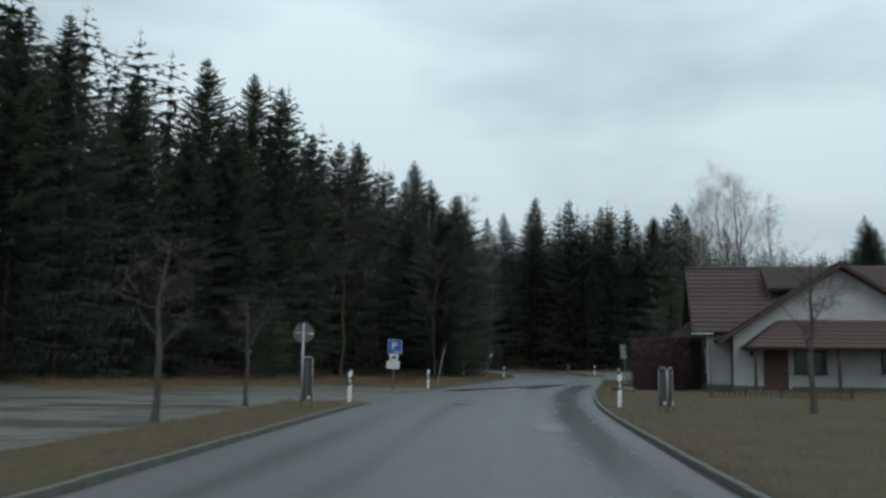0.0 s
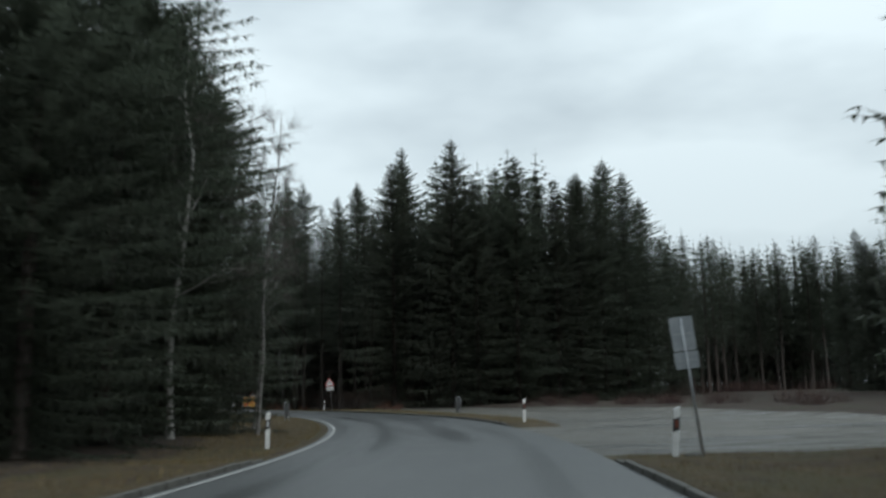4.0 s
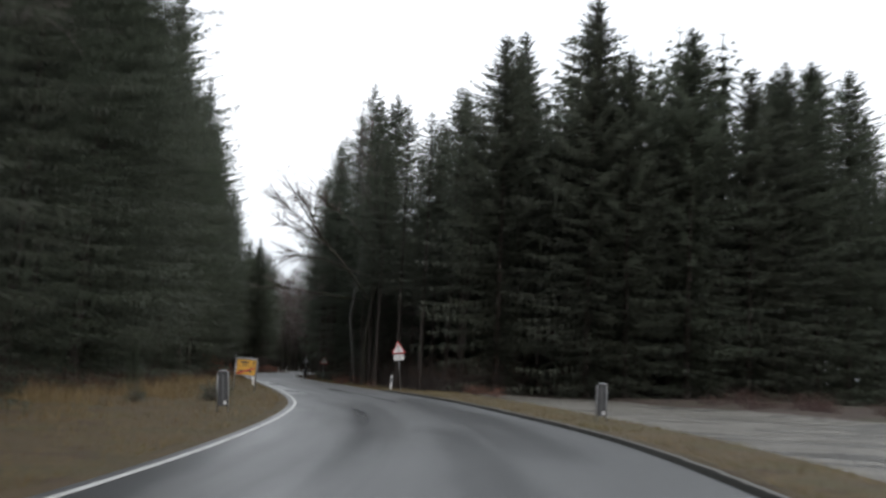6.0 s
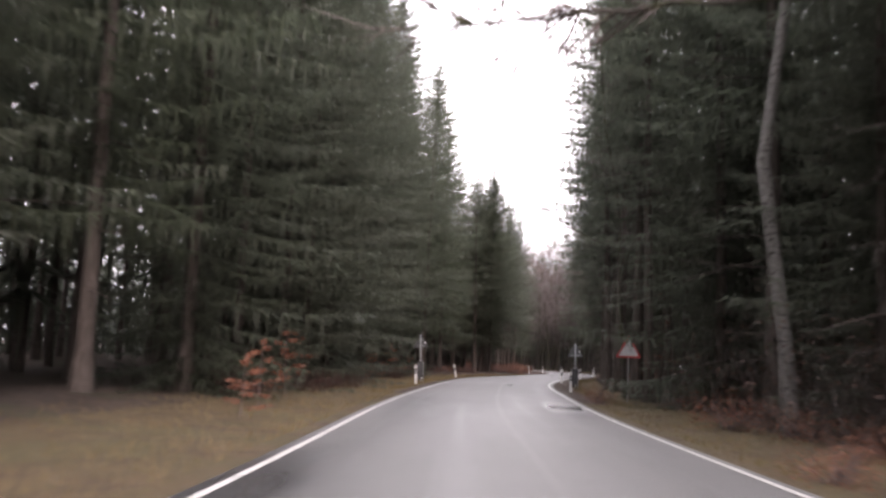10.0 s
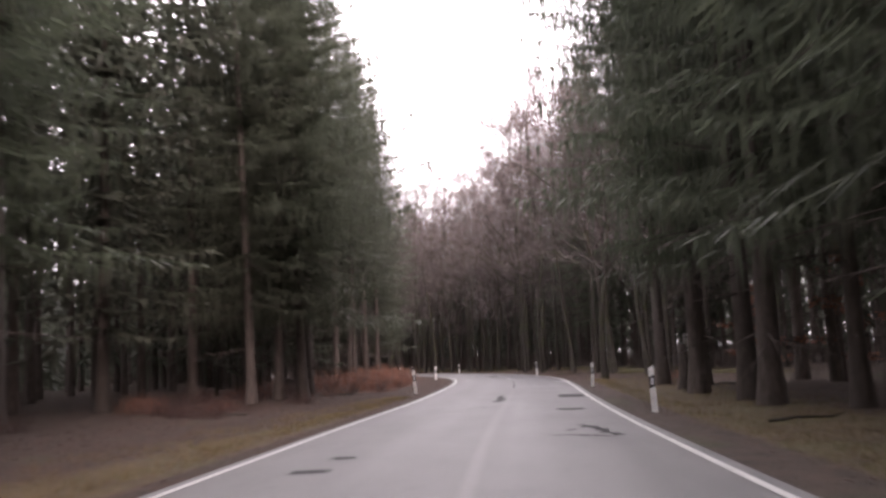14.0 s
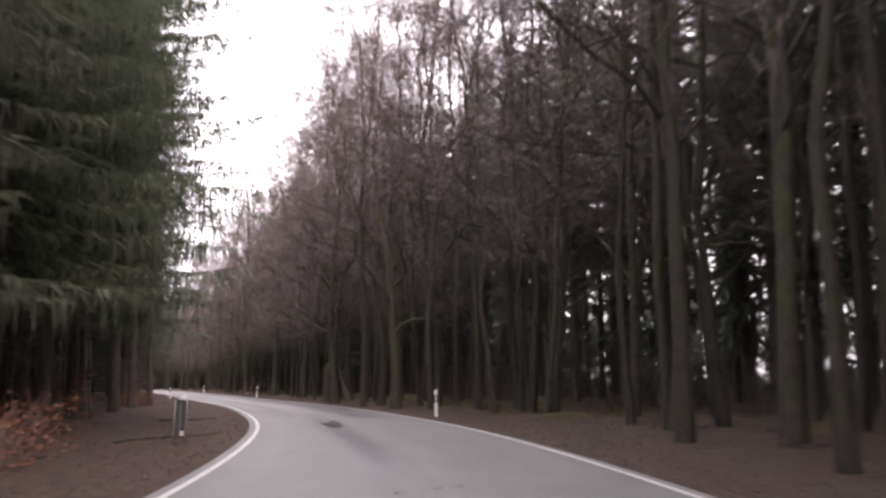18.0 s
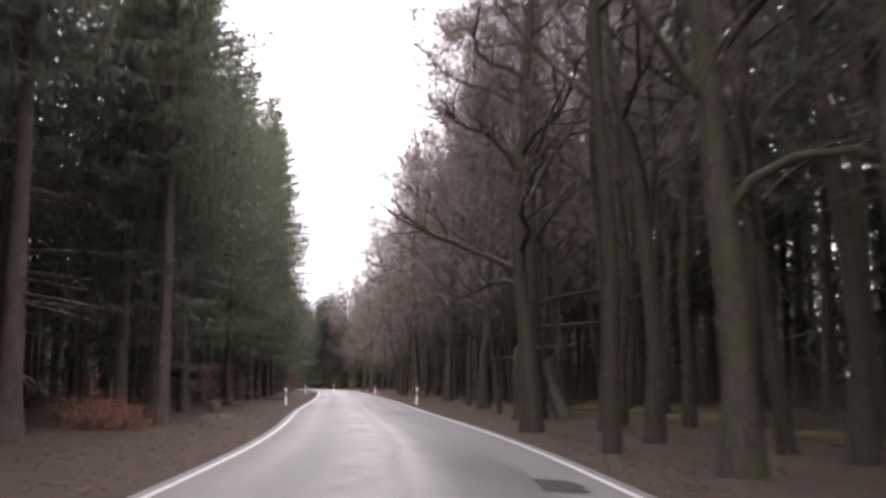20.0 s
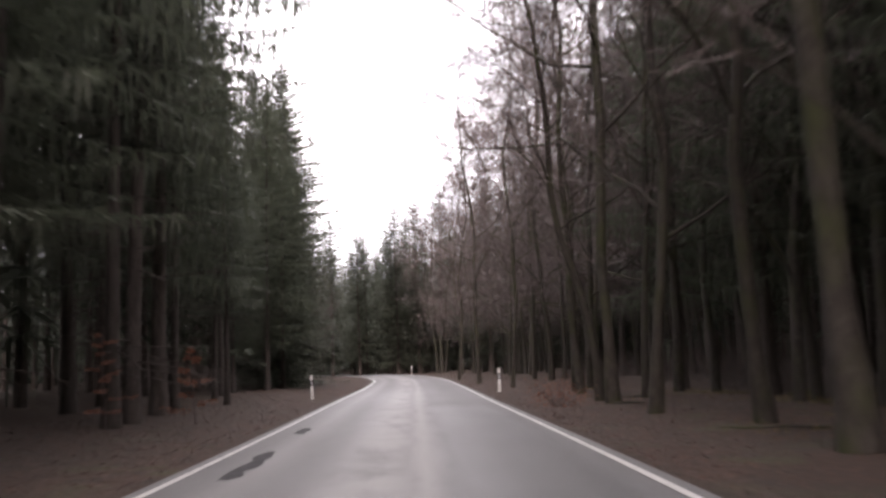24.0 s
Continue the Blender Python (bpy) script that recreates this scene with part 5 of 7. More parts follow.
def tiled_plane(name, parent, low_a, low_b, high_b, high_a, courses, clip=None):
    """A roof plane with its courses of tiles, each course lapped over the one below."""
    roof = part(name, slab(DARK_WOOD, (low_a, low_b, high_b, high_a), 0.12), parent)
    la, lb, hb, ha = (Vector(p) for p in (low_a, low_b, high_b, high_a))
    n = (lb - la).cross(ha - la).normalized()
    for i in range(courses):
        u0, u1 = i / courses, min(1.0, (i + 1.14) / courses)
        a0, b0, a1, b1 = la.lerp(ha, u0), lb.lerp(hb, u0), la.lerp(ha, u1), lb.lerp(hb, u1)
        w = (b0 - a0).length
        m = max(2, int(w / 0.24))
        vs, fs = [], []
        for j in range(m + 1):
            s = j / m
            lift = 0.03 + 0.022 * (j % 2)
            vs += [a0.lerp(b0, s) + n * (lift + 0.045), a1.lerp(b1, s) + n * (0.012 + lift * 0.4), a0.lerp(b0, s) + n * 0.004]
        for j in range(m):
            k = 3 * j
            fs += [(k, k + 3, k + 4, k + 1), (k + 2, k + 5, k + 3, k)]
        part("tile_course", mesh_of("tile_course", [tuple(p) for p in vs], np.array(fs), TILE), roof)
    return roof


# walls
main = part("main_wall", block(RENDER_WHITE, -1.0, 1.45, 0.35, 14.0, 9.2, 3.0, bevel=0.02), house)
gable_bm = plate(RENDER_WHITE, [(0.0, 0.35), (9.8, 0.35), (9.8, 2.85), (4.9, 5.95), (0.0, 2.85)], 0.0, 2.4)
gable = part("gable_wall", gable_bm, house)
part("plinth", block(PLINTH, -1.06, 1.40, -0.4, 14.06, 9.26, 0.36, bevel=0.02), house)
part("plinth", block(PLINTH, -0.05, -0.05, -0.4, 9.85, 1.40, 0.36, bevel=0.02), house)
end_bm = plate(DARK_WOOD, [(1.6, 3.0), (9.0, 3.0), (5.4, 6.0)], 0, 0.18)
part("gable_boarding", end_bm, house, m=pose(-0.98, 0, 0, 0, 0, 90))
# main roof with its ridge along the house
ROOF_Z, EAVE_Z = 6.5, 2.92
front = tiled_plane("roof_front", house, (-1.8, 1.05, EAVE_Z), (14.6, 1.05, EAVE_Z), (14.6, 5.4, ROOF_Z), (-1.8, 5.4, ROOF_Z), 15)
tiled_plane("roof_back", house, (14.6, 9.75, EAVE_Z), (-1.8, 9.75, EAVE_Z), (-1.8, 5.4, ROOF_Z), (14.6, 5.4, ROOF_Z), 8)
part("ridge_tiles", pipe(TILE, [(-1.85, 5.4, ROOF_Z + 0.02), (6, 5.4, ROOF_Z + 0.02), (14.65, 5.4, ROOF_Z + 0.02)], 0.12, 10, "ridge_tiles"), house)
part("verge_board", slab(DARK_WOOD, ((-1.84, 1.02, EAVE_Z - 0.08), (-1.80, 1.02, EAVE_Z - 0.08), (-1.80, 5.42, ROOF_Z + 0.02), (-1.84, 5.42, ROOF_Z + 0.02)), 0.2), house)
# cross gable
tiled_plane("gable_roof_west", house, (-0.75, 4.6, 2.45), (-0.75, -0.55, 2.45), (4.9, -0.55, 6.15), (4.9, 4.6, 6.15), 13)
tiled_plane("gable_roof_east", house, (10.55, -0.55, 2.45), (10.55, 4.6, 2.45), (4.9, 4.6, 6.15), (4.9, -0.55, 6.15), 13)
part("gable_ridge", pipe(TILE, [(4.9, -0.6, 6.18), (4.9, 2, 6.18), (4.9, 4.7, 6.18)], 0.11, 10, "gable_ridge"), house)
for sx in (-1, 1):
    part("barge_board", plate(DARK_WOOD, [(4.9, 6.02), (4.9 + sx * 5.7, 2.28), (4.9 + sx * 5.7, 2.46), (4.9, 6.2)], -0.62, -0.57), house)
part("gutter", pipe(GALVANIZED, [(-1.9, 0.98, 2.84), (-1.2, 0.98, 2.84), (-0.8, 0.98, 2.84)], 0.06, 10, "gutter"), house)
part("downpipe", pipe(GALVANIZED, [(-0.85, 1.0, 2.84), (-0.98, 1.36, 2.4), (-0.98, 1.36, 1.2), (-0.98, 1.36, 0.0)], 0.045, 10, "downpipe"), house)
part("corner_pilaster", block(RENDER_WHITE, -1.12, 1.38, 0.36, -0.80, 1.62, 2.75, bevel=0.01), house)
# porch: a hipped lean-to roof on posts
porch = part("porch", slab(DARK_WOOD, ((0.35, -1.9, 2.12), (8.9, -1.9, 2.12), (7.2, -0.02, 3.45), (2.1, -0.02, 3.45)), 0.1), house)
tiled_plane("porch_roof", house, (0.35, -1.9, 2.14), (8.9, -1.9, 2.14), (7.2, -0.03, 3.47), (2.1, -0.03, 3.47), 7)
tiled_plane("porch_hip", house, (0.35, -0.03, 2.14), (0.35, -1.9, 2.14), (2.1, -0.06, 3.47), (2.08, -0.03, 3.47), 7)
for x in (0.75, 4.4, 8.4):
    part("porch_post", block(DARK_WOOD, x - 0.07, -1.72, -0.1, x + 0.07, -1.58, 2.12, bevel=0.012), house)
part("porch_floor", block(PLINTH, 0.2, -1.95, -0.3, 9.0, -0.05, 0.14, bevel=0.02), house)


def house_door(x0, x1, z1, mat):
    d = part("door", block(mat, x0, -0.07, 0.15, x1, 0.02, z1, bevel=0.008), house)
    for z in (0.3, 0.95, 1.5):
        part("door_panel", block(mat, x0 + 0.12, -0.085, z, x1 - 0.12, -0.068, z + 0.5, bevel=0.006), d)
    part("door_handle", block(GALVANIZED, x1 - 0.16, -0.12, 1.1, x1 - 0.06, -0.085, 1.13, bevel=0.004), d)
    part("door_frame", block(RENDER_WHITE, x1 + 0.03, -0.06, 0.15, x1 + 0.15, 0.01, z1 + 0.05, bevel=0.006), d)


def house_window(x0, x1, z0, z1, name="window"):
    w = part(name, block(DARK_WOOD, x0, -0.05, z0, x1, 0.02, z1, bevel=0.006), house)
    k = (x0 + x1) / 2
    for a, b in ((x0 + 0.06, k - 0.03), (k + 0.03, x1 - 0.06)):
        part("pane", block(GLASS, a, -0.056, z0 + 0.06, b, -0.045, z1 - 0.06), w)
    part("sill", block(PLINTH, x0 - 0.06, -0.13, z0 - 0.05, x1 + 0.06, 0.01, z0 - 0.002, bevel=0.006), w)


house_door(1.35, 2.45, 2.25, DOOR_WOOD)
house_window(2.75, 4.2, 0.95, 2.05)
house_window(6.6, 8.0, 1.0, 2.05)
side_door = part("side_door", block(DOOR_WOOD, -0.03, 0.45, 0.2, 0.012, 1.1, 2.2, bevel=0.008), house)
part("wall_lamp", block(BLACK_PLASTIC, 0.72, -0.16, 1.75, 0.86, -0.02, 2.0, bevel=0.02), house)
# west side: brown boarding with a window, and a low annex under a hipped roof
for i in range(30):
    part("side_board", block(SIDE_WOOD, -1.035, 1.78 + i * 0.135, 0.36, -1.0, 1.78 + i * 0.135 + 0.125, 2.9, bevel=0.006), house)
w = part("side_window", block(RENDER_WHITE, -1.075, 2.9, 0.95, -1.03, 3.75, 2.15, bevel=0.006), house)
part("pane", block(GLASS, -1.082, 2.98, 1.03, -1.07, 3.29, 2.07), w)
part("pane", block(GLASS, -1.082, 3.36, 1.03, -1.07, 3.67, 2.07), w)
for i in range(11):
    part("annex_board", block(SIDE_WOOD, -2.45 + i * 0.13, 5.9, -0.1, -2.45 + i * 0.13 + 0.12, 5.96, 2.7, bevel=0.008), house)
part("annex_wall", block(DARK_WOOD, -2.45, 5.97, -0.1, -1.05, 10.0, 2.7), house)
tiled_plane("annex_hip", house, (-2.85, 5.4, 2.72), (-0.98, 5.4, 2.72), (-0.99, 7.2, 3.95), (-1.04, 7.2, 3.95), 7)
tiled_plane("annex_roof", house, (-2.85, 10.2, 2.72), (-2.85, 5.4, 2.72), (-1.04, 7.2, 3.95), (-1.04, 10.2, 3.95), 6)
part("annex_fascia", block(DARK_WOOD, -2.84, 5.38, 2.58, -1.0, 5.42, 2.72), house)
part("annex_window", block(GLASS, -2.1, 5.87, 1.2, -1.6, 5.91, 1.95), house)
part("dormer_cheek", plate(DARK_WOOD, [(3.0, 4.55), (3.0, 5.28), (5.42, 6.56), (5.42, 6.5)], -0.05, 0.05), house, m=pose(2.2, 0, 0, 0, 0, 90))
tiled_plane("dormer_roof", house, (2.1, 2.85, 5.24), (9.0, 2.85, 5.24), (9.0, 5.4, 6.56), (2.1, 5.4, 6.56), 9)
part("chimney", block(CONCRETE, 9.6, 5.6, 5.8, 10.2, 6.2, 7.3, bevel=0.02), house)

# low lattice edging of the flower bed before the house
t = thing("garden_edging", "low dark timber lattice edging along the flower bed", "fence", m=pose(10.5, 35.6, gz(10.5, 35.6) - 0.08, 0, 0, -4))
for z in (0.04, 0.38):
    part("rail", block(DARK_WOOD, 0, -0.02, z, 5.4, 0.02, z + 0.04, bevel=0.006), t)
for i in range(27):
    for sg in (-1, 1):
        part("slat", block(DARK_WOOD, -0.012, -0.012, -0.24, 0.012, 0.004, 0.24), t, m=pose(0.1 + i * 0.2, 0.008 * sg, 0.22, 0, 32 * sg, 0))
for i in range(5):
    part("stake", block(DARK_WOOD, i * 1.34 - 0.03, 0.02, -0.2, i * 1.34 + 0.03, 0.07, 0.46, bevel=0.006), t)

# ---- broadleaf trees ----
birch_a = make_bare("birch_tree", "tall bare white-barked birch", BIRCH, PALE_TWIG, seed=401, h=17, r=0.13, first=0.3, limbs=17, sub=7, fine=6, twig=4, rise=1.5, crook=0.2, length=0.36, lean=(0.05, 0), twig_len=0.8, twig_w=0.0055)
birch_b = make_bare("birch_tree", "tall bare white-barked birch", BIRCH, PALE_TWIG, seed=402, h=16, r=0.12, first=0.3, limbs=17, sub=7, fine=6, twig=4, rise=1.55, crook=0.2, length=0.36, lean=(-0.07, 0.02), twig_len=0.8, twig_w=0.0055)
birch_lean = make_bare("birch_tree", "slender birch leaning out of the dark spruces", GREY_BIRCH, TWIG, seed=403, h=15, r=0.075, first=0.4, limbs=14, sub=6, fine=6, twig=4, rise=0.8, length=0.2, lean=(0.12, -0.05), twig_len=0.5, twig_w=0.007)
beeches = [make_bare("beech_tree", "bare grey beech with twiggy overhanging limbs", BEECH, TWIG, seed=411 + i, h=21 - i, r=0.135 - 0.02 * i, first=0.22 + 0.05 * i, limbs=14, sub=7, fine=6, twig=5, rise=0.6, length=0.42, crook=0.36, twig_len=0.85, twig_w=0.013) for i in range(3)]
slims = [make_bare("beech_tree", "slim bare forest tree with a twiggy crown", BEECH, TWIG, seed=421 + i, h=20, r=0.09, first=0.12, limbs=18, sub=5, fine=5, twig=5, rise=0.9, length=0.24, crook=0.3, twig_len=0.95, twig_w=0.017) for i in range(3)]
oaks = [make_bare("oak_tree", "mossy old oak with crooked spreading limbs", BEECH, TWIG, seed=431 + i, h=19, r=0.25, first=0.2, limbs=14, sub=8, fine=6, twig=5, rise=0.75, length=0.34, crook=0.42, twig_len=0.8, twig_w=0.014) for i in range(2)]
young = make_bare("young_tree", "young bare tree on the mown verge", DARK_TWIG, DARK_TWIG, seed=441, h=4.2, r=0.075, first=0.42, limbs=12, sub=6, fine=4, twig=3, rise=0.6, length=0.52, crook=0.4, twig_len=0.3, twig_w=0.006)
verge_bare = make_bare("bare_tree", "bare dark tree before the spruce edge", BEECH, DARK_TWIG, seed=451, h=13, r=0.10, first=0.3, limbs=13, sub=6, fine=5, twig=4, rise=1.2, length=0.34, twig_len=0.6, twig_w=0.011)


def stand(model, x, y, scale=1.0, turn=0.0, group="", tx=0.0, ty=0.0, label=""):
    ob = put_copy(model, pose(x, y, gz(x, y) - 0.03, tx + 2 * math.sin(x * 7 + y), ty + 2 * math.sin(y * 5 - x), turn))
    ob.scale = (scale, scale, scale)
    return tagged(ob, label, group=group)


for x, y, s, a in ((-6.4, 20.6, 1.0, 30), (-6.1, 28.6, 0.85, 140), (10.0, 24.6, 0.98, 250)):
    stand(young, x, y, s, a, "young verge trees")
for i, (x, y, s) in enumerate(((19.0, 64.5, 0.84), (20.2, 66.5, 0.88), (21.4, 65.0, 0.9), (23.0, 67.5, 0.8), (17.9, 66.5, 0.78), (25.0, 69.0, 0.78))):
    stand(birch_a if i % 2 else birch_b, x, y, s, i * 71, "birches behind the house")
for x, y, s, a in ((1.6, 90.7, 1.2, -20), (4.6, 91.2, 0.85, 5), (3.1, 94.7, 0.95, 0), (4.0, 97.5, 0.8, 15)):
    stand(birch_lean, x, y, s, a, "leaning birches")
white = make_bare("birch_tree", "slender white birch before the dark spruces", BIRCH, TWIG, seed=404, h=16, r=0.095, first=0.3, limbs=12, sub=4, fine=4, twig=3, rise=0.55, length=0.17, lean=(0.07, 0), twig_len=0.5, twig_w=0.008)
stand(white, 2.05, 86.7, 1.0, 0, "white birches by the bend")
stand(white, -0.9, 90.2, 1.05, 140, "white birches by the bend")
for x, y, s, a in ((-6.5, 58.5, 0.9, 80), (-0.5, 66.5, 0.75, 200)):
    stand(verge_bare, x, y, s, a, "bare trees before the spruces")
# limbs reaching out of the right-hand spruces


def limb_arrays(points, r, seed, n=42, size=0.9):
    """One crooked limb with its side twigs."""
    rs = np.random.RandomState(seed)
    p = np.array(points, float)
    u = np.linspace(0, len(p) - 1, 4 * len(p))
    p = np.stack([np.interp(u, range(len(p)), p[:, c]) for c in range(3)], 1)
    p[1:-1] += rs.uniform(-0.07, 0.07, (len(p) - 2, 3))
    wood, tri = [tube_arrays(p, np.linspace(r * 1.35, 0.03, len(p)), 6)], []
    for _ in range(n):
        k = rs.uniform(0.3, 1) ** 0.7 * (len(p) - 1.01)
        b = p[int(k)] + (p[int(k) + 1] - p[int(k)]) * (k % 1)
        d = p[int(k) + 1] - p[int(k)]
        d = d / np.linalg.norm(d) + rs.uniform(-0.9, 0.9, 3)
        l = size * rs.uniform(0.5, 1.7)
        e = b + d * l
        wood.append(tube_arrays([b, (b + e) / 2 + rs.uniform(-0.08, 0.08, 3), e], [0.028, 0.02, 0.008], 3))
        for _ in range(7):
            q = b + (e - b) * rs.uniform(0.3, 1)
            f = d + rs.uniform(-0.8, 0.8, 3)
            c = np.cross(f, rs.uniform(-1, 1, 3))
            c *= 0.016 / (np.linalg.norm(c) + 1e-9)
            tri.append([q - c, q + c, q + f * l * rs.uniform(0.3, 0.7)])
    tri = np.array(tri)
    return joined(wood), (tri.reshape(-1, 3), np.arange(len(tri) * 3).reshape(-1, 3))


over = make_bare("beech_tree", "bare beech reaching long limbs over the road", BEECH, TWIG, seed=471, h=21, r=0.2, first=0.45, limbs=9, sub=5, fine=5, twig=4, rise=1.4, length=0.26, twig_len=0.6, twig_w=0.009)
over.matrix_basis = pose(4.0, 165.6, gz(4.0, 165.6) - 0.02)
tagged(over, group="bare trees among the spruces")
for i, (pts, r) in enumerate((([(0, 0, 7.5), (-2.4, 0.1, 10.6), (-3.9, 0, 12.1), (-4.7, -1.2, 13.2), (-6.2, -0.5, 15.2), (-8.4, 1.0, 18.4)], 0.11), ([(-4.5, -0.6, 12.7), (-6.0, -1.0, 14.1), (-8.5, -1.8, 15.8)], 0.06),
                              ([(-4.3, -0.4, 12.4), (-5.4, -0.6, 14.6), (-7.0, 0, 17.0)], 0.055), ([(0, 0, 9.4), (-3.9, -1.3, 10.7), (-5.6, -1.5, 10.9), (-7.3, -1.6, 10.8)], 0.06),
                              ([(-3.6, 0, 12.0), (-4.2, 0.2, 12.2), (-6.5, 0.8, 13.2), (-9.2, 2.0, 14.9)], 0.055), ([(0, 0, 7.2), (-4.4, 1.5, 7.9), (-8.6, 3.5, 8.6)], 0.05), ([(0, 0, 12), (-2.6, 2.5, 15.3), (-4.2, 2.8, 16.0), (-5.6, 2.4, 17.4)], 0.05))):
    (v, f), (tv, tf) = limb_arrays(pts, r, 480 + i)
    limb = part("limb", mesh_of("limb", v, f, BEECH, True), over)
    tagged(part("twig_spray", mesh_of("twig_spray", tv, tf, TWIG), limb), kind="stuff")
over = make_bare("birch_tree", "tall bare birch rising among the spruces", GREY_BIRCH, TWIG, seed=472, h=27, r=0.16, first=0.55, limbs=14, sub=6, fine=5, twig=4, rise=2.0, length=0.2, lean=(-0.03, 0), twig_len=0.6, twig_w=0.008)
over.matrix_basis = pose(2.4, 172.5, gz(2.4, 172.5) - 0.02)
tagged(over, group="bare trees among the spruces")
stand(beeches[1], -3.0, 192.0, 0.9, 300, "bare trees among the spruces", 0, -6)
stick = thing("birch_stick", "peeled white birch stick leaning in the brush", "branch", m=pose(0.05, 48.6, gz(0.05, 48.6)))
v, f = tube_arrays([(-0.3, 0.5, -0.1), (-0.2, 0.3, 0.7), (-0.06, 0.05, 1.5), (0.0, 0.0, 1.9), (0.2, -0.05, 2.6)], [0.016, 0.016, 0.026, 0.024, 0.01], 8)
part("stem", mesh_of("stem", v, f, BIRCH, True), stick)
# the broadleaf belt along the right of the later road
for i, (x, y) in enumerate(((-12.0, 271.0), (-11.4, 282.8), (-12.1, 288.2), (-13.9, 293.7), (-16.5, 304), (-19.5, 312), (-23.5, 324), (-33.6, 333.9))):
    stand(beeches[i % 3], x, y, 1.05 + 0.05 * (i % 4), i * 77, "roadside beeches")
for i, (x, y) in enumerate(((-30.9, 330.4), (-37.3, 340.2), (-55.0, 374.8), (-46.2, 359.3), (-39.75, 348.1))):
    oak = stand(oaks[i % 2], x, y, 0.95 if i < 4 else 1.1, 40 + i * 130, "roadside oaks")
for z0, z1, l in ((3.0, 3.05, 3.0), (3.7, 4.35, 3.2)):
    pts = [(0, 0, z0), (0.3 * l, 0, z0 + 0.45 * (z1 - z0)), (0.62 * l, 0.06, z0 + 0.6 * (z1 - z0) + 0.05), (l, -0.05, z1)]
    v, f = tube_arrays(pts, [0.075, 0.06, 0.05, 0.018], 7)
    limb = part("broken_limb", mesh_of("broken_limb", v, f, BEECH, True), oak, "dead broken limb")
    limb.matrix_basis = pose(0, 0, 0, 0, 0, 26 - (40 + 4 * 130))
for i, (x, y) in enumerate(((-42.9, 352.8), (-49.2, 364.6), (-62.5, 387.2), (-66, 393), (-71, 402), (-76, 409), (-82, 416), (-88, 424), (-96, 436))):
    stand(beeches[i % 3] if i % 2 else slims[i % 3], x, y, 0.9 + 0.04 * (i % 5), i * 97, "roadside beeches")
for k in range(66):
    y = rnd.uniform(262, 470)
    x = float(right_edge(y)) + (4.0 + abs(rnd.gauss(0, 5))) / math.cos(heading(y))
    stand(slims[k % 3], x, y, rnd.uniform(1.12, 1.5), rnd.uniform(0, 360), "slim forest trees")
for k in range(42):
    y = rnd.uniform(276, 345) if k % 2 else rnd.uniform(345, 415)
    x = float(right_edge(y)) + rnd.uniform(2.6, 7.5) / math.cos(heading(y))
    stand(beeches[k % 3] if k % 4 else slims[k % 3], x, y, rnd.uniform(1.08, 1.4), rnd.uniform(0, 360), "roadside beeches")
for k in range(12):
    y = rnd.uniform(262, 300)
    x = float(left_edge(y)) - (9 + rnd.uniform(0, 9)) / math.cos(heading(y))
    stand(slims[k % 3], x, y, rnd.uniform(0.8, 1.0), rnd.uniform(0, 360), "slim forest trees")
# leaning tree over the last stretch
leaning = make_bare("beech_tree", "bare beech leaning out over the road", BEECH, TWIG, seed=461, h=17, r=0.13, first=0.3, limbs=13, sub=6, fine=6, twig=5, rise=1.0, length=0.26, crook=0.3, lean=(-0.13, -0.04), lean_pow=1.4, twig_len=0.8, twig_w=0.012)
stand(leaning, -72.4, 402.0, 1.0, 0, "roadside beeches")
for k in range(50):
    y = rnd.uniform(422, 500)
    x = float(right_edge(y)) + rnd.uniform(2.5, 24)
    stand(slims[k % 3] if k % 3 else beeches[k % 3], x, y, rnd.uniform(0.85, 1.1), rnd.uniform(0, 360), "trees beyond the last bend")

for k in range(90):
    x, y = rnd.uniform(-145, -70), rnd.uniform(446, 486)
    if left_edge(y) - 4 < x < right_edge(y) + 4:
        continue
    stand(slims[k % 3], x, y, rnd.uniform(0.55, 0.9), rnd.uniform(0, 360), "trees beyond the last bend")

# young spruces behind the house hedge, and small firs
small_spruce = make_spruce("spruce_tree", 91, 11.5, 0.5, 2.3, 0.44, 6.5, 9, NEEDLES_SOFT, "young dense green spruce behind the hedge", 0.12, 0, 0.06)
for x, y, s in ((15.9, 62.5, 0.95), (17.8, 67.2, 1.06), (20.0, 70.5, 1.0), (23.5, 73, 1.1), (-10.5, 56, 0.55), (0.2, 118, 0.18), (28, 82, 1.0)):
    stand(small_spruce, x, y, s, x * 50, "young spruces")

for k in range(15):
    y = 104 + k * 3.3 + rnd.uniform(-1, 1)
    stand(small_spruce, float(left_edge(y)) - woods_left(y) + rnd.uniform(-0.4, 1.3), y, rnd.uniform(0.22, 0.42), k * 67, "young spruces along the forest edge")

# mossy snag beside the road
t = thing("tree_snag", "broken mossy dead trunk with a rounded top", "tree", m=pose(-39.95, 346.9, gz(-39.95, 346.9) - 0.1, 0, 0, 20))
v, f = tube_arrays([(0, 0, -0.2), (0.01, 0, 0.15), (0.02, 0, 0.5), (0.0, 0.03, 1.3), (0.03, 0.0, 2.0), (0.05, 0, 2.45), (0.08, 0.01, 2.68), (0.09, 0, 2.78)], [0.40, 0.31, 0.25, 0.24, 0.25, 0.24, 0.16, 0.03], 14)
part("trunk", mesh_of("trunk", v, f, BEECH, True), t)
v, f = tube_arrays([(0.08, 0, 2.3), (0.1, 0, 2.62), (0.1, 0, 2.80)], [0.255, 0.19, 0.02], 12)
part("moss_cap", mesh_of("moss_cap", v, f, MOSS, True), t, "bright green moss cap")
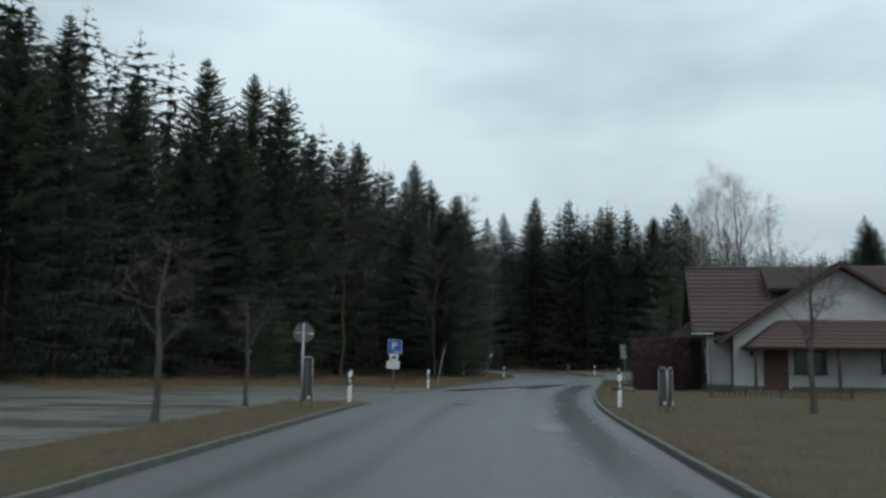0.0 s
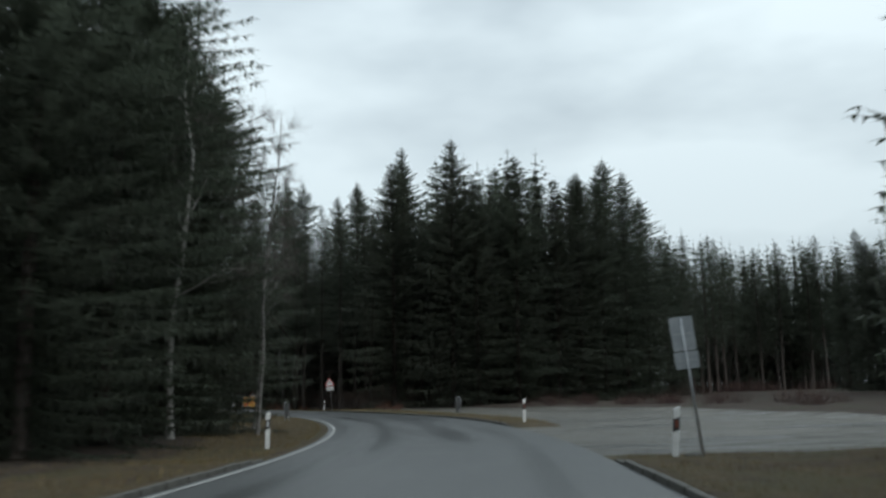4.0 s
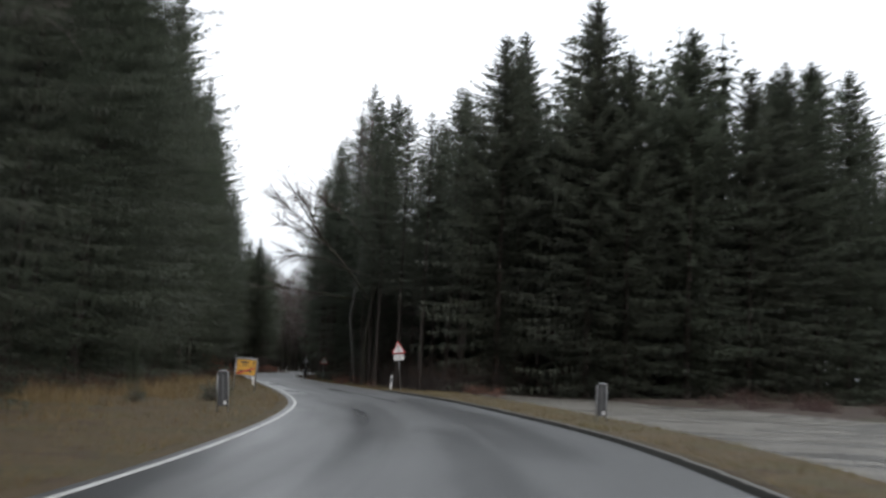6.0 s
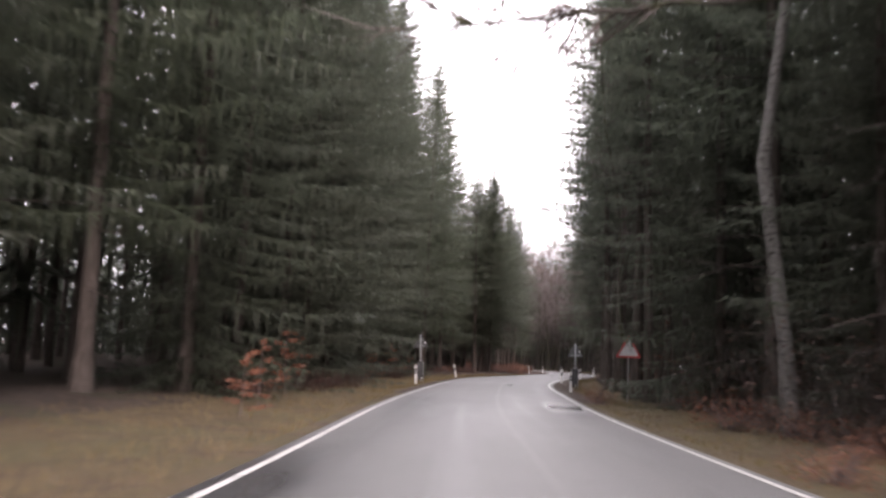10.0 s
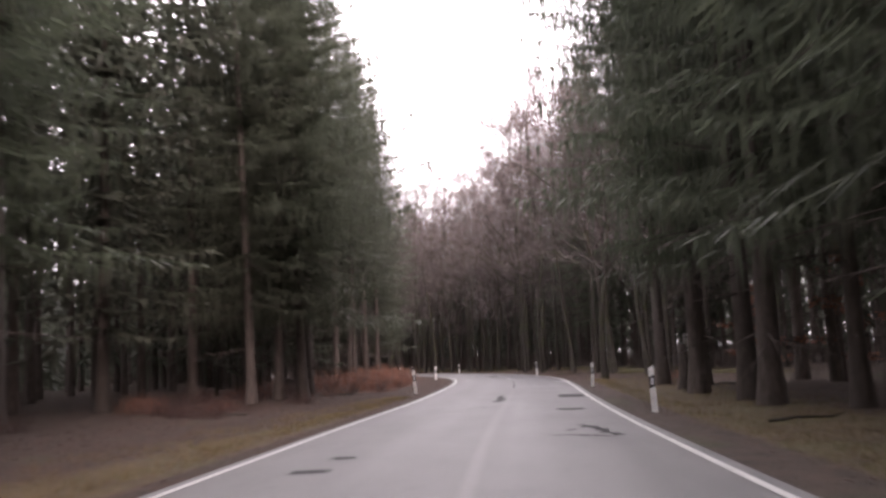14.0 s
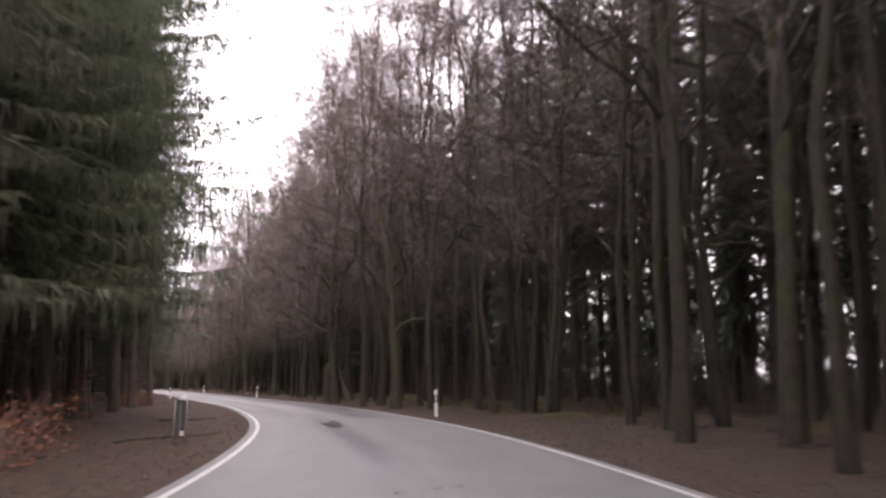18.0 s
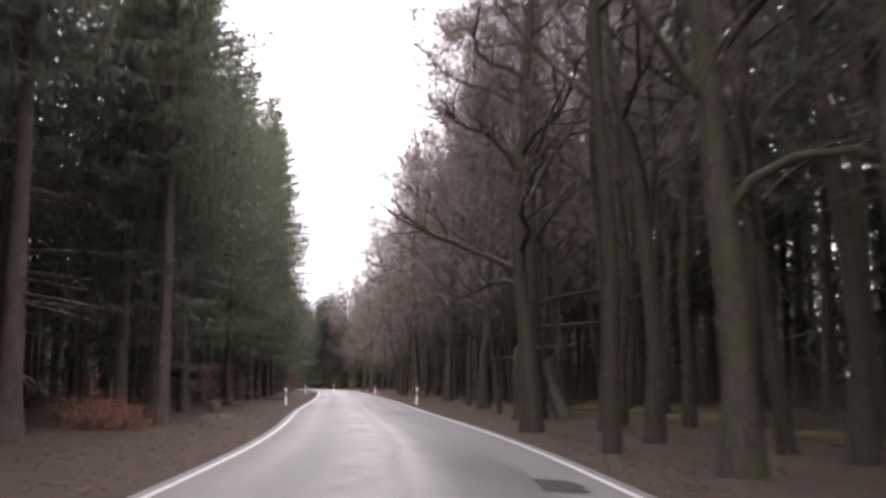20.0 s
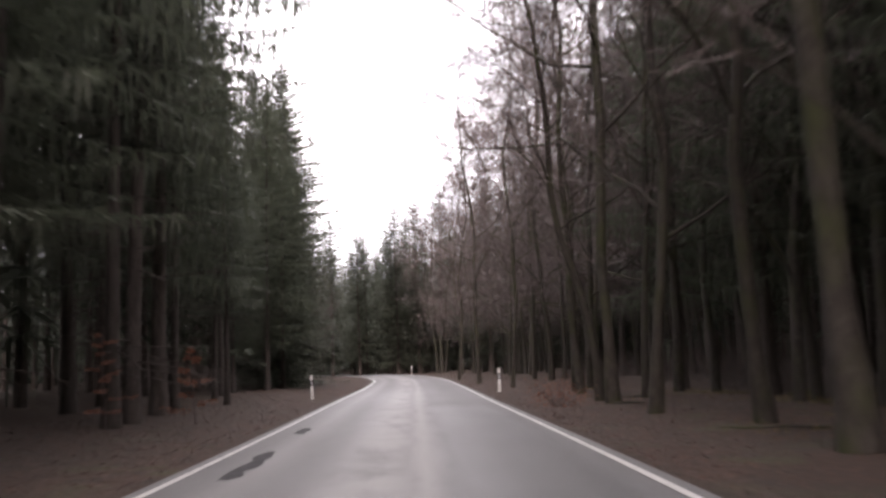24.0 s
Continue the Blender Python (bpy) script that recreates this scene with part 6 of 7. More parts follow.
for z, a, l in ((2.5, -25, 2.6), (2.2, 165, 1.0), (2.3, 40, 1.3)):
    d = Vector((math.cos(radians(a)), math.sin(radians(a)), 0.05))
    pts = [Vector((0, 0, z)), Vector((0, 0, z + 0.05)) + d * l * 0.4, Vector((0, 0, z)) + d * l * 0.8, Vector((0, 0, z + 0.15)) + d * l]
    v, f = tube_arrays([tuple(p) for p in pts], [0.05, 0.04, 0.028, 0.01], 7)
    part("limb", mesh_of("limb", v, f, BEECH, True), t)
t = thing("fallen_log", "mossy leaning log beside the broken tree", "log", m=pose(-38.9, 347.6, gz(-38.9, 347.6), 0, 0, 0))
v, f = tube_arrays([(0.5, -0.5, -0.15), (0.3, -0.25, 0.25), (-0.1, 0.2, 0.95), (-0.4, 0.5, 1.5), (-0.42, 0.55, 2.0), (-0.2, 0.5, 2.4)], [0.27, 0.22, 0.2, 0.17, 0.15, 0.06], 10)
part("log_body", mesh_of("log_body", v, f, BEECH, True), t)

# ---- shrubs ----


def shrub_arrays(seed, h, w, stems, leaves, size, root=0.15, thick=0.018):
    rs = np.random.RandomState(seed)
    wood, tri = [], []
    for _ in range(stems):
        a, l = rs.uniform(0, 6.28), h * rs.uniform(0.6, 1.1)
        d = np.array([math.cos(a) * w / h * rs.uniform(0.1, 0.7), math.sin(a) * w / h * rs.uniform(0.1, 0.7), 1])
        p = np.array([rs.uniform(-root, root), rs.uniform(-root, root), -0.05]) + np.outer(np.linspace(0, l, 4), d / np.linalg.norm(d))
        p[1:] += rs.uniform(-0.06, 0.06, (3, 3))
        wood.append(tube_arrays(p, [thick, thick * 0.72, thick * 0.44, thick * 0.17], 4))
        for _ in range(leaves):
            u = rs.uniform(0.2, 1.0)
            c = np.array([np.interp(u * 3, range(4), p[:, k]) for k in range(3)])
            dd = rs.uniform(-1, 1, 3) * np.array([1, 1, 0.35])
            c = c + dd * w * 0.38 * (1.1 - 0.5 * u)
            e1 = rs.uniform(-1, 1, 3) * np.array([1, 1, 0.5])
            e1 /= np.linalg.norm(e1)
            e2 = np.cross(e1, rs.uniform(-1, 1, 3))
            e2 /= np.linalg.norm(e2)
            s = size * rs.uniform(0.6, 1.3)
            tri += [[c - e1 * s, c + e2 * s * 0.5, c + e1 * s], [c - e1 * s, c + e1 * s, c - e2 * s * 0.5]]
    tri = np.array(tri)
    return joined(wood), (tri.reshape(-1, 3), np.arange(len(tri) * 3).reshape(-1, 3))


def tiered_arrays(seed, h, w, tiers, leaves, size):
    """A young beech: a thin stem with level sprays of small leaves, one above the other."""
    rs = np.random.RandomState(seed)
    stem = np.array([(0.04 * math.sin(3 * u + seed), 0.04 * math.cos(2 * u + seed), h * u - 0.05) for u in np.linspace(0, 1, 6)])
    wood, tri = [tube_arrays(stem, np.linspace(0.02, 0.004, 6), 5)], []
    for i in range(tiers):
        u = 0.18 + 0.8 * (i + rs.uniform(0, 0.8)) / tiers
        a = i * 2.4 + rs.uniform(-0.5, 0.5)
        reach = w * (1.05 - 0.75 * u) * rs.uniform(0.6, 1.1)
        b = np.array([np.interp(u * 5, range(6), stem[:, k]) for k in range(3)])
        d = np.array([math.cos(a), math.sin(a), rs.uniform(-0.05, 0.25)])
        wood.append(tube_arrays([b, b + d * reach * 0.5, b + d * reach], [0.008, 0.005, 0.002], 3))
        side = np.array([-math.sin(a), math.cos(a), 0])
        for _ in range(leaves):
            q = rs.uniform(0.15, 1.05)
            c = b + d * reach * q + side * rs.uniform(-1, 1) * 0.32 * reach * (1.15 - abs(q - 0.55)) + np.array([0, 0, rs.uniform(-0.07, 0.05)])
            e1 = rs.uniform(-1, 1, 3) * np.array([1, 1, 0.6])
            e1 /= np.linalg.norm(e1)
            e2 = np.cross(e1, rs.uniform(-1, 1, 3))
            e2 /= np.linalg.norm(e2) + 1e-9
            k = size * rs.uniform(0.6, 1.3)
            tri += [[c - e1 * k, c + e2 * k * 0.5, c + e1 * k], [c - e1 * k, c + e1 * k, c - e2 * k * 0.5]]
    tri = np.array(tri)
    return joined(wood), (tri.reshape(-1, 3), np.arange(len(tri) * 3).reshape(-1, 3))


def make_shrub(label, seed, h, w, stems, leaves, size, leafmat, woodmat=TWIG, name="beech_sapling", root=0.15, thick=0.018, tiers=0):
    t = thing(name, label, "shrub")
    (v, f), (tv, tf) = tiered_arrays(seed, h, w, tiers, leaves, size) if tiers else shrub_arrays(seed, h, w, stems, leaves, size, root, thick)
    tagged(part("woody_growth", mesh_of("woody_growth", v, f, woodmat, True), t), kind="stuff")
    part("foliage", mesh_of("foliage", tv, tf, leafmat), t)
    return t


saplings = [make_shrub("beech sapling holding dry copper leaves", 501 + i, 2.0, 0.95, 1, 75, 0.036, DRY_LEAF, tiers=9) for i in range(3)]
low_beech = [make_shrub("low thicket of dry copper beech leaves", 511 + i, 1.0, 1.9, 26, 60, 0.024, DRY_LEAF) for i in range(3)]
brush = [make_shrub("low bare reddish undergrowth", 521 + i, 1.1, 1.8, 70, 8, 0.03, LITTER, RED_TWIG, "undergrowth", 0.7, 0.009) for i in range(2)]
for i, (x, y, s) in enumerate(((-48.9, 336.3, 0.85), (-58.5, 353.5, 1.25), (-57.6, 352.2, 0.9), (-44.5, 329.0, 0.6), (-72, 381, 1.2), (-80, 393, 1.1), (-17.9, 198.8, 0.8), (-19.2, 203, 0.8),
                               (-8.1, 167, 0.75), (-9.8, 171, 0.9), (-11.8, 176.5, 1.1), (-14.6, 183, 1.2), (-19.5, 207, 1.2), (-20.6, 214, 0.9), (-6.6, 258, 2.2), (-4.5, 251.5, 2.6),
                               (-36.5, 312, 0.8))):
    stand(saplings[i % 3], x, y, s, i * 50, "copper beech saplings")
tall_sapling = make_shrub("tall young beech with tiers of dry copper leaves", 505, 3.5, 1.15, 1, 95, 0.04, DRY_LEAF, tiers=12)
stand(tall_sapling, -61.1, 359.5, 1.0, 20, "copper beech saplings")
stand(tall_sapling, -79.2, 389.5, 0.7, 120, "copper beech saplings")
stand(saplings[1], -62.2, 384.5, 0.9, 80, "copper beech saplings")
stand(low_beech[0], -72.6, 399.4, 1.0, 10, "copper beech thicket")
stand(low_beech[1], -48.7, 336.0, 1.35, 40, "copper beech thicket")
stand(low_beech[2], -49.3, 336.8, 1.25, 160, "copper beech thicket")
stand(low_beech[0], -48.2, 336.7, 1.1, 250, "copper beech thicket")
for i in range(44):
    y = 261 + i * 0.95 + rnd.uniform(-0.8, 0.8)
    x = float(left_edge(y)) - (3.0 + rnd.uniform(0, 5.0) + (1.5 if y < 262 else 0))
    stand(low_beech[i % 3], x, y, rnd.uniform(0.9, 1.6), rnd.uniform(0, 360), "copper beech thicket")
for x, y, s in ((2.6, 171.5, 1.0), (1.2, 173.5, 1.2), (3.6, 168, 0.9), (13.0, 143.5, 0.9), (14.2, 142.5, 0.8), (-6.0, 262.0, 0.8), (-9.0, 263.0, 0.7), (-77.2, 411.6, 0.7), (2.2, 163.5, 0.8), (5.2, 158.5, 0.7), (-3.2, 184.5, 0.9)):
    stand(low_beech[int(abs(x * 3)) % 3], x, y, s, x * 90, "copper beech thicket")
for i in range(60):
    y = rnd.uniform(98, 215) if i < 36 else rnd.uniform(96, 140)
    if i < 36:
        x = float(left_edge(y)) - woods_left(y) + rnd.uniform(-0.5, 2.6)
    else:
        x = 33 - max(0, y - 118) * 0.42 + rnd.uniform(0, 6)
    stand(brush[i % 2], x, y, rnd.uniform(0.7, 1.2), rnd.uniform(0, 360), "bare undergrowth at the forest edge")
thicket = [make_shrub("tangled bare brown thicket among the trunks", 531 + i, 2.2, 4.2, 110, 10, 0.03, LITTER, DARK_TWIG, "brown_thicket", 1.9, 0.008) for i in range(2)]
bush = make_shrub("low dark evergreen bush in the dead grass", 541, 0.85, 0.95, 26, 60, 0.03, NEEDLES, TWIG, "evergreen_bush", 0.25)
stand(bush, 3.0, 118.1, 1.0, 0, "")
stand(bush, 2.0, 113.0, 0.6, 90, "")
for k in range(44):
    y = rnd.uniform(147, 186)
    x = float(right_edge(y)) + rnd.uniform(5.2, 15)
    stand(thicket[k % 2], x, y, rnd.uniform(0.7, 1.5), rnd.uniform(0, 360), "bare thicket among the trunks")
for k in range(26):
    y = rnd.uniform(104, 152)
    stand(brush[k % 2], float(left_edge(y)) - woods_left(y) + rnd.uniform(0.5, 4.0), y, rnd.uniform(0.5, 0.95), k * 70, "bare undergrowth at the forest edge")
for k in range(22):
    y = rnd.uniform(226, 260)
    stand((brush + low_beech[:1])[k % 3], float(left_edge(y)) - rnd.uniform(4.2, 9.5), y, rnd.uniform(0.5, 0.9), k * 81, "bare undergrowth at the forest edge")
for k in range(26):
    y = rnd.uniform(374, 440)
    stand(thicket[k % 2], float(right_edge(y)) + rnd.uniform(5.0, 14) / math.cos(heading(y)), y, rnd.uniform(0.5, 0.85), k * 63, "bare thicket among the trunks")
for k in range(18):
    x = rnd.uniform(46, 120)
    stand(brush[k % 2], x, float(np.interp(x, [46, 60, 76, 110, 150], [157, 178, 193, 191, 175])) - rnd.uniform(1, 5), rnd.uniform(1.2, 2.0), k * 50, "bare undergrowth at the forest edge")
for k in range(14):
    x, y = 6 - k * 1.5 - rnd.uniform(0, 2), 52 + k * 0.5 + rnd.uniform(0, 3) - max(0, k - 6) * 1.3
    stand(brush[k % 2], min(x, float(left_edge(y)) - 3.0), y, 0.8, k * 40, "bare undergrowth at the forest edge")

for k in range(46):
    y = rnd.uniform(264, 425)
    x = float(right_edge(y)) + rnd.uniform(7, 17) / math.cos(heading(y))
    stand(thicket[k % 2], x, y, rnd.uniform(0.6, 1.3), rnd.uniform(0, 360), "bare thicket among the trunks")
# the red hedge between house and lay-by
t = thing("hedge", "dense dark red bare hedge beside the house", "hedge")
rs = np.random.RandomState(77)
wood = []
for i in range(2600):
    u = rs.uniform(0, 1)
    cx, cy = 11.1 + 3.9 * u + rs.uniform(-1.2, 1.2), 46.6 + 15 * u + rs.uniform(-1, 1)
    if cx - float(right_edge(cy)) < 0.8:
        continue
    h = rs.uniform(1.4, 2.7) * (1.0 if u > 0.1 else 0.8)
    d = np.array([rs.uniform(-0.35, 0.35), rs.uniform(-0.35, 0.35), 1.0])
    p = np.array([cx, cy, gz(cx, cy) - 0.05]) + np.outer(np.linspace(0, h, 4), d)
    p[1:] += rs.uniform(-0.12, 0.12, (3, 3))
    wood.append(tube_arrays(p, [0.013, 0.011, 0.008, 0.003], 3))
v, f = joined(wood)
tagged(part("woody_growth", mesh_of("woody_growth", v, f, RED_TWIG, True), t), kind="stuff")
tri = []
for i in range(26000):
    u = rs.uniform(0, 1)
    c = np.array([11.1 + 3.9 * u + rs.uniform(-1.4, 1.4), 46.6 + 15 * u + rs.uniform(-1.2, 1.2), rs.uniform(0.25, 2.75)])
    if c[0] - float(right_edge(c[1])) < 0.6:
        continue
    d, e = rs.uniform(-1, 1, 3), rs.uniform(-1, 1, 3) * 0.011
    tri.append([c - e, c + e, c + d * 0.4])
tri = np.array(tri)
tagged(part("twig_mass", mesh_of("twig_mass", tri.reshape(-1, 3), np.arange(len(tri) * 3).reshape(-1, 3), RED_TWIG), t), kind="stuff")

# ---- stones, stumps, branches on the ground ----
rock_mesh = []
for i in range(3):
    bm = bmesh.new()
    bmesh.ops.create_icosphere(bm, subdivisions=2, radius=0.5)
    for vv in bm.verts:
        vv.co *= 1 + 0.28 * noise.noise(vv.co * 2.3 + Vector((i * 7, 0, 0)))
        vv.co.z *= 0.5
    me = bpy.data.meshes.new("boulder")
    bm.to_mesh(me)
    bm.free()
    me.materials.append(ROCK)
    rock_mesh.append(me)
for i, (x, y, s) in enumerate(((9.05, 45.2, 0.9), (9.1, 40.2, 0.6), (14.3, 72.5, 0.35), (11.2, 55.5, 0.7), (12.5, 61.5, 0.5), (-51.0, 345.0, 0.5), (-21, 205, 0.5), (-16.2, 176, 0.4), (-22.0, 198.5, 0.6))):
    ob = tagged(new("boulder", rock_mesh[i % 3]), "weathered mossy field stone lying in the grass", "stone", "field stones")
    ob.matrix_basis = pose(x, y, gz(x, y) + 0.05 * s, 0, 0, i * 47) @ Matrix.Diagonal((s * 1.4, s, s * 0.8, 1))
stump_v, stump_f = tube_arrays([(0, 0, -0.1), (0, 0, 0.1), (0.01, 0, 0.38)], [0.3, 0.22, 0.2], 12)
stump = mesh_of("stump", stump_v, stump_f.tolist() + [list(range(len(stump_v) - 12, len(stump_v)))], BARK, True)
for i, (x, y, s) in enumerate(((-54.76, 349.2, 1.1), (-46.6, 338.5, 1.0), (-51.5, 340, 0.8), (-9.0, 232, 1.0), (-31, 300, 0.9), (-7.6, 225, 0.9), (-60.5, 381, 0.8), (-17.9, 331, 0.9))):
    ob = tagged(new("tree_stump", stump), "low cut tree stump in the leaf litter", "stump", "tree stumps")
    ob.matrix_basis = pose(x, y, gz(x, y), 0, 0, i * 60) @ Matrix.Diagonal((s, s, s, 1))
for i in range(64):
    y = rnd.uniform(205, 405)
    sg = rnd.choice((-1, 1))
    e = float(left_edge(y)) if sg < 0 else float(right_edge(y))
    x = e + sg * rnd.uniform(1.8, 10) / math.cos(heading(y))
    l = rnd.uniform(0.5, 2.4)
    pts = [(0, 0, 0.02), (l * 0.35, rnd.uniform(-0.1, 0.1), 0.06), (l * 0.7, rnd.uniform(-0.2, 0.2), 0.05), (l, rnd.uniform(-0.3, 0.3), 0.1)]
    v, f = tube_arrays(pts, [0.035, 0.03, 0.02, 0.006], 5)
    ob = tagged(new("fallen_branch", mesh_of("fallen_branch", v, f, BEECH, True)), "dry fallen branch on the forest floor", "branch", "fallen branches")
    ob.matrix_basis = pose(x, y, gz(x, y), 0, 0, rnd.uniform(0, 360))

t = thing("fallen_log", "pale fallen log lying among the saplings", "log", m=pose(-22.9, 204.3, gz(-22.9, 204.3), 0, 0, 38))
v, f = tube_arrays([(-0.9, 0, 0.1), (-0.3, 0.03, 0.12), (0.4, 0, 0.12), (1.0, 0.05, 0.1)], [0.1, 0.105, 0.1, 0.085], 10)
part("log_body", mesh_of("log_body", v, f.tolist() + [list(range(10))[::-1], list(range(len(v) - 10, len(v)))], GREY_BIRCH, True), t)
t = thing("fallen_branch", "pale bent branch arching over the verge", "branch", m=pose(-102.4, 424.4, gz(-102.4, 424.4), 0, 0, 25))
v, f = tube_arrays([(-0.9, 0, -0.05), (-0.75, 0, 0.3), (-0.2, 0.05, 0.55), (0.5, 0.1, 0.72), (1.2, 0.1, 0.8)], [0.045, 0.042, 0.036, 0.025, 0.01], 7)
part("stem", mesh_of("stem", v, f, GREY_BIRCH, True), t)
clods = []
for i in range(2600):
    y = rnd.uniform(76, 142)
    x = float(right_edge(y)) + (2.5 if y > 92 else 0.8) + 17 * rnd.random() ** 0.8
    if layby(x, y) < 0.5 or wave(x * 1.7, y * 2.6) < 0.05:
        continue
    r = rnd.uniform(0.012, 0.045)
    a = rnd.uniform(0, 6.28)
    c, sn = r * math.cos(a), r * math.sin(a)
    clods.append((np.array([(c, sn, -0.01), (-sn * 0.8, c, -0.01), (-c, -sn * 0.9, -0.01), (sn, -c, -0.01), (0, 0, r * 0.8)]) + np.array([x, y, gz(x, y)]),
                  np.array([(0, 1, 4), (1, 2, 4), (2, 3, 4), (3, 0, 4)])))
v, f = joined(clods)
tagged(new("gravel_stones", mesh_of("gravel_stones", v, f, ROCK)), "loose stones and clods on the lay-by", "gravel", kind="stuff")

# ---- repairs, cracks and wet marks on the asphalt ----


def patch(y, f0, f1, length, mat, label, seed, lift=0.006):
    """A thin ragged patch lying on the road."""
    rs = np.random.RandomState(seed)
    n = 9
    vs, fs = [], []
    for i in range(n):
        yy = y + length * i / (n - 1)
        a, b = f0 + rs.uniform(-0.012, 0.012), f1 + rs.uniform(-0.012, 0.012)
        if i in (0, n - 1):
            a, b = a + 0.2 * (b - a), b - 0.2 * (b - a)
        for k in range(5):
            vs.append(road_point(yy, a + (b - a) * k / 4, lift))
        if i:
            for k in range(4):
                o = 5 * (i - 1) + k
                fs.append((o, o + 1, o + 6, o + 5))
    ob = tagged(new("asphalt_patch", mesh_of("asphalt_patch", vs, np.array(fs), mat)), label, "road patch", "repairs on the road", kind="structure")


def crack(y, f0, dy, df, w, seed, label="dark tar-filled crack in the asphalt"):
    rs = np.random.RandomState(seed)
    n = 12
    vs, fs = [], []
    for i in range(n):
        yy, ff = y + dy * i / (n - 1) + rs.uniform(-0.25, 0.25) * abs(dy) / n, f0 + df * i / (n - 1) + rs.uniform(-1, 1) * min(0.012, 0.12 * w)
        ww = w * rs.uniform(0.4, 1.3) / 6.0
        vs += [road_point(yy - 0.03, ff - ww, 0.007), road_point(yy + 0.03, ff + ww, 0.007)]
        if i:
            fs.append((2 * i - 2, 2 * i - 1, 2 * i + 1, 2 * i))
    tagged(new("asphalt_crack", mesh_of("asphalt_crack", vs, np.array(fs), TAR)), label, "road crack", "cracks in the road", kind="structure")


T, P_ = "dark damp repair patch on the asphalt", "pale worn strip on the asphalt"
for i, (y, a, b, l, m) in enumerate(((241.4, 0.77, 0.87, 0.8, TAR), (248.4, 0.81, 0.95, 2.3, TAR), (230.1, 0.19, 0.27, 0.4, TAR), (231.6, 0.225, 0.27, 0.4, TAR), (286.5, 0.45, 0.485, 1.6, TAR), (290.3, 0.56, 0.6, 1.5, TAR),
                                     (133.5, 0.40, 0.66, 0.5, TAR), (137.5, 0.46, 0.56, 4.0, TAR), (146.5, 0.06, 0.22, 1.6, TAR), (150.5, 0.08, 0.2, 1.5, TAR), (108.5, 0.56, 0.78, 0.35, PALE), (116, 0.5, 0.72, 0.3, PALE),
                                     (76.0, 0.42, 0.62, 0.3, PALE), (79.5, 0.4, 0.66, 0.3, PALE), (83.0, 0.62, 0.82, 0.35, PALE), (36.0, 0.42, 0.6, 0.3, PALE), (31.2, 0.72, 0.86, 0.35, PALE), (40.5, 0.7, 0.88, 0.4, PALE),
                                     (155, 0.62, 0.72, 1.0, TAR), (327.2, 0.80, 0.89, 1.3, TAR), (310.5, 0.36, 0.42, 3.2, TAR),
                                     (384.0, 0.13, 0.17, 3.0, TAR), (390, 0.12, 0.16, 1.5, TAR), (19.0, 0.72, 0.80, 2.5, PALE))):
    patch(y, a, b, l, m, T if m is TAR else P_, 600 + i)
for i, (y, f, dy, df, w) in enumerate(((246.6, 0.5, 2.2, 0.015, 0.13), (248.6, 0.515, 2.5, -0.02, 0.1), (234.4, 0.73, -0.4, 0.12, 0.16), (236.5, 0.81, -2.4, 0.05, 0.10), (235.2, 0.75, 1.0, 0.08, 0.05), (243.5, 0.40, 0.6, 0.13, 0.12), (284, 0.50, 9.0, 0.05, 0.025), (296, 0.42, 1.0, 0.16, 0.05), (201, 0.6, 3.0, 0.04, 0.12),
                                       (311, 0.42, 4.0, 0.02, 0.12), (259, 0.55, 16, 0.0, 0.022), (291.5, 0.36, 3.2, 0.15, 0.07), (295.0, 0.51, -8.5, -0.02, 0.06), (289.0, 0.44, -2.5, 0.08, 0.09), (287.0, 0.38, 1.5, 0.06, 0.05), (139, 0.52, -16, 0.06, 0.07))):
    crack(y, f, dy, df, w, 700 + i)
# ---- grass, leaves and twigs on the verges ----
rs = np.random.RandomState(31)


def blades(name, label, mat, n, place, hmin, hmax, w, bend=0.5):
    pts = place(n)
    z = ground_z(pts[:, 0], pts[:, 1])
    keep = z > -0.1
    pts, z = pts[keep], z[keep]
    m = len(pts)
    a, h = rs.uniform(0, 6.28, m), rs.uniform(hmin, hmax, m) * pts[:, 2]
    side_v = np.stack([np.cos(a), np.sin(a), 0 * a], 1) * w
    lean = rs.uniform(-bend, bend, (m, 2)) * h[:, None]
    base = np.stack([pts[:, 0], pts[:, 1], z - 0.02], 1)
    tip = base + np.stack([lean[:, 0], lean[:, 1], h], 1)
    tri = np.stack([base - side_v, base + side_v, tip], 1).reshape(-1, 3)
    return tagged(new(name, mesh_of(name, tri, np.arange(len(tri)).reshape(-1, 3), mat)), label, "grass", kind="stuff")


def strip_place(y0, y1, sgn, near, far_of):
    def f(n):
        y = rs.uniform(y0, y1, n)
        far = np.array([far_of(q) for q in y])
        d = near + (far - near) * rs.uniform(0, 1, n) ** 1.4
        e = left_edge(y) if sgn < 0 else right_edge(y)
        d = np.where(y > 183, np.maximum(d, (0.5 if sgn < 0 else 1.0) + rs.uniform(0, 0.8, n)), d)
        x = e + sgn * d
        hard_here = np.maximum(parking(x, y), layby(x, y)) > 0.35
        tuft = 0.55 + 0.45 * wave(x * 6, y * 6)
        ok = ~hard_here & (rs.uniform(0, 1, n) < np.clip(tuft + 0.25, 0, 1))
        return np.stack([x, y, 0.6 + 0.8 * np.clip(tuft, 0, 1)], 1)[ok]
    return f


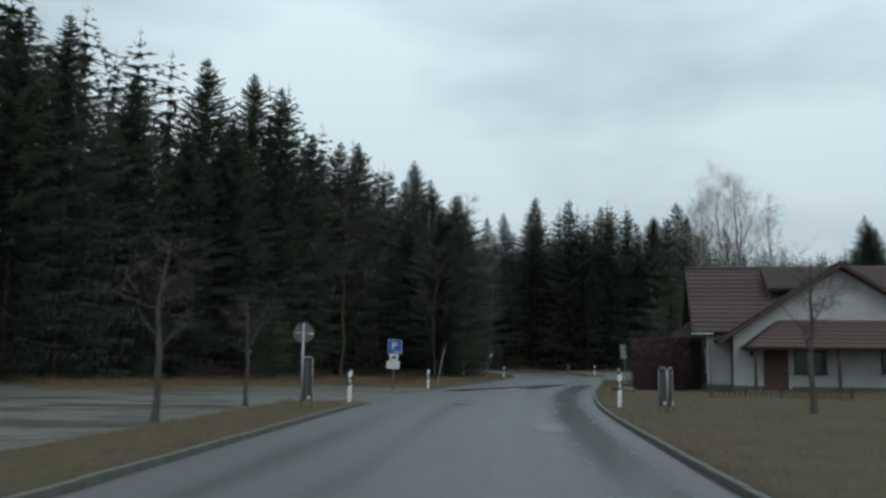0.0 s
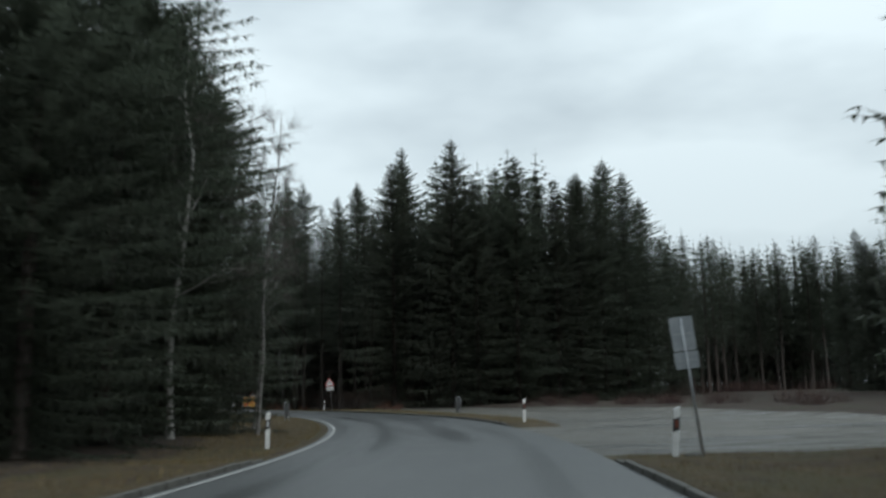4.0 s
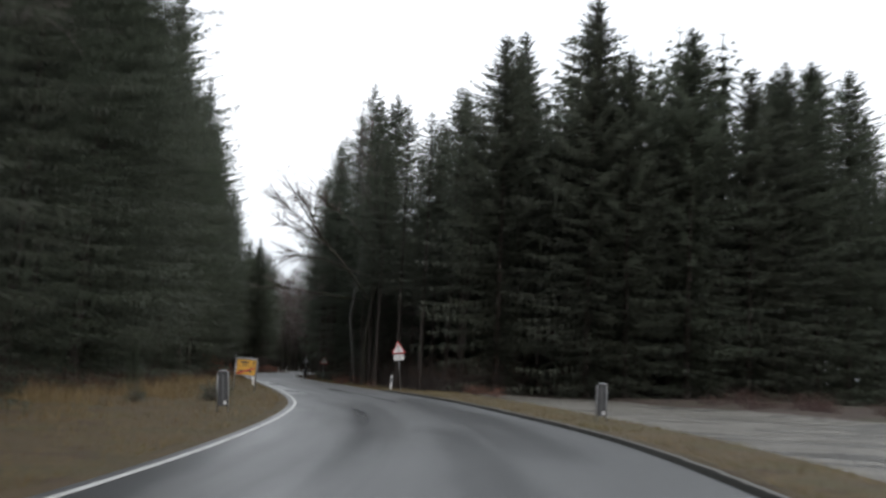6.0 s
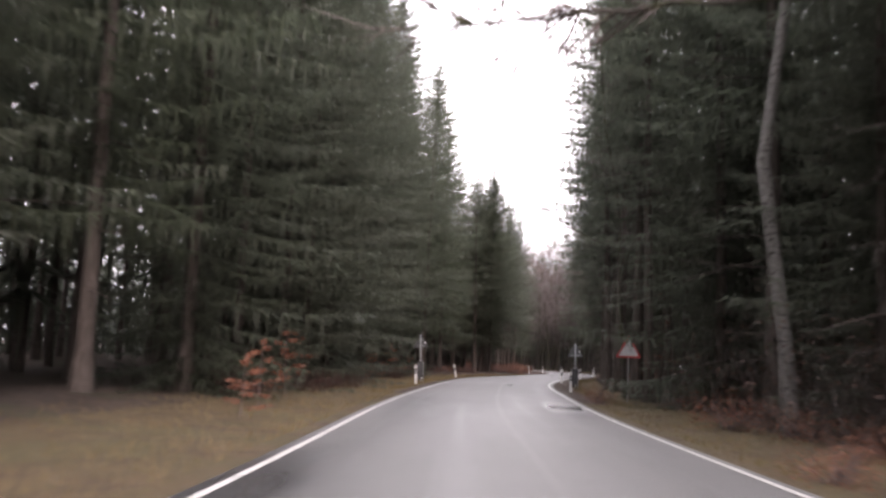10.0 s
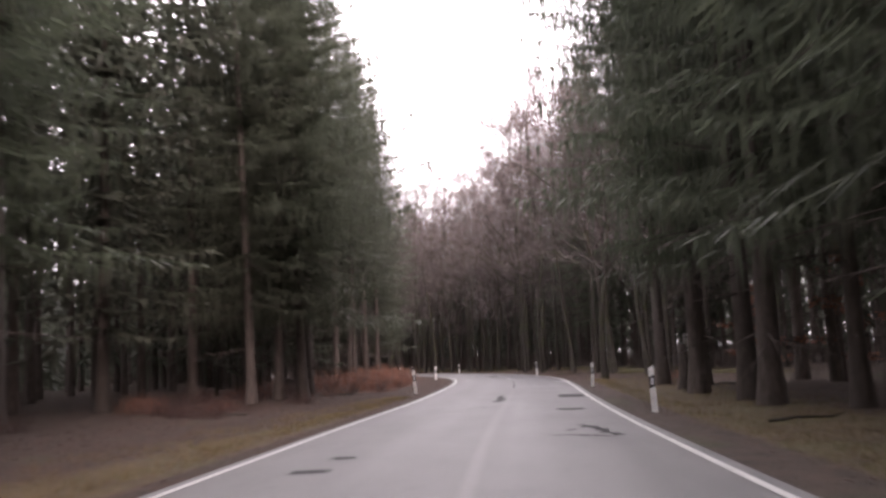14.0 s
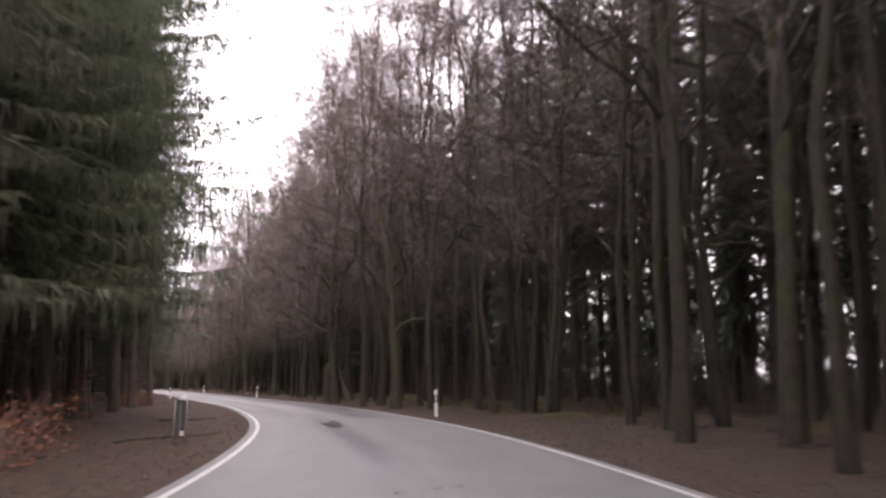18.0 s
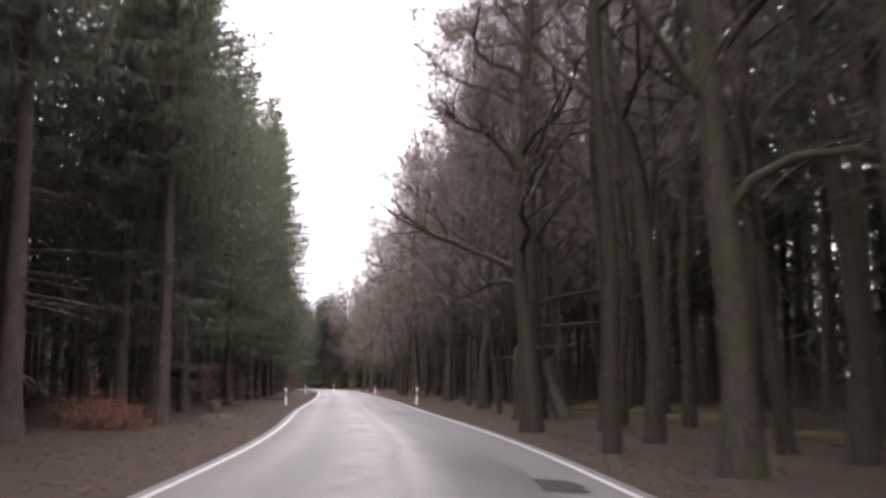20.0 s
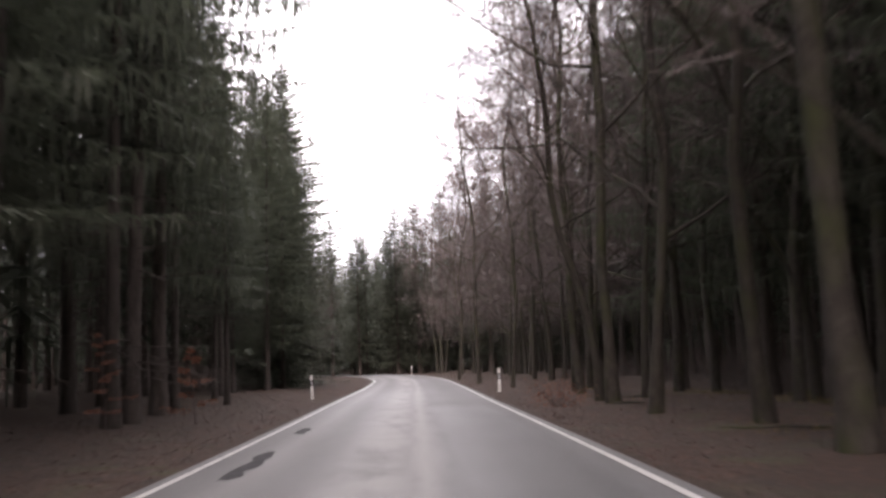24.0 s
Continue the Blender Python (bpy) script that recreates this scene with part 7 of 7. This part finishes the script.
def clumped_place(y0, y1, near, far, sgn=-1):
    """Scattered clumps on one verge."""
    def f(n):
        y = rs.uniform(y0, y1, n)
        x = (left_edge(y) if sgn < 0 else right_edge(y)) + sgn * (near + (far - near) * rs.uniform(0, 1, n) ** 0.7) / (1 if sgn < 0 else 0.85)
        w = wave(x * 4 + 3, y * 4) + 0.5 * wave(x * 9, y * 9 + 5)
        ok = w > 0.1 + rs.uniform(-0.25, 0.25, n)
        return np.stack([x, y, 0.5 + np.clip(w, 0, 1)], 1)[ok]
    return f


LEFT_GRASS = lambda q: float(np.interp(q, [-20, 44, 60, 80, 100, 110, 145, 165, 200, 225, 255], [6, 5, 5, 4, 6, 9, 9, 5.5, 4, 4, 2]))
RIGHT_GRASS = lambda q: float(np.interp(q, [-20, 40, 73, 92, 145, 150, 185, 200, 255, 270], [12, 12, 6, 4, 6, 5, 4, 5, 5, 3]))
blades("verge_grass", "short matted straw-coloured winter grass", DEAD_GRASS, 70000, strip_place(5, 255, -1, 0.35, LEFT_GRASS), 0.04, 0.17, 0.006)
blades("verge_grass", "short matted straw-coloured winter grass", DEAD_GRASS, 60000, strip_place(8, 270, 1, 0.35, RIGHT_GRASS), 0.04, 0.15, 0.006)
blades("verge_grass", "thin dull green winter grass", GREEN_GRASS, 36000, strip_place(8, 270, 1, 0.3, RIGHT_GRASS), 0.03, 0.11, 0.006)
blades("verge_grass", "thin dull green winter grass", GREEN_GRASS, 30000, strip_place(5, 255, -1, 0.3, LEFT_GRASS), 0.03, 0.11, 0.006)
blades("tall_dead_grass", "tall dead straw stalks before the woods", DEAD_GRASS, 52000,
       clumped_place(100, 160, 3.2, 9.5), 0.15, 0.6, 0.006, 0.45)
blades("tall_dead_grass", "tall dead straw stalks along the parking ground", DEAD_GRASS, 9000,
       lambda n: (lambda u: np.stack([-19 + 19 * u + rs.uniform(-1, 1, n), 47 + 3.5 * u + rs.uniform(0.2, 2.2, n) - 6 * (1 - u) ** 2, np.ones(n)], 1))(rs.uniform(0, 1, n)), 0.15, 0.5, 0.006, 0.35)
blades("moss_tufts", "thin mossy green tufts on the forest floor", GREEN_GRASS, 12000,
       lambda n: np.stack([(lambda y: right_edge(y) + rs.uniform(5.5, 14, n))(yy := rs.uniform(325, 395, n)), yy, np.ones(n)], 1), 0.03, 0.1, 0.01)

blades("forest_grass", "flattened straw-coloured grass among the trunks", DEAD_GRASS, 30000, clumped_place(266, 410, 2.6, 10, 1), 0.04, 0.2, 0.010, 1.2)
blades("forest_grass", "dull green moss and grass among the trunks", GREEN_GRASS, 46000, clumped_place(262, 410, 2.2, 11, 1), 0.03, 0.12, 0.012, 1.0)
# mossy hummocks on the bank among the trunks
MOSSY_EARTH = worn("mossy_forest_earth", (0.045, 0.038, 0.025), (0.085, 0.08, 0.035), 5.0, 0.95, 0.0, 60.0, 0.5, 0.15)
hummocks = [tagged(new("earth_hummock", me.copy()), "low mossy hummock of earth on the forest bank", "ground", "mossy hummocks") for me in rock_mesh]
for ob in hummocks:
    ob.data.materials.clear()
    ob.data.materials.append(MOSSY_EARTH)
    for p in ob.data.polygons:
        p.use_smooth = True
for k in range(46):
    y = rnd.uniform(268, 405)
    x = float(right_edge(y)) + rnd.uniform(4.6, 12) / math.cos(heading(y))
    s = rnd.uniform(1.0, 2.6)
    ob = hummocks[k] if k < 3 else copy_thing(hummocks[k % 3], Matrix())
    ob.matrix_basis = pose(x, y, gz(x, y) - 0.02 * s, 0, 0, k * 53) @ Matrix.Diagonal((s * 1.5, s, 0.55 * s, 1))


def litter(n, y0, y1, sgn, near, far, size):
    y = rs.uniform(y0, y1, n)
    d = near + (far - near) * rs.uniform(0, 1, n) ** 1.3
    x = (left_edge(y) if sgn < 0 else right_edge(y)) + sgn * d
    c = np.stack([x, y, ground_z(x, y) + rs.uniform(0.004, 0.03, n)], 1)
    a = rs.uniform(0, 6.28, n)
    e1 = np.stack([np.cos(a), np.sin(a), rs.uniform(-0.4, 0.4, n)], 1) * size
    e2 = np.stack([-np.sin(a), np.cos(a), rs.uniform(-0.4, 0.4, n)], 1) * size * 0.6
    v = np.stack([c - e1, c - e2, c + e1, c + e2], 1).reshape(-1, 3)
    return v


v = np.concatenate([litter(44000, 205, 420, -1, 0.25, 9, 0.032), litter(46000, 255, 430, 1, 0.2, 9, 0.032), litter(9000, 150, 260, 1, 0.6, 8, 0.032)])
tagged(new("leaf_litter", mesh_of("leaf_litter", v, np.arange(len(v)).reshape(-1, 4), LITTER)), "brown fallen beech leaves along the road", "leaves", kind="stuff")
